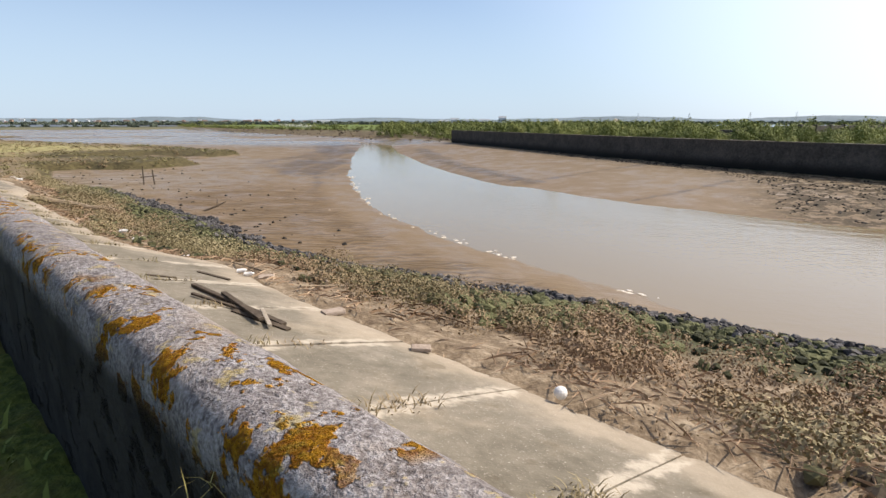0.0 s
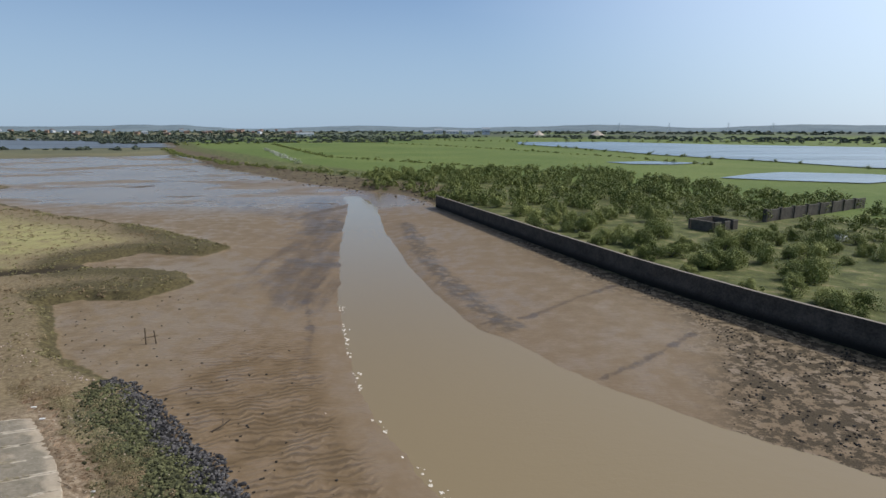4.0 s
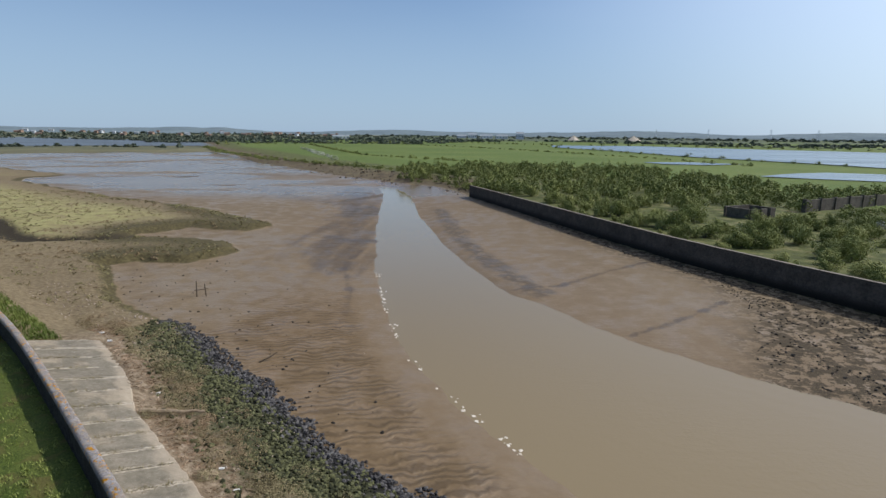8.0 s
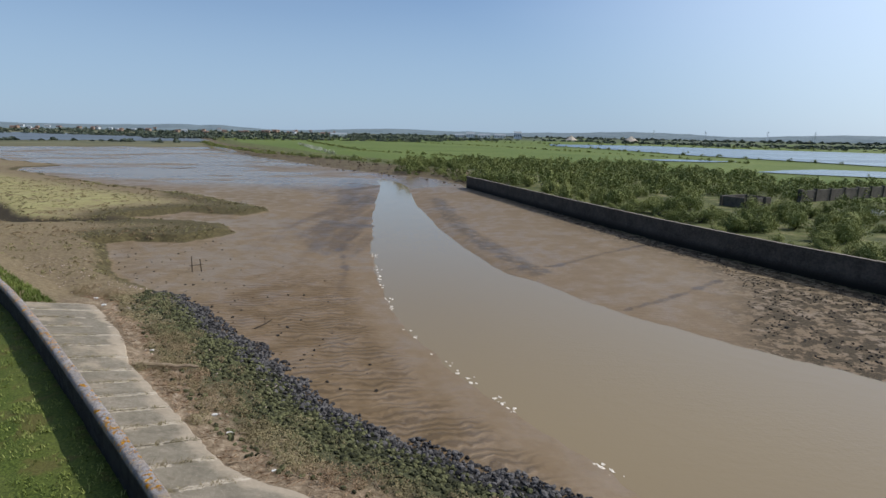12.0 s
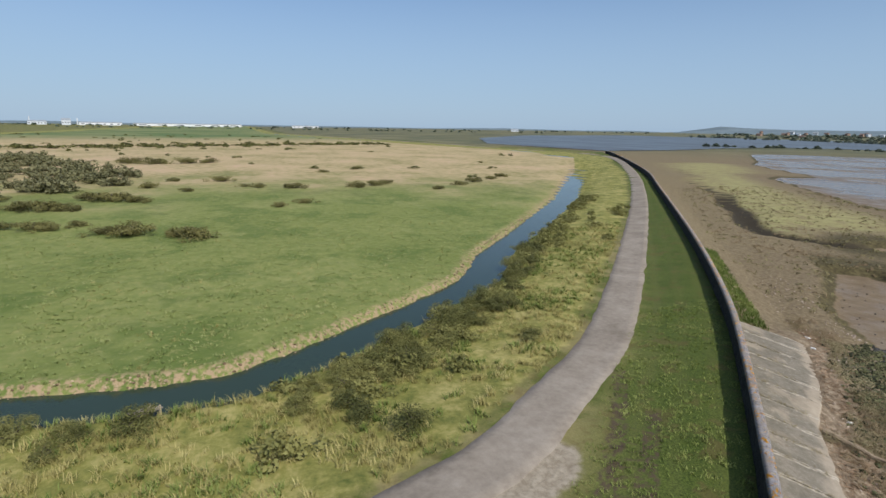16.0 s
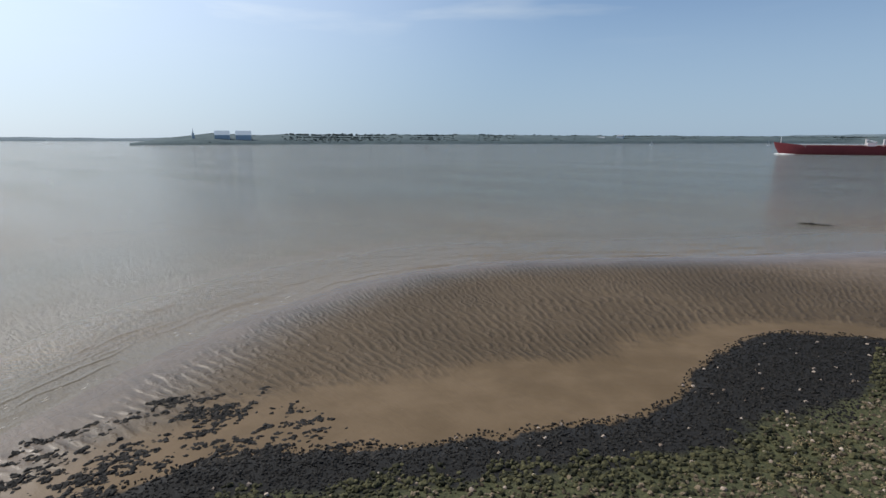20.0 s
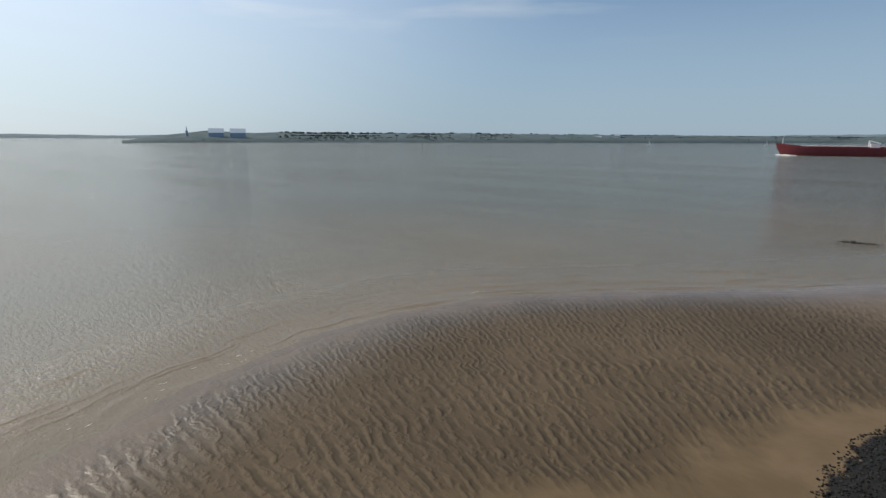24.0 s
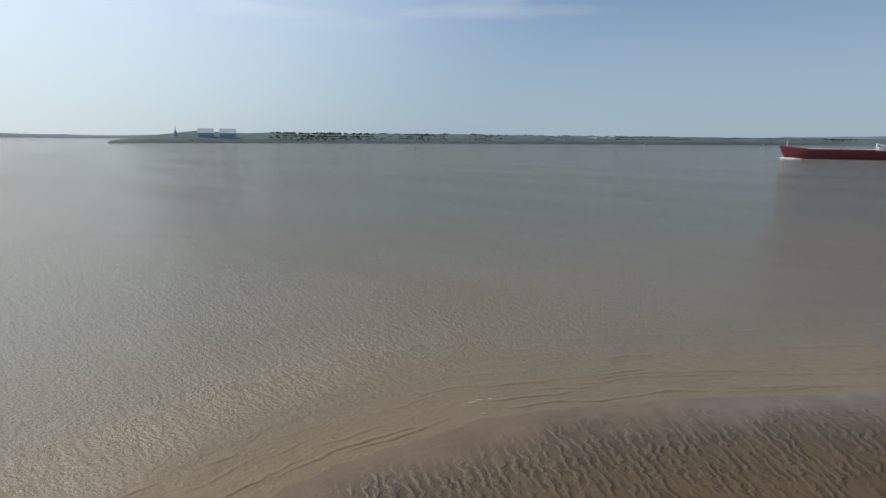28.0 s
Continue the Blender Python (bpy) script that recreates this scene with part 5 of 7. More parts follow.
        v, f = strew(sel, R.uniform(lo, hi, len(sel)))
        tagged(new(name, mesh_of(name, v, f, mat)), label, "rocks", kind="stuff")
    # weed mats out on the mud by the headland
    pts, F = scatter(26000, 17, 34, -20, -1, lambda X, Y, F: ((F["left"] < 1) & (F["left"] > -8.0) & (F["water"] > 1.2)) * step(-0.1, 0.25, rolling(X * 1.3, Y, 2.4) + 0.35 * rolling(Y, X, 0.9) - 0.035 * np.abs(F["left"])))
    v, f = strew(pts, R.uniform(0.14, 0.46, len(pts)), 0.82)
    tagged(new("weed_clumps", mesh_of("weed_clumps", v, f, STONE_DARK)), "black bladder weed lumps on wet mud", "seaweed", kind="stuff")
    # farther along the shore, both ways
    pts, F = scatter(150000, -150, -18, -175, -50, lambda X, Y, F: ((F["left"] > -1) & (F["left"] < 9) & (F["dike"] < -F["wide"])) * 0.5)
    black = F["left"] < 3.2 + 1.5 * rolling(pts[:, 0], pts[:, 1], 9)
    for name, sel, mat, label in (("shore_stones", pts[black], STONE_DARK, "dark stones along the foreshore"), ("shore_shingle", pts[~black][::2], STONE_TAN, "brown shingle and rubble along the upper shore")):
        v, f = strew(sel, R.uniform(0.14, 0.42, len(sel)))
        tagged(new(name, mesh_of(name, v, f, mat)), label, "rocks", kind="stuff")
    # weed-grown stones at the foot of the creek wall
    pts, F = scatter(60000, 8, 52, 14, 96, lambda X, Y, F: ((F["right"] < -0.2) & (F["right"] > -np.interp(Y, (22, 27, 31, 40, 46, 53, 80, 96), (26, 22, 19, 11, 6, 3.5, 2.5, 1))) & (F["water"] > 0.8)) * step(-0.2, 0.5, rolling(X, Y, 2.5)) * 0.5)
    v, f = strew(pts, R.uniform(0.08, 0.27, len(pts)), 0.5)
    tagged(new("weedy_stones", mesh_of("weedy_stones", v, f, STONE_DARK)), "weed-covered stones on mud below the wall", "rocks", kind="stuff")
    # reefs of stone standing out of the shallows
    for (ax, ay, bx, by, wide) in ((3, -126, -13, -131.5, 3.6), (-27, -140.5, -36, -140, 1.9), (-56, -156.5, -76, -160, 2.6), (17, -116, 11.5, -116.3, 1.2)):
        n = int(110 * math.hypot(bx - ax, by - ay) * wide / 6)
        t = R.uniform(0, 1, n)
        w = R.normal(scale=0.5, size=n) * wide * np.sin(np.clip(t, 0.02, 0.98) * 3.14)
        dx, dy = (bx - ax), (by - ay)
        L = math.hypot(dx, dy)
        p = np.stack([ax + dx * t - dy / L * w, ay + dy * t + dx / L * w, np.full(n, -0.3) + 0.5 * np.exp(-(w / wide) ** 2 * 3) * np.sin(np.clip(t, 0.02, 0.98) * 3.14) ** 0.5 * R.uniform(0.4, 1.0, n)], -1)
        v, f = strew(p, R.uniform(0.2, 0.48, n))
        tagged(new("reef", mesh_of("reef", v, f, STONE_DARK)), "low reef of dark stones in the shallows", "rocks", group="reefs in the shallows", kind="stuff")


shore_rocks()


def shore_plants():
    # rounded grey-green saltbushes between the litter and the boulders
    pts, F = scatter(17000, -30, 20, -1, 46, lambda X, Y, F: ((F["left"] > 2.2) & (F["dike"] < -F["wide"] - 0.9 + 0.7 * rolling(Y, X, 3)) & ((Y - X) / 1.414 < 50)) * np.where(F["left"] > 4.0 + 0.9 * rolling(X, Y, 5), 0.62, 0.06) * step(-0.7, -0.05, rolling(X, Y, 2.2)))
    r = R.uniform(0.2, 0.6, len(pts))
    pts[:, 2] += r * 0.2
    v, q = leaves(pts, r, 320, 0.029, 0.75, 0.8, 0.35, 0.5)
    tagged(new("saltbush", mesh_of("saltbush", v, q, LEAF_SHORE)), "low grey-green and brown saltbush on the bank", "shrubs", kind="stuff")
    pts, F = scatter(3000, -26, 4, -54, -20, lambda X, Y, F: ((F["dike"] < -F["wide"] - 0.5) & (F["dike"] > -F["wide"] - 9) & (F["left"] > 5)) * step(0.1, 0.5, rolling(X, Y, 4)) * 0.5)
    r = R.uniform(0.2, 0.5, len(pts))
    v, q = leaves(pts, r, 120, 0.05, 0.5, 0.6, 0.5, 0.34)
    tagged(new("shore_weeds", mesh_of("shore_weeds", v, q, LEAF_MARSH)), "olive weeds among the stones of the upper shore", "weeds", kind="stuff")
    # dead stems and drift litter by the apron's edge
    pts, F = scatter(90000, -26, 16, -2, 38, lambda X, Y, F: ((F["dike"] < -F["wide"] + 0.1) & (F["dike"] > -F["wide"] - 3.4) & ((Y - X) / 1.414 < 42)) * np.exp(-np.abs(-F["dike"] - F["wide"] - 0.9) * 0.75) * step(-0.8, 0.2, rolling(X, Y, 3)))
    n = len(pts)
    a = R.uniform(0, 6.28, n)
    d = np.stack([np.cos(a), np.sin(a), R.uniform(-0.12, 0.35, n)], -1) * R.uniform(0.04, 0.24, n)[:, None]
    w = np.stack([-np.sin(a), np.cos(a), np.zeros(n)], -1) * R.uniform(0.003, 0.008, n)[:, None]
    p = pts + (0, 0, 0.05)
    v = np.stack([p - d - w, p + d - w * 0.6, p + d + w * 0.6, p - d + w, p + (0, 0, 0.03)], 1).reshape(-1, 3)
    b = np.arange(n)[:, None] * 5
    q = np.concatenate([b + np.array([[0, 1, 4]]), b + np.array([[1, 2, 4]]), b + np.array([[2, 3, 4]]), b + np.array([[3, 0, 4]])])
    tagged(new("drift_litter", mesh_of("drift_litter", v, q, LITTER)), "dry stems, reeds and drift litter along the apron", "litter", kind="stuff")
    # dull clumps of the salt marsh sward
    pts, F = scatter(16000, -110, -22, 40, 125, lambda X, Y, F: ((F["left"] > 0.4) & (F["dike"] < -4) & ((Y - X) / 1.414 > 40)) * step(-0.5, 0.4, rolling(X, Y, 5)) * np.where(F["left"] < 4, 1.0, 0.5))
    r = R.uniform(0.2, 0.55, len(pts))
    v, q = leaves(pts, r, 18, 0.11, 0.45, 0.4, 0.6, 0.4)
    tagged(new("marsh_sward", mesh_of("marsh_sward", v, q, LEAF_MARSH)), "dull olive and brown clumps of salt marsh plants", "plants", kind="stuff")
    # rubble and shell by the end of the apron
    pts, F = scatter(9000, -40, -8, 16, 46, lambda X, Y, F: ((F["left"] > 1) & (F["dike"] < -F["wide"] - 0.3)) * 0.22)
    v, f = strew(pts, R.uniform(0.05, 0.2, len(pts)), 0.4)
    tagged(new("shore_rubble", mesh_of("shore_rubble", v, f, STONE_PALE)), "small pale stones and rubble on the bank", "rocks", kind="stuff")


    # crumbling clods along the far edge of the upper flat
    pts, F = scatter(9000, -170, 12, 128, 350, lambda X, Y, F: ((F["right"] > -3) & (F["right"] < 13)) * step(-0.3, 0.4, rolling(X, Y, 7)))
    v, f = strew(pts, R.uniform(0.3, 1.0, len(pts)), 0.5)
    tagged(new("mud_clods", mesh_of("mud_clods", v, f, MUD_CLOD)), "dark crumbling mud clods along the salt marsh edge", "mud", kind="stuff")


shore_plants()


def blades(pts, count, tall, lean, wide, mat, name, label, category="grass"):
    """Tufts of tapering blades, joined."""
    n = len(pts) * count
    p = np.repeat(pts, count, 0) + np.stack([R.normal(scale=0.09, size=n), R.normal(scale=0.09, size=n), np.zeros(n)], -1)
    h = np.repeat(R.uniform(0.55, 1.25, len(pts)), count) * R.uniform(0.7, 1.1, n) * tall
    a = R.uniform(0, 6.28, n)
    out = np.stack([np.cos(a), np.sin(a), np.zeros(n)], -1)
    side = np.stack([-np.sin(a), np.cos(a), np.zeros(n)], -1) * wide
    mid = p + out * (h * lean * 0.35)[:, None] + np.stack([np.zeros(n), np.zeros(n), h * 0.6], -1)
    top = p + out * (h * lean)[:, None] + np.stack([np.zeros(n), np.zeros(n), h], -1)
    v = np.stack([p - side, p + side, mid + side * 0.7, mid - side * 0.7, top], 1).reshape(-1, 3)
    b = np.arange(n)[:, None] * 5
    tri = np.concatenate([b + np.array([[0, 1, 2]]), b + np.array([[0, 2, 3]]), b + np.array([[3, 2, 4]])])
    tagged(new(name, mesh_of(name, v, tri, mat)), label, category, kind="stuff")


def ditch_lip():
    """Crumbling pale earth along the far edge of the ditch."""
    pts, F = scatter(60000, -75, -26, -50, 45, lambda X, Y, F: (inside(DITCH + [(-4850, 20), (-4850, -300)], X, Y) & (F["ditch"] > 1.6) & (F["ditch"] < 2.3)) * step(-0.9, 0.0, rolling(X, Y, 2)))
    pts[:, 2] = np.maximum(pts[:, 2], 1.9)
    v, f = strew(pts, R.uniform(0.08, 0.24, len(pts)), 0.5)
    tagged(new("earth_lip", mesh_of("earth_lip", v, f, EARTH)), "crumbling pale earth edge of the ditch", "earth", kind="stuff")


ditch_lip()


def meadow_plants():
    inside_road = lambda X, Y: inside(ROAD + [(-4850, 40), (-4850, -400)], X, Y)
    beyond = lambda X, Y: inside(DITCH + [(-4850, 20), (-4850, -300)], X, Y)
    strip = lambda X, Y, F: (F["road"] > 1.9) & (F["ditch"] > 2.1) & inside_road(X, Y) & ~beyond(X, Y)
    pts, F = scatter(52000, -62, -14, -60, 48, lambda X, Y, F: strip(X, Y, F) * step(-0.5, 0.4, rolling(X, Y, 4)) * np.exp(-np.hypot(X + 18, Y) / 60))
    blades(pts, 10, 0.33, 1.0, 0.016, STRAW, "dry_reeds", "straw-coloured dry grass and reeds beside the track")
    pts, F = scatter(44000, -62, -14, -60, 48, lambda X, Y, F: strip(X, Y, F) * step(-0.25, 0.4, rolling(Y, X, 5)) * np.exp(-np.hypot(X + 18, Y) / 60))
    blades(pts, 10, 0.32, 1.1, 0.024, GRASS, "rough_grass", "rank green grass beside the track")
    pts, F = scatter(60000, -30, 10, -50, 30, lambda X, Y, F: ((F["dike"] > 0.3) & (F["dike"] < 6)) * step(-0.6, 0.4, rolling(X, Y, 1.6)))
    blades(pts, 6, 0.1, 0.9, 0.018, GRASS, "bank_grass", "lush green grass on the bank behind the wall")
    pts, F = scatter(36000, -85, -26, -45, 45, lambda X, Y, F: (beyond(X, Y) & (F["ditch"] > 1.9)) * step(-0.5, 0.5, rolling(X, Y, 3)) * np.exp(-np.hypot(X + 28, Y + 6) / 30))
    blades(pts[:5200], 7, 0.13, 1.5, 0.024, MEADOW, "meadow_grass", "tussocky green grazing marsh grass")
    pts, F = scatter(20000, -85, -26, -45, 45, lambda X, Y, F: (beyond(X, Y) & (F["ditch"] > 1.5)) * (0.35 * step(0.0, 0.7, rolling(Y, X, 3)) * (F["ditch"] > 2.6)) * np.exp(-np.hypot(X + 28, Y + 6) / 30))
    blades(pts, 6, 0.24, 1.0, 0.014, STRAW, "dry_tussocks", "dry straw tussocks in the grazing marsh")
    pts, F = scatter(16000, -46, -22, 23, 48, lambda X, Y, F: ((F["dike"] < -0.3) & (F["dike"] > -2.6) & ((Y - X) / 1.414 > 37.6)))
    blades(pts, 6, 0.3, 0.6, 0.02, GRASS, "bank_weeds", "fresh green grass at the seaward foot of the wall")
    # nettles and bramble shoots on the bank behind the river wall
    pts, F = scatter(5200, -60, 6, -76, -4, lambda X, Y, F: ((F["dike"] > 0.35) & (F["dike"] < 5.2)) * step(-0.5, 0.3, rolling(X, Y, 2.5)) * 0.75 * (Y < 0.2 * X - 6))
    r = R.uniform(0.16, 0.4, len(pts))
    v, q = leaves(pts, r, 64, 0.06, 0.7, 0.6)
    tagged(new("bank_nettles", mesh_of("bank_nettles", v, q, LEAF_NETTLE)), "dark green nettles and weeds on the bank", "weeds", kind="stuff")
    # weeds in the slab joints
    rs = random.Random(8)
    spots = []
    joints = [i for i in slab_joints if i < apron_start + 48]
    for j in joints:
        x, y, t = apron_at(j)
        for _ in range(rs.randint(18, 46)):
            o = rs.uniform(0.25, 2.7)
            spots.append((x - t.y * o + rs.uniform(-0.05, 0.05), y + t.x * o + rs.uniform(-0.05, 0.05), 3.54 - 0.26 * o))
    blades(np.array(spots), 9, 0.085, 1.3, 0.008, LEAF_SHORE, "joint_weeds", "dry weeds growing in the slab joints")
    tuft = np.array([(-0.62 + 0.05 * i, 0.95 - 0.05 * i, 4.52) for i in range(3)])
    blades(tuft, 10, 0.06, 1.4, 0.0016, STRAW, "wall_tuft", "dry grass tuft rooted in the wall")


meadow_plants()


def shrub_template(name, mat, count, size, seed, squash, low, dense=62):
    """A bush of that many leaf clumps, about 2 across, standing on the ground; returns its crown and stem meshes."""
    rs = np.random.RandomState(seed)
    c = rs.normal(size=(count, 3)) * (0.42, 0.42, 0.22)
    c[:, 2] = np.abs(c[:, 2]) + rs.uniform(low, 0.75, count) * (1 - 0.5 * np.hypot(c[:, 0], c[:, 1]))
    r = rs.uniform(0.26, 0.46, count)
    v, q = leaves(c, r, dense, size, squash)
    v[:, 2] = np.maximum(v[:, 2], 0.02)
    crown = mesh_of("crown", v, q, mat)
    bm = bmesh.new()
    for i in range(6):
        a = rs.uniform(0, 6.28)
        knee = Vector((math.cos(a) * 0.2, math.sin(a) * 0.2, 0.35))
        rod(bm, (math.cos(a) * 0.05, math.sin(a) * 0.05, -0.1), knee, 0.045, 0.032, 5)
        rod(bm, knee, tuple(c[i % count] * (1, 1, 0.95)), 0.032, 0.01, 5)
    stem = bpy.data.meshes.new("stem")
    bm.to_mesh(stem)
    bm.free()
    stem.materials.append(BARK)
    return crown, stem


def plant_shrubs(name, templates, spots, label, category, group):
    made = []
    for i, (x, y, z, s, tall) in enumerate(spots):
        k = i % len(templates)
        m = Matrix.Translation((x, y, z)) @ Matrix.Rotation(R.uniform(0, 6.28), 4, "Z") @ Matrix.Diagonal((s, s, s * tall, 1))
        root = new(name)
        root.matrix_basis = m
        tagged(root, label, category, group)
        piece("crown", templates[k][0], root)
        piece("stem", templates[k][1], root)


def joined_shrubs(name, templates, spots, label):
    """Bushes too many or too far to count, as one mesh."""
    vs, qs, base = [], [], 0
    data = []
    for crown, _ in templates:
        v = np.empty(len(crown.vertices) * 3, np.float32)
        crown.vertices.foreach_get("co", v)
        data.append(v.reshape(-1, 3))
    for i, (x, y, z, s, tall) in enumerate(spots):
        v = data[i % len(data)]
        a = R.uniform(0, 6.28)
        rot = np.array([[math.cos(a), -math.sin(a), 0], [math.sin(a), math.cos(a), 0], [0, 0, 1]])
        step_ = max(1, int(math.hypot(x, y) / 110))
        keep = v.reshape(-1, 4, 3)[::step_].reshape(-1, 3) if step_ > 1 else v
        grown = keep @ rot.T * (s, s, s * tall)
        if step_ > 1:
            mid = grown.reshape(-1, 4, 3).mean(1, keepdims=True)
            grown = (mid + (grown.reshape(-1, 4, 3) - mid) * step_ ** 0.5).reshape(-1, 3)
        vs.append(grown + (x, y, z))
        qs.append(np.arange(len(keep)).reshape(-1, 4) + base)
        base += len(keep)
    tagged(new(name, mesh_of(name, np.concatenate(vs), np.concatenate(qs), templates[0][0].materials[0])), label, "shrubs", kind="stuff")


THORN = [shrub_template("thorn", LEAF_THORN, 22, 0.042, s, 0.95, 0.05, 170) for s in (1, 2, 3, 4)]
THORN_FAR = [shrub_template("thorn", LEAF_THORN, 15, 0.085, s, 0.95, 0.05, 26) for s in (1, 2, 3, 4)]
BLOSSOM = [shrub_template("blossom", LEAF_BLOSSOM, 12, 0.07, s, 0.9, 0.1, 60) for s in (14, 15)]
BRAMBLE = [shrub_template("bramble", LEAF_BRAMBLE, 18, 0.036, s, 0.8, 0.0, 200) for s in (5, 6, 7)]
BRAMBLE_FAR = [shrub_template("bramble", LEAF_BRAMBLE, 14, 0.10, s, 0.75, 0.0, 34) for s in (5, 6, 7)]
GORSE = [shrub_template("gorse", LEAF_GORSE, 20, 0.05, s, 0.9, 0.0, 110) for s in (21, 22, 23)]
SALLOW = [shrub_template("sallow", LEAF_SALLOW, 14, 0.115, s, 0.85, 0.1, 32) for s in (8, 9)]


def scrub():
    # thorn scrub on the far bank, behind the creek wall
    pts, F = scatter(5200, -20, 170, 20, 215, lambda X, Y, F: ((F["right"] > 1.6) & (F["right"] < 66 + 0.12 * Y)) * step(-0.9, -0.1, rolling(X, Y, 11)) * step(-0.8, -0.2, rolling(Y, X, 5)) * (np.hypot(X - 46.5, Y - 85) > 6.5) * (chain_distance([(54, 88), (88, 107)], X, Y) > 3.5) * np.where((np.hypot(X - 52, Y - 55) < 8), 0.12, 1.0) * 0.6)
    far = np.hypot(pts[:, 0], pts[:, 1])
    order = np.argsort(far + 0.6 * np.abs(F["right"] - 8))
    size = R.uniform(0.9, 2.0, len(pts)) * (1 + 0.25 * step(60, 150, far)) * np.where(F["right"] < 3.5, 0.6, 1.0)
    tall = R.uniform(0.85, 1.35, len(pts))
    rows = [(*pts[i], size[i], tall[i]) for i in order]
    plant_shrubs("thorn_bush", THORN, rows[:240], "dense green hawthorn scrub bush behind the creek wall", "bush", "scrub behind the creek wall")
    joined_shrubs("thorn_scrub", THORN_FAR, rows[240:], "thicket of green hawthorn scrub on the far bank")
    # a few hawthorns white with blossom
    bloom = [(rows[i][0], rows[i][1], rows[i][2], rows[i][3] * 0.8, 0.9) for i in (12, 57, 103, 168, 205, 231)] + [(-62 - 9 * i, 268 + 24 * i, 2.5, 2.6, 0.8) for i in range(8)]
    plant_shrubs("blossom_bush", BLOSSOM, bloom, "hawthorn bush white with blossom", "bush", "hawthorns in blossom")
    # hedges and spinneys across the pasture
    spots = []
    for line, gap, s in (([(-209, 452), (-150, 345), (-96, 268), (-50, 222), (-17, 190), (5, 170)], 1.6, 1.2), ([(-160, 590), (-60, 330), (40, 225)], 2.2, 1.1), ([(-125, 740), (10, 560), (110, 330), (130, 250)], 5, 1.2),
                         ([(96, 600), (140, 350), (180, 260)], 14, 1.8), ([(185, 222), (260, 180)], 9, 1.8), ([(-250, 560), (0, 830), (110, 720)], 11, 2.4), ([(112, 700), (230, 720), (480, 560)], 16, 2.6)):
        for x, y in resample(line, gap):
            spots.append((x + R.normal(scale=1.6), y + R.normal(scale=1.6), 2.5, s * R.uniform(0.6, 1.5), R.uniform(0.7, 1.1)))
    joined_shrubs("hedgerow", THORN_FAR, spots, "hedgerows and thorn bushes across the pasture")
    # bramble between track and ditch
    pts, F = scatter(8600, -110, -16, -95, 60, lambda X, Y, F: ((F["ditch"] > np.where(Y > -12, 2.6, 2.1)) & (F["road"] > 2.2) & inside(ROAD + [(-4850, 40), (-4850, -400)], X, Y) & ~inside(DITCH + [(-4850, 20), (-4850, -300)], X, Y))
                     * np.where((Y < -27) & (F["ditch"] < 7.5), 1.0, np.where(((F["ditch"] < 4.2) & (Y < -8)) | ((Y > -2) & (Y < 16) & (F["ditch"] < 6.5)) | ((Y > 16) & (F["ditch"] < 4.5)), 1.0, 0.03)) * np.where((Y > -8) & (Y < -4), 0.2, 1))
    rows = [(*p, R.uniform(0.65, 1.2) * (1.35 if p[1] < -30 else 1.1 if p[1] > 0 else 1.0), R.uniform(0.55, 0.9)) for p in pts]
    near = [r for r in rows if math.hypot(r[0], r[1]) < 60][:150]
    plant_shrubs("bramble_bush", BRAMBLE, near, "low dark olive bramble bush by the ditch", "bush", "brambles along the ditch")
    joined_shrubs("bramble_hedge", BRAMBLE_FAR, [r for r in rows if r not in near], "dense bramble hedge between track and ditch")
    # bushes out in the grazing marsh
    marks = [(-73, -16.4, 3.0), (-74.5, -18.6, 2.0), (-69.6, -9.3, 2.9), (-71, -11.3, 1.8), (-80.6, -31.9, 2.2), (-82.5, -34, 1.7), (-79.6, -27.7, 2.3), (-78.4, -25.6, 1.5), (-81.2, -23.6, 1.6), (-97.2, -31.5, 3.2), (-99, -35, 2.6), (-96, -28, 2.2), (-106.1, -24.3, 3.2), (-108, -28, 2.8),
             (-104, -20.5, 2.4), (-126.7, -21.9, 2.4), (-138, -7.8, 2.6), (-140.4, -18.3, 1.8), (-123.1, -0.2, 1.8), (-125, -3, 1.4), (-120.5, 6.5, 2.6), (-118.4, -13.9, 1.5), (-108.9, -41.7, 2.4), (-201, -30.3, 4.5), (-205, -38, 4.0), (-202.7, -19.6, 4.2), (-206, -14, 3.4),
             (-93, 2, 1.5), (-97, 6, 1.7), (-120, 44, 2.0), (-126, 50, 2.4), (-131, 57, 1.8), (-138, 63, 2.2), (-112, 36, 1.5), (-122.5, 24, 2.4), (-120, 20, 2.6), (-126, 28, 1.8), (-170, 30, 2.2), (-160, 18, 1.8)]
    z = heights([m[:2] for m in marks])
    plant_shrubs("marsh_bush", GORSE, [(x, y, h, s, 0.5) for (x, y, s), h in zip(marks, z)], "low dark bush standing in the grazing marsh", "bush", "bushes in the grazing marsh")
    pts, F = scatter(5200, -330, -100, -190, -10, lambda X, Y, F: (inside([(-132, -86), (-110, -46), (-134, -22), (-190, -40), (-300, -120), (-300, -170), (-190, -118)], X, Y) & (F["ditch"] > 6)) * step(-0.4, 0.2, rolling(X, Y, 16)) * 0.5)
    joined_shrubs("sallow_scrub", SALLOW, [(*p, R.uniform(1.4, 3.0), R.uniform(0.6, 0.95)) for p in pts], "grey-brown sallow thicket in the grazing marsh")
    spots = [(x + R.normal(scale=7), y + R.normal(scale=3), 2.5, R.uniform(2.0, 4.5), R.uniform(0.35, 0.6)) for x, y in resample([(-300, -190), (-322, -131), (-326, -98), (-339, -55), (-360, -16), (-384, 27), (-400, 90)], 2.2)]
    joined_shrubs("marsh_hedge", BRAMBLE_FAR, spots, "dark hedge line across the far grazing marsh")
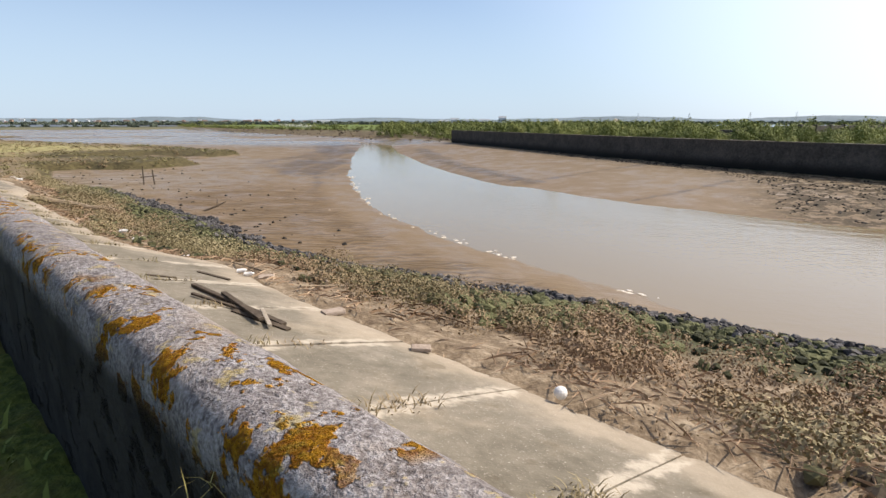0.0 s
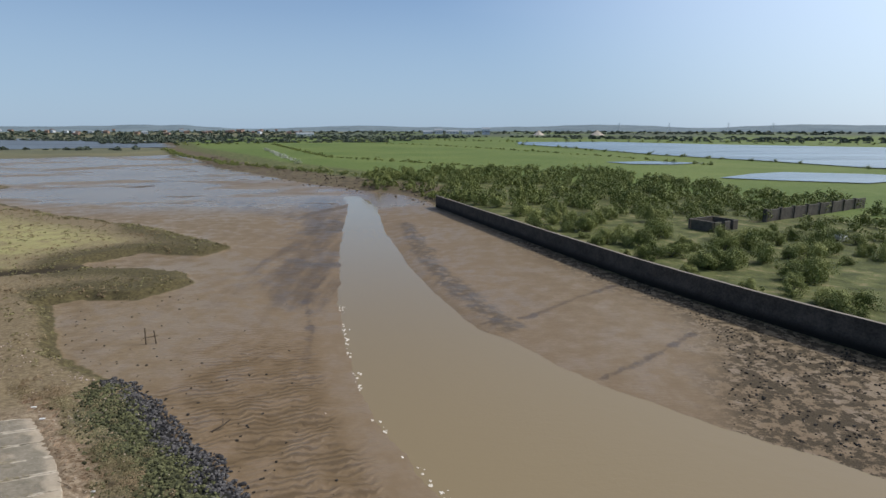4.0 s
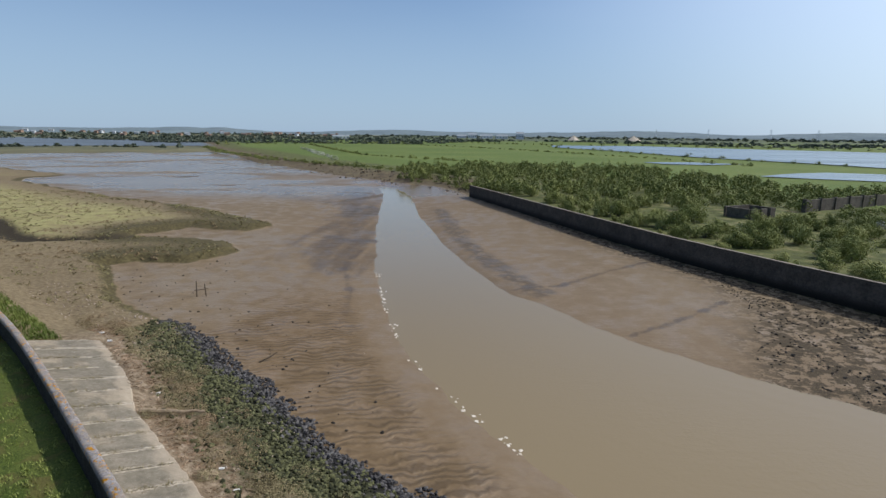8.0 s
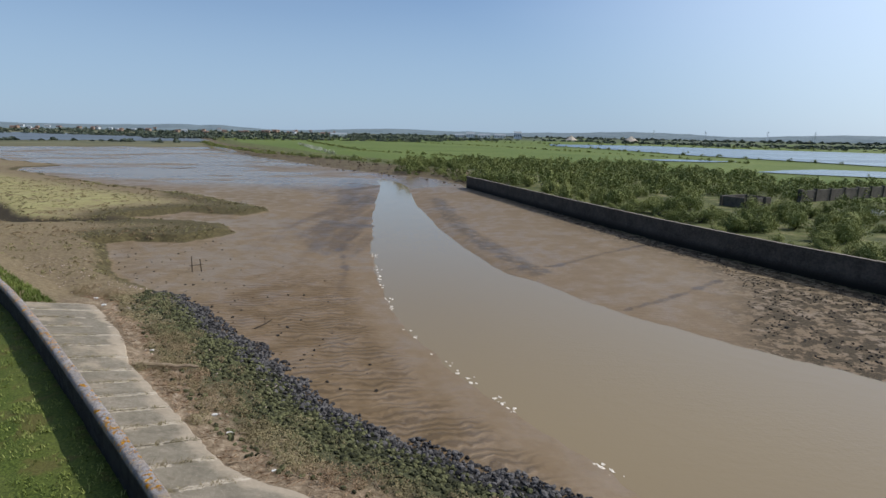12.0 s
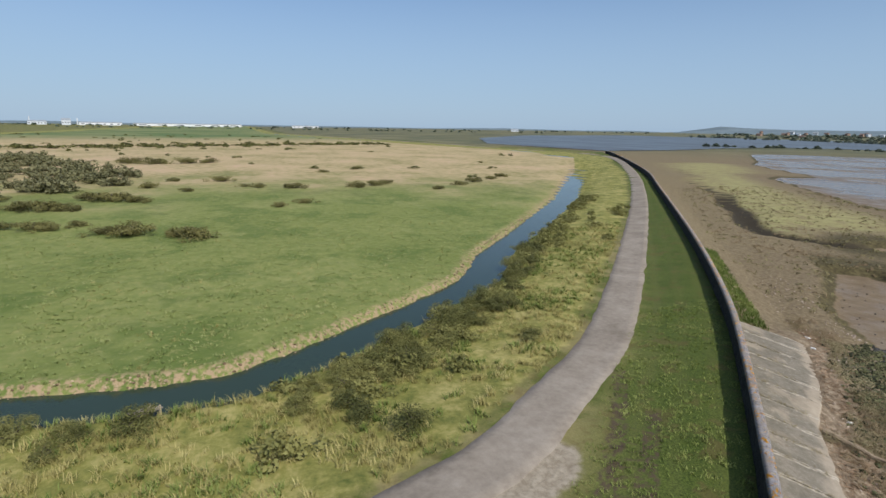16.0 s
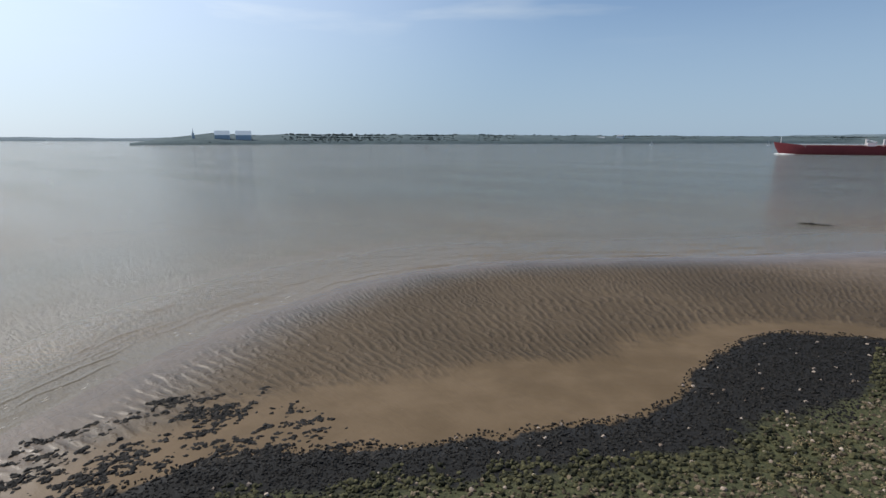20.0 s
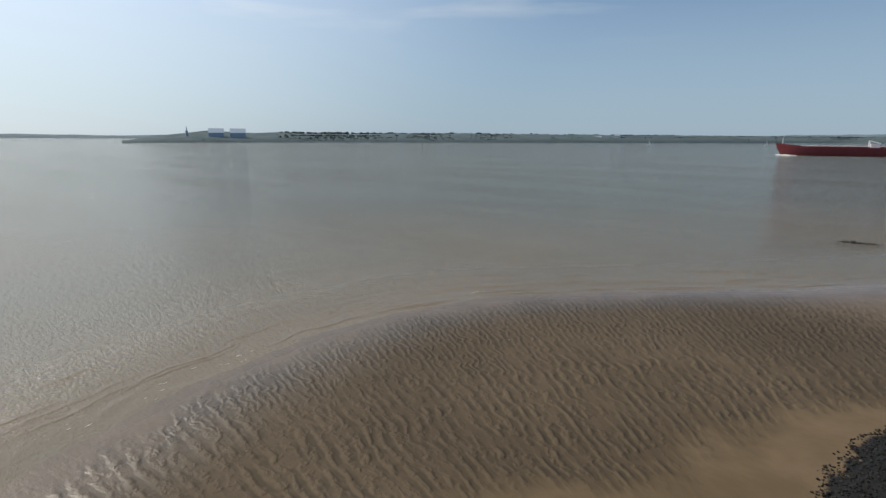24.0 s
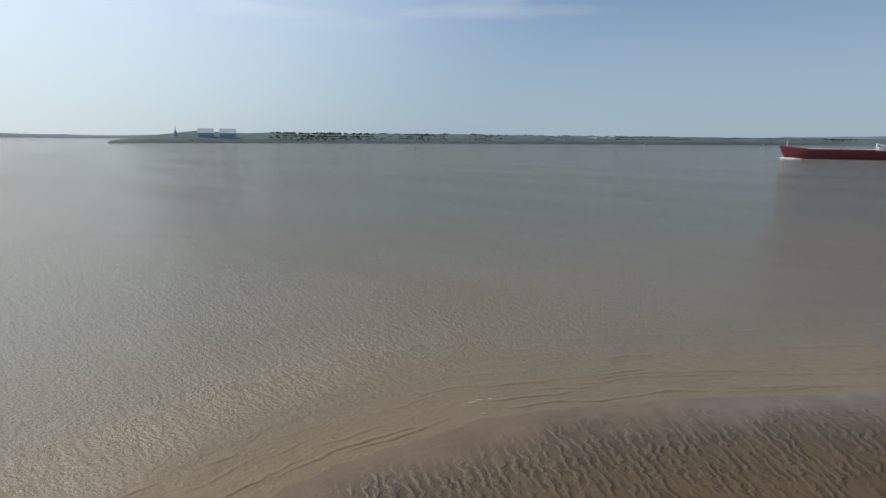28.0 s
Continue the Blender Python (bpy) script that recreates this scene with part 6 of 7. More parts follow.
    pts, F = scatter(2600, -700, -130, -420, 240, lambda X, Y, F: ((F["ditch"] > 15) & (F["dike"] > 20) & inside(DITCH + [(-4850, 20), (-4850, -300)], X, Y)) * step(0.15, 0.7, rolling(X, Y, 40)) * 0.5)
    joined_shrubs("marsh_scrub", BRAMBLE_FAR, [(*p, R.uniform(1.0, 2.4), R.uniform(0.4, 0.7)) for p in pts], "scattered scrub across the far grazing marsh")


scrub()


# ---- far shores, hills and skyline ----
def far_material(name, a, b, scale):
    k = Mat(name, 0.95, 0, 0.1)
    k.set("Base Color", k.tones(k.op("ADD", k.op("MULTIPLY", k.noise(scale, 4), 0.6), k.op("MULTIPLY", k.noise(scale * 7, 3), 0.4)), (0.4, a), (0.6, b)))
    return k.m


# distance haze put into the blue-grey hill and far-shore colours
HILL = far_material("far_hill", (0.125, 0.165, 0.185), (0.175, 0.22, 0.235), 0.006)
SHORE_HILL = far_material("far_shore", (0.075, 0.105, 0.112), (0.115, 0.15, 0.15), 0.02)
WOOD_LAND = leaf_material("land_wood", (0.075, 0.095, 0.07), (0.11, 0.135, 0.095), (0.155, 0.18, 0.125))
# haze over the far-shore trees put into their leaf colour
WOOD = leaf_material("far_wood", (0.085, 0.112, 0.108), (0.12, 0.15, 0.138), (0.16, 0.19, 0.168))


def at_yaw(yaw, dist):
    return -math.sin(radians(yaw)) * dist, math.cos(radians(yaw)) * dist


def ridge(name, line, tall, deep, label, seed, mat=None, rough=0.6):
    """A low hill behind a line of points, its foot on the line."""
    pts = resample(line, 60)
    verts, faces = [], []
    for i, (x, y) in enumerate(pts):
        L = math.hypot(x, y)
        ux, uy = x / L, y / L
        ends = min(1, i / 4, (len(pts) - 1 - i) / 4)
        h = tall * (0.55 + rough * noise.noise((x * 0.0014, y * 0.0014, seed)) + 0.12 * noise.noise((x * 0.008, y * 0.008, seed))) * max(0.05, ends)
        for f, g in ((0, 0.0), (0.02, 0.12), (0.35, 0.5), (0.7, 0.95), (1.0, 1.0), (1.3, 0.6)):
            verts.append((x + ux * deep * f, y + uy * deep * f, -1.0 + max(0.5, h) * g + (1.8 if f else 0)))
    n = 6
    for i in range(len(pts) - 1):
        for j in range(n - 1):
            faces.append((i * n + j, i * n + j + 1, (i + 1) * n + j + 1, (i + 1) * n + j))
    tagged(new(name, mesh_of(name, verts, faces, mat or HILL, True)), label, "hills", kind="structure")


FAR_SHORE = [(1310, -470), (1381, -560), (1327, -861), (1165, -1381), (900, -2080), (780, -2349), (480, -3000), (300, -3300), (-300, -3300), (-1100, -3150), (-2000, -3300), (-2900, -3700)]
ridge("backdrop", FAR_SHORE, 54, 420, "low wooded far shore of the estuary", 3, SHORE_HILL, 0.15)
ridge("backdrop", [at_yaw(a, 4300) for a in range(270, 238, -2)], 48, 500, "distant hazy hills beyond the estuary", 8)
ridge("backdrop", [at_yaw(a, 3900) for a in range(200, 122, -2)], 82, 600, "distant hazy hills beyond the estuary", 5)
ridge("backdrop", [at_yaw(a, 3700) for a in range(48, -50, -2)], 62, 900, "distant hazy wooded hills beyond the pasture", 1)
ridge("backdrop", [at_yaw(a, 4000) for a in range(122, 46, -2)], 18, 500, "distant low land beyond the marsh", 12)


def far_woods():
    rows = []
    rs = np.random.RandomState(4)

    def belt(line, gap, s, z, chance=1.0):
        for x, y in resample(line, gap):
            if rs.uniform() < chance * (0.55 + 0.6 * noise.noise((x * 0.01, y * 0.01, 2))):
                rows.append((x + rs.normal(scale=gap), y + rs.normal(scale=gap), z, s * rs.uniform(0.6, 1.4), rs.uniform(0.55, 1.0)))

    shore = [(x * 1.02, y * 1.02) for x, y in FAR_SHORE]
    for back, size in ((1.0, 2.6), (1.03, 3.2), (1.06, 4.0), (1.1, 4.6), (1.16, 5.5)):
        for p, q in zip(shore[2:10], shore[3:11]):
            rise = np.interp((back * 1.02 - 1) * math.hypot(*p) / 420, (0, 0.02, 0.35, 0.7, 1.0, 1.3), (0, 0.12, 0.5, 0.95, 1.0, 0.6))
            belt([(p[0] * back, p[1] * back), (q[0] * back, q[1] * back)], 5, size, -1.0 + 28.5 * float(rise), 2.0)
    belt(shore[1:3], 12, 4, 1.0, 0.8)
    sea_rows = len(rows)
    for d, a0, a1, s, c in ((690, 24, 4, 2.6, 0.9), (760, 30, 2, 3.2, 1.2), (860, 30, 0, 3.4, 1.2), (980, 34, -4, 3.8, 1.2), (1120, 30, -6, 4.2, 1.2), (830, -24, -42, 3.0, 0.8), (950, -14, -42, 3.4, 1.0), (1100, -8, -42, 3.8, 1.1), (1500, 42, 2, 4.0, 0.8), (1900, 40, -36, 5.0, 0.9), (2400, 44, -44, 6.0, 1.0), (2900, 44, -44, 7.0, 1.0), (1250, -10, -36, 3.5, 0.35), (1150, 44, 22, 3.2, 0.8), (1350, 46, 12, 4.0, 0.9), (2600, 110, 50, 5.0, 0.5), (1700, 105, 60, 3.5, 0.4)):
        belt([at_yaw(a, d) for a in np.linspace(a0, a1, 20)], d / 220, s, 2.2, c * 1.3)
    belt([(-400, 400), (-340, 470), (-250, 470)], 4, 2.4, 1.6, 1.3)
    belt([(-700, 900), (-420, 760), (-330, 640)], 7, 3.5, 1.6, 1.2)
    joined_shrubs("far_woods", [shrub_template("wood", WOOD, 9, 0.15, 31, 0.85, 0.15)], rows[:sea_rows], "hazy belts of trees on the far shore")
    joined_shrubs("far_trees", [shrub_template("wood", WOOD_LAND, 9, 0.15, 33, 0.85, 0.15)], rows[sea_rows:], "distant dark belts of trees on the skyline")


far_woods()

WHITE = speckled("white_paint", (0.62, 0.63, 0.63), (0.80, 0.80, 0.78), 0.8, 0.5, 0.0)
# power station colour tinted blue-grey to stand for distance haze
HAZY = speckled("haze_tinted_cladding", (0.34, 0.42, 0.48), (0.40, 0.48, 0.54), 0.2, 0.6, 0.0)
GREYBOX = speckled("grey_cladding", (0.52, 0.55, 0.58), (0.66, 0.69, 0.71), 0.2, 0.6, 0.0)
BRICK = speckled("brick_house", (0.24, 0.16, 0.12), (0.38, 0.27, 0.2), 0.3, 0.85, 0.0)
TILE = speckled("roof_tile", (0.13, 0.09, 0.075), (0.22, 0.16, 0.13), 0.3, 0.85, 0.0)
SLATE = speckled("grey_roof", (0.22, 0.25, 0.27), (0.34, 0.37, 0.39), 0.2, 0.7, 0.0)
GLASS = Mat("window_glass", 0.1, 0, 0.6).set("Base Color", (0.03, 0.04, 0.05, 1)).m
STEEL = speckled("rusty_steel", (0.06, 0.045, 0.035), (0.16, 0.11, 0.08), 1.5, 0.8, 0.0)
SAND = speckled("sand", (0.42, 0.36, 0.28), (0.58, 0.51, 0.42), 0.2, 0.95, 0.0)


def far_building(x, y, z, wide, deep, tall, turn, wall, name, label, category, windows=4, group=""):
    """A distant building: walls, pitched roof, door and windows."""
    root = empty(name, x, y, z, turn, label=label, category=category, group=group)
    bm = bmesh.new()
    box(bm, wide, deep, tall, Matrix.Translation((0, 0, tall / 2)))
    part("wall", bm, wall, root)
    bm = bmesh.new()
    rise = min(deep * 0.3, tall * 0.5)
    v = [bm.verts.new(p) for p in ((-wide / 2 - 0.3, -deep / 2 - 0.3, tall), (wide / 2 + 0.3, -deep / 2 - 0.3, tall), (wide / 2 + 0.3, deep / 2 + 0.3, tall), (-wide / 2 - 0.3, deep / 2 + 0.3, tall), (-wide / 2 - 0.3, 0, tall + rise), (wide / 2 + 0.3, 0, tall + rise))]
    for q in ((0, 1, 5, 4), (2, 3, 4, 5), (1, 2, 5), (3, 0, 4), (3, 2, 1, 0)):
        bm.faces.new([v[i] for i in q])
    part("roof", bm, TILE if wall is BRICK else HAZY if wall is HAZY else SLATE, root)
    for i in range(windows):
        bm = bmesh.new()
        box(bm, wide / windows * 0.4, 0.3, tall * 0.3, Matrix.Translation(((i + 0.5) / windows * wide - wide / 2, -deep / 2 - 0.05, tall * 0.55)))
        part("window", bm, GLASS, root)
    return root


def skyline():
    rs = random.Random(21)
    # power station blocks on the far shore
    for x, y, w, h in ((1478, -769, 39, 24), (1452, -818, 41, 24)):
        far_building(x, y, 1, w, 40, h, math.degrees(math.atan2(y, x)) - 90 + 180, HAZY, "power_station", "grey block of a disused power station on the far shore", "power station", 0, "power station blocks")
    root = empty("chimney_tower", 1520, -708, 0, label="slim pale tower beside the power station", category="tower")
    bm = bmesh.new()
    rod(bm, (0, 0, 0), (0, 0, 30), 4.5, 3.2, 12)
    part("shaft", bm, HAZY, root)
    bm = bmesh.new()
    rod(bm, (0, 0, 30), (0, 0, 42), 1.4, 0.5, 8)
    part("mast", bm, GREYBOX, root)
    for yaw, d, w, h in ((203.6, 2450, 26, 20), (205.5, 2400, 40, 12), (208, 2400, 30, 9)):
        x, y = at_yaw(yaw, d)
        far_building(x, y, 8, w, 20, h, 10, GREYBOX, "tower_block", "pale block of flats above the far shore", "building", 5, "buildings on the far shore")
    # white works and sand heaps beyond the pasture
    for yaw, d, w, h in ((-1.2, 1776, 26, 12), (-2.6, 1790, 40, 9), (-0.1, 1800, 30, 8), (-4.2, 1700, 34, 9), (-6.0, 1650, 22, 16)):
        x, y = at_yaw(yaw, d)
        far_building(x, y, 2, w, 18, h, yaw, WHITE if h < 15 else GREYBOX, "works", "white works building beyond the pasture", "factory", 4, "works beyond the pasture")
    for yaw, d, r in ((-11.3, 1500, 17), (-17.0, 1500, 20)):
        x, y = at_yaw(yaw, d)
        bm = bmesh.new()
        bmesh.ops.create_cone(bm, cap_ends=True, segments=20, radius1=r, radius2=1.5, depth=13, matrix=Matrix.Translation((x, y, 8.5)))
        for v in bm.verts:
            v.co += Vector((rs.uniform(-1, 1), rs.uniform(-1, 1), rs.uniform(-0.4, 0.4)))
        tagged(part("sand_heap", bm, SAND), "pale conical heap of sand by the works", "sand heap", group="sand heaps")
    # houses of the town
    for i in range(46):
        yaw, d = rs.uniform(12, 41), rs.uniform(1750, 2500)
        x, y = at_yaw(yaw, d)
        far_building(x, y, 2 + (d - 1750) * 0.012, rs.uniform(8, 18), 9, rs.uniform(4, 7), rs.uniform(-30, 30), rs.choice((GREYBOX, BRICK, BRICK, BRICK)), "house", "far house on the edge of the town", "house", 3, "houses of the town")
    for yaw, d in ((12.5, 1300), (11.8, 1310)):
        x, y = at_yaw(yaw, d)
        far_building(x, y, 2, 22, 12, 6, yaw, WHITE, "barn", "white barn at the edge of the pasture", "barn", 3, "barns")
    # warehouses and stacks beyond the grazing marsh
    for yaw, d, w, h in ((94.5, 2650, 420, 9), (101.5, 2700, 150, 10), (106, 2700, 60, 12), (112, 2750, 90, 11), (84, 2700, 120, 8), (63, 2300, 30, 8), (104, 2650, 30, 18), (115, 2750, 50, 9)):
        x, y = at_yaw(yaw, d)
        far_building(x, y, 2, w, 40, h, yaw, WHITE if w > 100 else GREYBOX, "warehouse", "long white warehouse on the horizon", "warehouse", 6, "warehouses on the horizon")
    for yaw, h in ((108.5, 44), (109.6, 36), (110.4, 50), (113, 40), (106.5, 34), (103.2, 30)):
        x, y = at_yaw(yaw, 2800)
        bm = bmesh.new()
        rod(bm, (x, y, 0), (x, y, h), 3, 2, 10)
        tagged(part("chimney_stack", bm, GREYBOX), "grey chimney stack on the horizon", "chimney", group="stacks on the horizon")
    # pylons beyond the reservoir
    for yaw in (-19, -23.5, -28.5, -32):
        x, y = at_yaw(yaw, 2500)
        root = empty("pylon", x, y, 0, yaw, label="distant steel lattice pylon", category="pylon", group="pylons")
        bm = bmesh.new()
        for sx, sy in ((-1, -1), (1, -1), (1, 1), (-1, 1)):
            rod(bm, (sx * 4, sy * 4, 0), (sx * 0.5, sy * 0.5, 44), 0.35, 0.3, 5)
        for k in range(6):
            z, w = k * 7, 4 - 3.5 * k * 7 / 44
            rod(bm, (-w, -w, z), (w, w, z + 6), 0.2, 0.2, 4)
            rod(bm, (w, -w, z), (-w, w, z + 6), 0.2, 0.2, 4)
        part("tower", bm, GREYBOX, root)
        for z, w in ((28, 7), (35, 6), (41, 4.5)):
            bm = bmesh.new()
            rod(bm, (-w, 0, z), (w, 0, z), 0.4, 0.4, 5)
            part("cross_arm", bm, GREYBOX, root)


skyline()


# ---- ship, pier, boats ----
def ship():
    red = speckled("red_hull", (0.12, 0.016, 0.024), (0.19, 0.032, 0.038), 0.15, 0.5, 0.0, 0.4)
    deck = speckled("red_deck", (0.20, 0.04, 0.03), (0.30, 0.09, 0.07), 0.3, 0.7, 0.0)
    black = speckled("dark_paint", (0.02, 0.02, 0.025), (0.06, 0.06, 0.07), 0.4, 0.5, 0.0)
    L = 168
    root = empty("tanker_ship", 122, -669, 0, math.degrees(math.atan2(0.21, 0.978)), label="long red tanker ship with a white bridge on the estuary", category="ship")
    # hull: sections from stern to bow; local x points to the bow, which lies at the root
    st = [(-L, 9, 8.6, 0.0), (-L + 6, 12.5, 8.4, 0), (-L + 30, 13.5, 8.2, 0), (-L * 0.5, 13.5, 8.2, 0), (-34, 13.5, 8.4, 0), (-18, 12, 9.6, 0.4), (-8, 8, 10.8, 1.5), (-2, 3.4, 11.6, 3.2), (1.5, 0.5, 12.2, 4.6)]
    bm = bmesh.new()
    rings = []
    for x, b, top, rake in st:
        rings.append([bm.verts.new(p) for p in ((x - rake, -b * 0.82, -1.5), (x, -b, top * 0.55), (x + rake * 0.4, -b, top), (x + rake * 0.4, b, top), (x, b, top * 0.55), (x - rake, b * 0.82, -1.5))])
    for a, b in zip(rings[:-1], rings[1:]):
        for i in range(5):
            if i != 2:
                bm.faces.new((a[i], a[i + 1], b[i + 1], b[i]))
    bm.faces.new(rings[0])
    bm.faces.new(rings[-1][::-1])
    bmesh.ops.recalc_face_normals(bm, faces=bm.faces[:])
    for f in bm.faces:
        f.smooth = True
    part("hull", bm, red, root)
    bm = bmesh.new()
    for a, b in zip(st[:-1], st[1:]):
        v = [bm.verts.new(p) for p in ((a[0], -a[1], a[2] - 0.9), (b[0], -b[1], b[2] - 0.9), (b[0], b[1], b[2] - 0.9), (a[0], a[1], a[2] - 0.9))]
        bm.faces.new(v)
    part("deck", bm, deck, root)
    house = part("superstructure", (lambda b: (box(b, 15, 22, 12, Matrix.Translation((-L + 27, 0, 14))), box(b, 12, 25, 3, Matrix.Translation((-L + 28, 0, 21.4))), b)[-1])(bmesh.new()), WHITE, root, "white bridge house")
    for lev in range(4):
        for k in range(7):
            bm = bmesh.new()
            box(bm, 0.3, 1.6, 1.1, Matrix.Translation((-L + 34.6 if lev < 3 else -L + 34.1, -9 + 3 * k, 10.5 + 2.9 * lev + (1.9 if lev == 3 else 0))))
            part("window", bm, GLASS, house)
    bm = bmesh.new()
    box(bm, 11, 20, 9, Matrix.Translation((-L + 14, 0, 12)))
    part("engine_casing", bm, WHITE, root)
    bm = bmesh.new()
    box(bm, 6, 6, 10, Matrix.Translation((-L + 16, 0, 21)), 0.8)
    part("funnel", bm, black, root, "black funnel")
    for x, h in ((-3, 7), (-L + 26, 6)):
        bm = bmesh.new()
        rod(bm, (x, 0, 10 if x > -20 else 22), (x, 0, (10 if x > -20 else 22) + h), 0.5, 0.3, 6)
        part("mast", bm, WHITE, root)
    for x in (-74, -88, -101):
        bm = bmesh.new()
        rod(bm, (x, 0, 7), (x, 0, 15), 0.9, 0.8, 8)
        rod(bm, (x, 0, 14.5), (x - 9, 0, 12), 0.5, 0.4, 6)
        part("deck_crane", bm, WHITE, root)
    bm = bmesh.new()
    box(bm, 7, 6, 4.5, Matrix.Translation((-78, 3, 9.5)))
    part("manifold_house", bm, WHITE, root)
    for y in (-4, -1.5, 1.5, 4):
        bm = bmesh.new()
        rod(bm, (-L + 36, y, 8.6), (-20, y, 9.0), 0.5, 0.5, 6)
        part("deck_pipe", bm, deck, root)
    for s in (-1, 1):
        bm = bmesh.new()
        for x in range(-L + 36, -20, 6):
            rod(bm, (x, s * 13, 7.6), (x, s * 13, 9.4), 0.12, 0.12, 4)
        rod(bm, (-L + 36, s * 13, 9.4), (-20, s * 13, 9.4), 0.14, 0.14, 4)
        part("railing", bm, WHITE, root)


ship()


def bow_wave():
    """White water thrown up by the ship's stem."""
    k = Mat("white_water", 0.7, 0, 0.3)
    k.set("Base Color", k.tones(k.noise(0.6, 4), (0.35, (0.5, 0.52, 0.5)), (0.65, (0.82, 0.83, 0.8))))
    ux, uy = 0.978, 0.21
    bm = bmesh.new()
    for s in (-1, 1):
        ring = []
        for i in range(12):
            t = i / 11
            a, b = 2.0 - 18 * t, s * (1.0 + 14.5 * min(1, t * 1.6))
            h = 0.7 * math.sin(math.pi * min(1, 0.2 + t * 0.8)) * (0.7 + 0.4 * random.random())
            p = Vector((122 + ux * a - uy * b, -669 + uy * a + ux * b, 0.02))
            o = Vector((-uy, ux, 0)) * s
            ring.append([bm.verts.new(p - o * 1.2), bm.verts.new(p + Vector((0, 0, h))), bm.verts.new(p + o * 1.6)])
        for a, b in zip(ring[:-1], ring[1:]):
            for j in range(2):
                bm.faces.new((a[j], a[j + 1], b[j + 1], b[j]))
    tagged(part("foam", bm, k.m), "white bow wave at the ship's stem", "foam", kind="stuff")


bow_wave()


def pier():
    root = empty("pier", 0, 0, 0, label="old jetty on dark piles standing in the shallows", category="pier")
    a, b = Vector((-230, -287)), Vector((-296, -236))
    n = 8
    turn = math.degrees(math.atan2(*(b - a).yx))
    bm = bmesh.new()
    c = (a + b) / 2
    box(bm, (b - a).length + 6, 2.6, 0.5, pose(c.x, c.y, 3.6, 0, 0, turn))
    part("deck", bm, STEEL, root)
    side = Vector((-(b - a).y, (b - a).x)).normalized()
    for i in range(n):
        p = a + (b - a) * (i / (n - 1))
        for s in (-1.1, 1.1):
            q = p + side * s
            bm = bmesh.new()
            rod(bm, (q.x, q.y, -2.5), (q.x, q.y, 3.6 if i else 5.0), 0.38, 0.34, 8)
            part("pile", bm, STEEL, root)
        bm = bmesh.new()
        rod(bm, (*(p - side * 1.3), 2.6), (*(p + side * 1.3), 2.6), 0.22, 0.22, 6)
        part("cross_beam", bm, STEEL, root)
    for t in (0.16, 0.95):
        p = a + (b - a) * t
        bm = bmesh.new()
        rod(bm, (p.x, p.y, 3.8), (p.x, p.y, 7.0), 0.5, 0.4, 8)
        part("lamp_post", bm, STEEL, root)
    for s in (-1.2, 1.2):
        bm = bmesh.new()
        rod(bm, (*(a + side * s), 4.7), (*(b + side * s), 4.7), 0.06, 0.06, 5)
        part("railing", bm, STEEL, root)


pier()


def boats():
    for x, y in ((560, -1480), (330, -1700)):
        root = empty("sailing_boat", x, y, 0, 40, label="small white sailing boat far out", category="boat", group="sailing boats")
        bm = bmesh.new()
        box(bm, 9, 2.6, 1.4, Matrix.Translation((0, 0, 0.5)), 0.5)
        part("hull", bm, WHITE, root)
        bm = bmesh.new()
        rod(bm, (0, 0, 1), (0, 0, 12), 0.12, 0.08, 6)
        part("mast", bm, GREYBOX, root)
        bm = bmesh.new()
        v = [bm.verts.new(p) for p in ((0.1, -0.04, 2), (0.1, -0.04, 11.5), (-4, -0.04, 2), (0.1, 0.04, 2), (0.1, 0.04, 11.5), (-4, 0.04, 2))]
        for q in ((0, 1, 2), (5, 4, 3), (0, 3, 4, 1), (1, 4, 5, 2), (2, 5, 3, 0)):
            bm.faces.new([v[i] for i in q])
        part("sail", bm, WHITE, root)
    root = empty("buoy", 580, -628, 0, label="dark navigation buoy on the estuary", category="buoy")
    bm = bmesh.new()
    rod(bm, (0, 0, -0.5), (0, 0, 1.0), 1.4, 1.2, 12)
    part("float", bm, STEEL, root)
    bm = bmesh.new()
    rod(bm, (0, 0, 1.0), (0, 0, 4.2), 0.5, 0.2, 8)
    part("tower", bm, STEEL, root)
    bm = bmesh.new()
    rod(bm, (0, 0, 4.2), (0, 0, 5.2), 0.6, 0.05, 8)
    part("topmark", bm, STEEL, root)


boats()


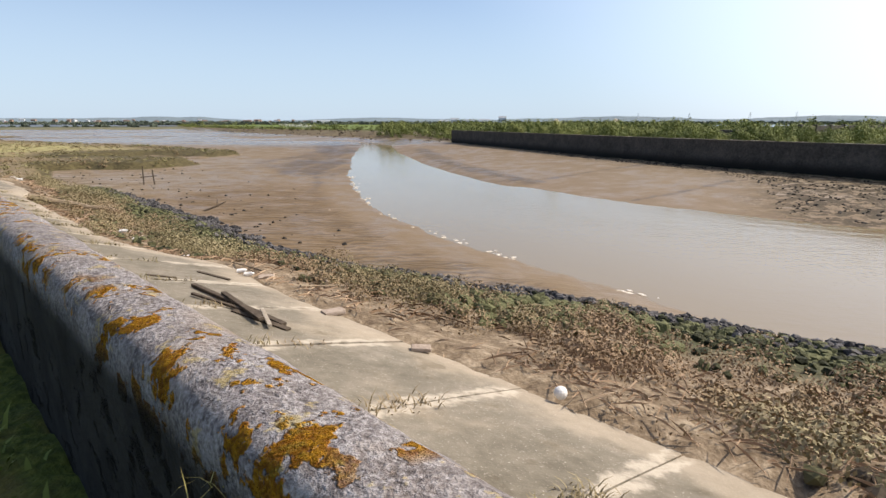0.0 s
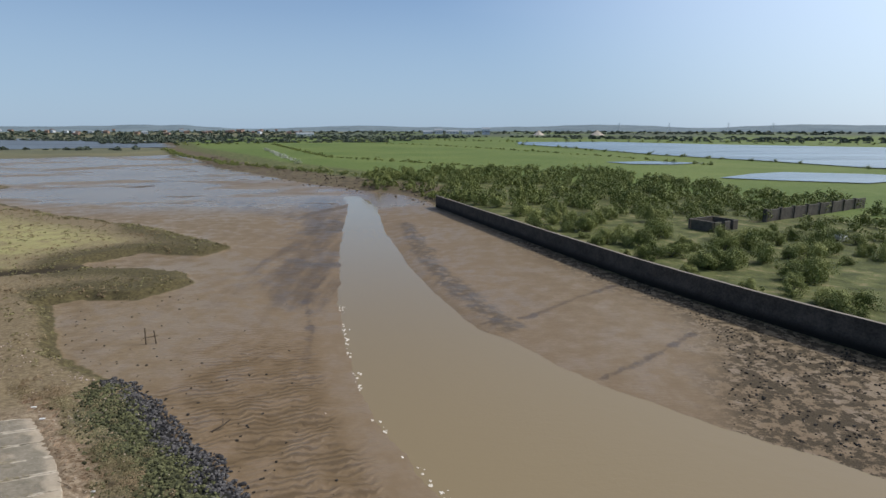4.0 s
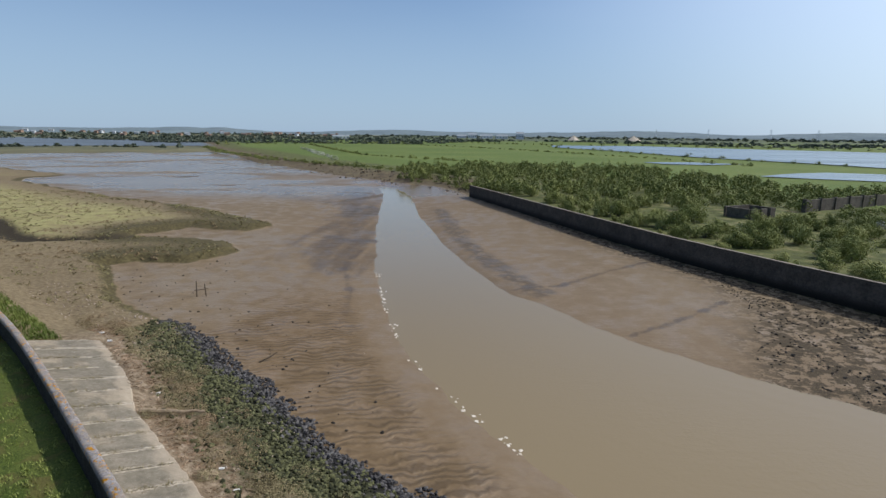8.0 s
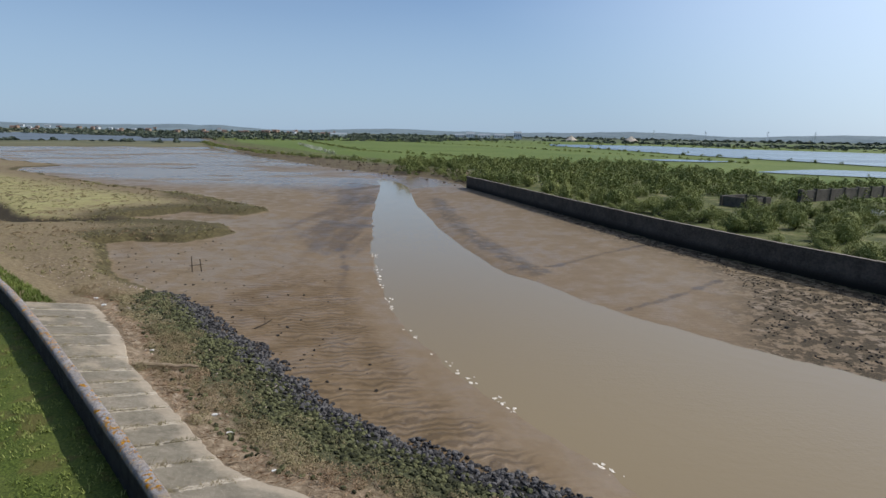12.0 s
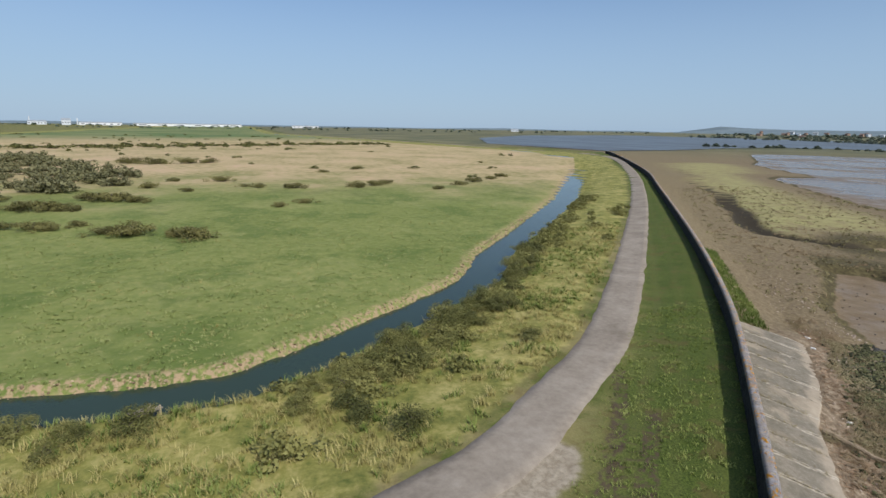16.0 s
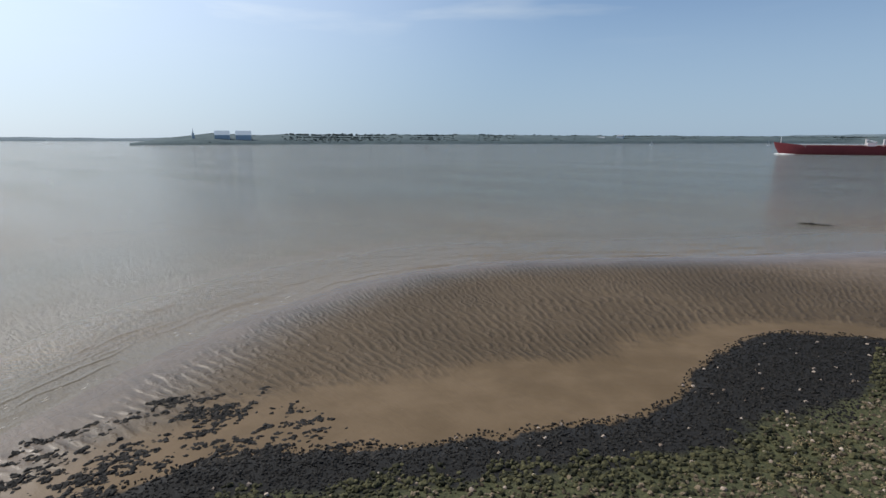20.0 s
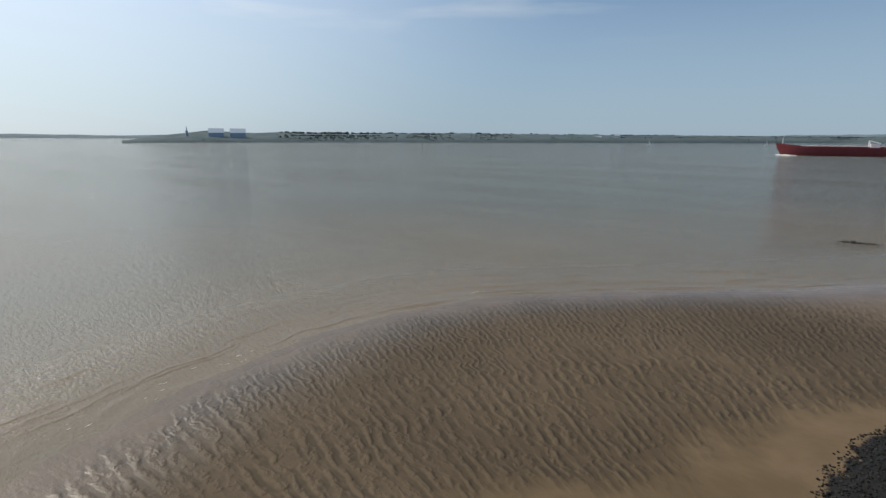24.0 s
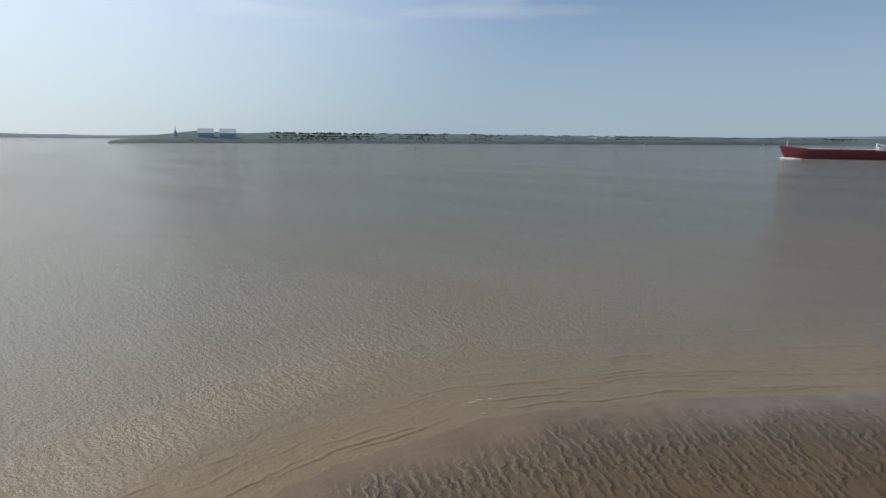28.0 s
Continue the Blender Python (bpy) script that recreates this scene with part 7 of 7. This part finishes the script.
# ---- ruins on the far bank ----
def ruins():
    conc = speckled("stained_concrete", (0.05, 0.043, 0.034), (0.16, 0.14, 0.115), 0.8, 0.92, 0.03)
    root = empty("pillbox", 47.5, 88.5, 1.8, 28, label="roofless dark concrete box ruin among the scrub", category="ruin")
    W, D, H, T = 6.0, 4.6, 2.5, 0.35
    for name, sx, sy, x, y in (("wall_back", W, T, 0, D / 2), ("wall_side", T, D - 2 * T, -W / 2 + T / 2, 0), ("wall_side", T, D - 2 * T, W / 2 - T / 2, 0)):
        bm = bmesh.new()
        box(bm, sx, sy, H, Matrix.Translation((x, y, H / 2)), 0.04)
        part(name, bm, conc, root)
    for x, w in ((-2.2, 1.6), (0.2, 1.4), (2.35, 1.3)):
        bm = bmesh.new()
        box(bm, w, T, H, Matrix.Translation((x, -D / 2, H / 2)), 0.04)
        part("pier", bm, conc, root)
    root = empty("ruined_wall", 0, 0, 0, label="long stained concrete wall ruin with upright ribs", category="ruin")
    a, b = Vector((60, 94.5)), Vector((92, 112))
    turn = math.degrees(math.atan2(*(b - a).yx))
    n = 8
    for i in range(n):
        p = a + (b - a) * ((i + 0.5) / n)
        bm = bmesh.new()
        box(bm, (b - a).length / n - 0.12, 0.3, 2.6, pose(p.x, p.y, 3.6, 0, 0, turn), 0.05)
        part("panel", bm, conc, root)
        q = a + (b - a) * (i / n)
        bm = bmesh.new()
        box(bm, 0.4, 0.7, 2.8, pose(q.x, q.y, 3.7, 0, 0, turn), 0.05)
        part("rib", bm, conc, root)
    # low blocks on the mud and rubble
    for x, y, s in ((52, 52, 0.8), (50.5, 54, 0.6)):
        bm = bmesh.new()
        box(bm, s * 1.6, s, s * 0.7, pose(x, y, 2.9, 4, 3, 30), 0.06)
        tagged(part("concrete_block", bm, conc), "dark concrete block lying on bare ground", "block", group="blocks on the far bank")


ruins()


# ---- near things ----
def bench():
    wood = speckled("grey_timber", (0.085, 0.075, 0.062), (0.20, 0.18, 0.15), 6, 0.85, 0.004)
    z = float(heights([(-13.2, -24.1)])[0])
    root = empty("bench", -13.2, -24.1, z, 43, label="plain weathered timber bench on the grass verge", category="bench")
    for y in (-0.16, 0.0, 0.16):
        bm = bmesh.new()
        box(bm, 2.1, 0.145, 0.06, Matrix.Translation((0, y, 0.47)), 0.008)
        part("seat_slat", bm, wood, root)
    for x in (-0.8, 0.8):
        bm = bmesh.new()
        box(bm, 0.12, 0.42, 0.06, Matrix.Translation((x, 0, 0.41)), 0.008)
        part("bearer", bm, wood, root)
        for y in (-0.15, 0.15):
            bm = bmesh.new()
            box(bm, 0.11, 0.11, 0.5, Matrix.Translation((x, y, 0.14)), 0.008)
            part("leg", bm, wood, root)


bench()


def near_things():
    wood = speckled("bleached_board", (0.22, 0.18, 0.13), (0.46, 0.40, 0.32), 7, 0.88, 0.004)
    black = speckled("rotten_plank", (0.035, 0.025, 0.018), (0.13, 0.10, 0.07), 7, 0.9, 0.006)
    white = speckled("white_plastic", (0.7, 0.69, 0.66), (0.85, 0.84, 0.8), 3, 0.45, 0.0)

    def ground_z(x, y):
        o = -float(signed(DIKE, np.array([x]), np.array([y]))[0])
        return 3.55 - 0.26 * o if 0 < o < float(apron_width(np.array([x]), np.array([y]))[0]) else float(heights([(x, y)])[0])

    def board(name, a, b, wide, thick, mat, label, category, lift=0.0, group=""):
        za, zb = ground_z(*a), ground_z(*b)
        A, B = Vector((*a, za + thick / 2 + lift)), Vector((*b, zb + thick / 2 + lift))
        bm = bmesh.new()
        g = box(bm, (B - A).length, wide, thick, None, 0.006)
        for v in g:
            v.co.y *= 1 + 0.25 * noise.noise((v.co.x * 3, 1, 0))
        ob = part(name, bm, mat)
        ob.matrix_basis = Matrix.Translation((A + B) / 2) @ (B - A).to_track_quat("X", "Z").to_matrix().to_4x4()
        tagged(ob, label, category, group)

    board("plank", (-4.0, 8.1), (-2.1, 6.45), 0.075, 0.05, black, "dark rotten plank washed up on the apron", "plank", 0.02, "planks on the apron")
    board("plank", (-3.35, 7.65), (-2.35, 6.35), 0.07, 0.045, black, "dark rotten plank washed up on the apron", "plank", 0.07, "planks on the apron")
    board("plank", (-2.9, 6.85), (-2.0, 6.3), 0.09, 0.03, black, "short dark broken board washed up on the apron", "plank", 0.01, "planks on the apron")
    board("plank", (-4.6, 9.6), (-3.9, 9.3), 0.06, 0.03, black, "dark rotten plank washed up on the apron", "plank", 0.0, "planks on the apron")
    board("plank", (-4.9, 8.4), (-4.5, 8.6), 0.05, 0.03, black, "dark rotten plank washed up on the apron", "plank", 0.0, "planks on the apron")

    board("plank", (-3.7, 7.4), (-2.5, 6.75), 0.05, 0.035, black, "thin dark splintered pole washed up on the apron", "plank", 0.03, "planks on the apron")
    board("plank", (-2.6, 7.1), (-2.2, 6.2), 0.06, 0.03, wood, "short bleached board washed up on the apron", "plank", 0.05, "planks on the apron")

    def log(a, b, r, label, group="", lift=0.0):
        za, zb = ground_z(*a), ground_z(*b)
        bm = bmesh.new()
        A, B = Vector((*a, za + r + lift)), Vector((*b, zb + r + lift))
        n, m = 6, 8
        q = (B - A).to_track_quat("Z", "Y")
        rings = []
        for i in range(n + 1):
            c = A.lerp(B, i / n) + Vector((random.uniform(-1, 1), random.uniform(-1, 1), random.uniform(-0.5, 0.5))) * r * 0.6
            rr = r * (1 - 0.5 * i / n)
            rings.append([bm.verts.new(c + q @ Vector((math.cos(k * 6.283 / m) * rr * random.uniform(0.85, 1.1), math.sin(k * 6.283 / m) * rr, 0))) for k in range(m)])
        for u, w in zip(rings[:-1], rings[1:]):
            for k in range(m):
                bm.faces.new((u[k], u[(k + 1) % m], w[(k + 1) % m], w[k]))
        bm.faces.new(rings[0][::-1])
        bm.faces.new(rings[-1])
        tagged(part("drift_log", bm, DRIFT), label, "log", group)

    log((-15.2, 19.8), (-12.9, 21.2), 0.13, "long grey driftwood log lying on the litter", "driftwood", 0.1)
    for i in range(26):
        x, y, t = apron_at(apron_start + random.uniform(4, 36))
        o = float(apron_width(np.array([x]), np.array([y]))[0]) + random.uniform(0.2, 2.6)
        px, py = x - t.y * o, y + t.x * o
        a = random.uniform(0, 3.1)
        L = random.uniform(0.35, 1.1)
        log((px, py), (px + math.cos(a) * L, py + math.sin(a) * L), random.uniform(0.015, 0.04), "thin bleached driftwood branch on the litter", "driftwood", 0.06)

    # white rubbish along the tide line
    for x, y, s, kind in ((1.23, 5.25, 0.075, 0), (-3.86, 10.17, 0.10, 1), (-4.1, 10.45, 0.10, 1), (-1.76, 7.89, 0.17, 2), (-8.72, 15.01, 0.12, 1), (-0.34, 6.51, 0.13, 2), (-6.21, 12.64, 0.1, 1), (-3.5, 10.1, 0.15, 2), (-9.9, 16.4, 0.12, 1), (-15.9, 22.6, 0.12, 1), (-22.5, 29, 0.15, 1), (-24, 30.5, 0.15, 1), (3.9, 4.0, 0.12, 2)):
        z = ground_z(x, y)
        bm = bmesh.new()
        if kind == 0:
            bmesh.ops.create_uvsphere(bm, u_segments=14, v_segments=8, radius=s, matrix=Matrix.Translation((x, y, z + s * 0.8)))
            tagged(part("float_ball", bm, white), "round white plastic float on the litter", "float")
        elif kind == 1:
            rod(bm, (x - s, y, z + s * 0.45), (x + s * 0.5, y + s * 0.4, z + s * 0.5), s * 0.42, s * 0.4, 10)
            rod(bm, (x + s * 0.5, y + s * 0.4, z + s * 0.5), (x + s * 0.85, y + s * 0.52, z + s * 0.52), s * 0.3, s * 0.14, 10)
            tagged(part("plastic_bottle", bm, white), "white plastic bottle in the drift litter", "bottle", group="bottles in the litter")
        else:
            g = box(bm, s * 2, s * 1.3, s * 0.4, pose(x, y, z + s * 0.2, random.uniform(-9, 9), random.uniform(-9, 9), random.uniform(0, 90)), s * 0.1)
            tagged(part("stone_slab", bm, STONE_PALE), "pale flat broken slab beside the apron", "slab", group="broken slabs")

    # dark box by the apron's edge on the river side
    z = ground_z(-9.9, -31.6)
    bm = bmesh.new()
    box(bm, 1.6, 0.6, 0.55, pose(-9.7, -31.9, z + 0.25, 0, 0, 45), 0.03)
    tagged(part("timber_baulk", bm, black), "dark squared timber baulk on the apron", "timber")

    # stakes in the mud
    root = empty("stake_frame", -24.5, 45.6, float(heights([(-24.5, 45.6)])[0]), 20, label="two dark stakes with a crossbar standing in mud", category="stakes")
    for x, h, l in ((-0.42, 1.5, 0.05), (0.42, 1.2, -0.1)):
        bm = bmesh.new()
        rod(bm, (x, 0, -0.4), (x + l, 0.04, h), 0.06, 0.045, 7)
        part("stake", bm, black, root)
    bm = bmesh.new()
    rod(bm, (-0.6, 0, 0.62), (0.6, 0.03, 0.7), 0.035, 0.03, 6)
    part("crossbar", bm, black, root)
    root = empty("branch", -13.1, 31.0, float(heights([(-13.1, 31.0)])[0]), 30, label="dark broken branch stuck in the mud", category="branch")
    bm = bmesh.new()
    rod(bm, (-0.7, 0, 0.03), (0.1, 0, 0.28), 0.06, 0.05, 7)
    rod(bm, (0.1, 0, 0.28), (0.6, 0.1, 0.5), 0.05, 0.03, 7)
    part("limb", bm, black, root)
    bm = bmesh.new()
    rod(bm, (0.1, 0, 0.28), (0.2, 0.35, 0.62), 0.035, 0.015, 6)
    part("twig", bm, black, root)

    # board at the ditch
    root = empty("ditch_board", -26.5, -8.5, 1.9, -30, label="grey weathered boards at the edge of the ditch", category="boards")
    for i in range(3):
        bm = bmesh.new()
        box(bm, 1.7, 0.2, 0.06, pose(-0.4, (i - 1) * 0.22, 0.55, 0, -14, 0), 0.008)
        part("board", bm, wood, root)
    for y in (-0.28, 0.28):
        bm = bmesh.new()
        rod(bm, (-1.05, y, -0.6), (-1.05, y, 0.55), 0.06, 0.055, 7)
        part("post", bm, wood, root)

    # scattered bits on the mud
    pts, F = scatter(2600, -36, -4, 22, 60, lambda X, Y, F: ((F["left"] < -0.5) & (F["water"] > 4)) * np.exp(-np.abs(F["left"] + 0.5) / 4.0) * 0.35)
    v, f = strew(pts, R.uniform(0.06, 0.3, len(pts)), 0.55)
    tagged(new("mud_debris", mesh_of("mud_debris", v, f, STONE_DARK)), "dark stones and scraps lying on the mud", "debris", kind="stuff")
    pts, F = scatter(260, -20, 60, -60, 60, lambda X, Y, F: ((F["left"] < -2) & (F["right"] < -2) & (F["water"] > 2)) * 0.4)
    v, f = strew(pts, R.uniform(0.05, 0.13, len(pts)), 0.4)
    tagged(new("shell_bits", mesh_of("shell_bits", v, f, STONE_PALE)), "pale shells and scraps on the mud", "debris", kind="stuff")


near_things()


def foam():
    """Broken froth along the creek's edge and on the small breakers of the estuary."""
    k = Mat("froth", 0.8, 0, 0.3)
    k.set("Base Color", k.tones(k.noise(9, 4), (0.35, (0.5, 0.43, 0.33)), (0.65, (0.78, 0.72, 0.62))))
    vs, fs, base = [], [], 0

    def fleck(x, y, r, stretch, turn):
        nonlocal base
        n = 7
        a = np.linspace(0, 6.28, n, endpoint=False)
        rr = r * R.uniform(0.5, 1.2, n)
        px, py = np.cos(a) * rr * stretch, np.sin(a) * rr
        c, s = math.cos(turn), math.sin(turn)
        ring = np.stack([x + px * c - py * s, y + px * s + py * c, np.full(n, 0.012)], -1)
        vs.append(np.concatenate([ring, [(x, y, 0.012 + r * 0.25)]]))
        fs.append(np.array([(i, (i + 1) % n, n) for i in range(n)]) + base)
        base += n + 1

    edge = [p for p in WATER_LEFT if 12 < p[1] < 62]
    for (ax, ay), (bx, by) in zip(edge[:-1], edge[1:]):
        L = math.hypot(bx - ax, by - ay)
        for _ in range(int(L * 3.4)):
            t = R.uniform()
            x, y = ax + (bx - ax) * t, ay + (by - ay) * t
            if noise.noise((x * 0.35, y * 0.35, 1)) > -0.12:
                o = R.normal(scale=0.16) + 0.1
                nx, ny = (by - ay) / L, -(bx - ax) / L
                fleck(x - nx * o, y - ny * o, R.uniform(0.04, 0.14), R.uniform(1, 2.0), math.atan2(by - ay, bx - ax))
    edge = [p for p in WATER_LEFT if p[0] > 18 and p[1] < -6 and p[1] > -78]
    for (ax, ay), (bx, by) in zip(edge[:-1], edge[1:]):
        L = math.hypot(bx - ax, by - ay)
        for _ in range(int(L * 1.6)):
            t = R.uniform()
            x, y = ax + (bx - ax) * t, ay + (by - ay) * t
            if noise.noise((x * 0.2, y * 0.2, 5)) > 0.0:
                o = abs(R.normal(scale=1.2)) + 0.3
                nx, ny = -(by - ay) / L, (bx - ax) / L
                fleck(x + nx * o, y + ny * o, R.uniform(0.015, 0.04), R.uniform(4, 12), math.atan2(by - ay, bx - ax))
    tagged(new("foam", mesh_of("foam", np.concatenate(vs), np.concatenate(fs), k.m, True)), "pale froth along the water's edge", "foam", kind="stuff")


foam()
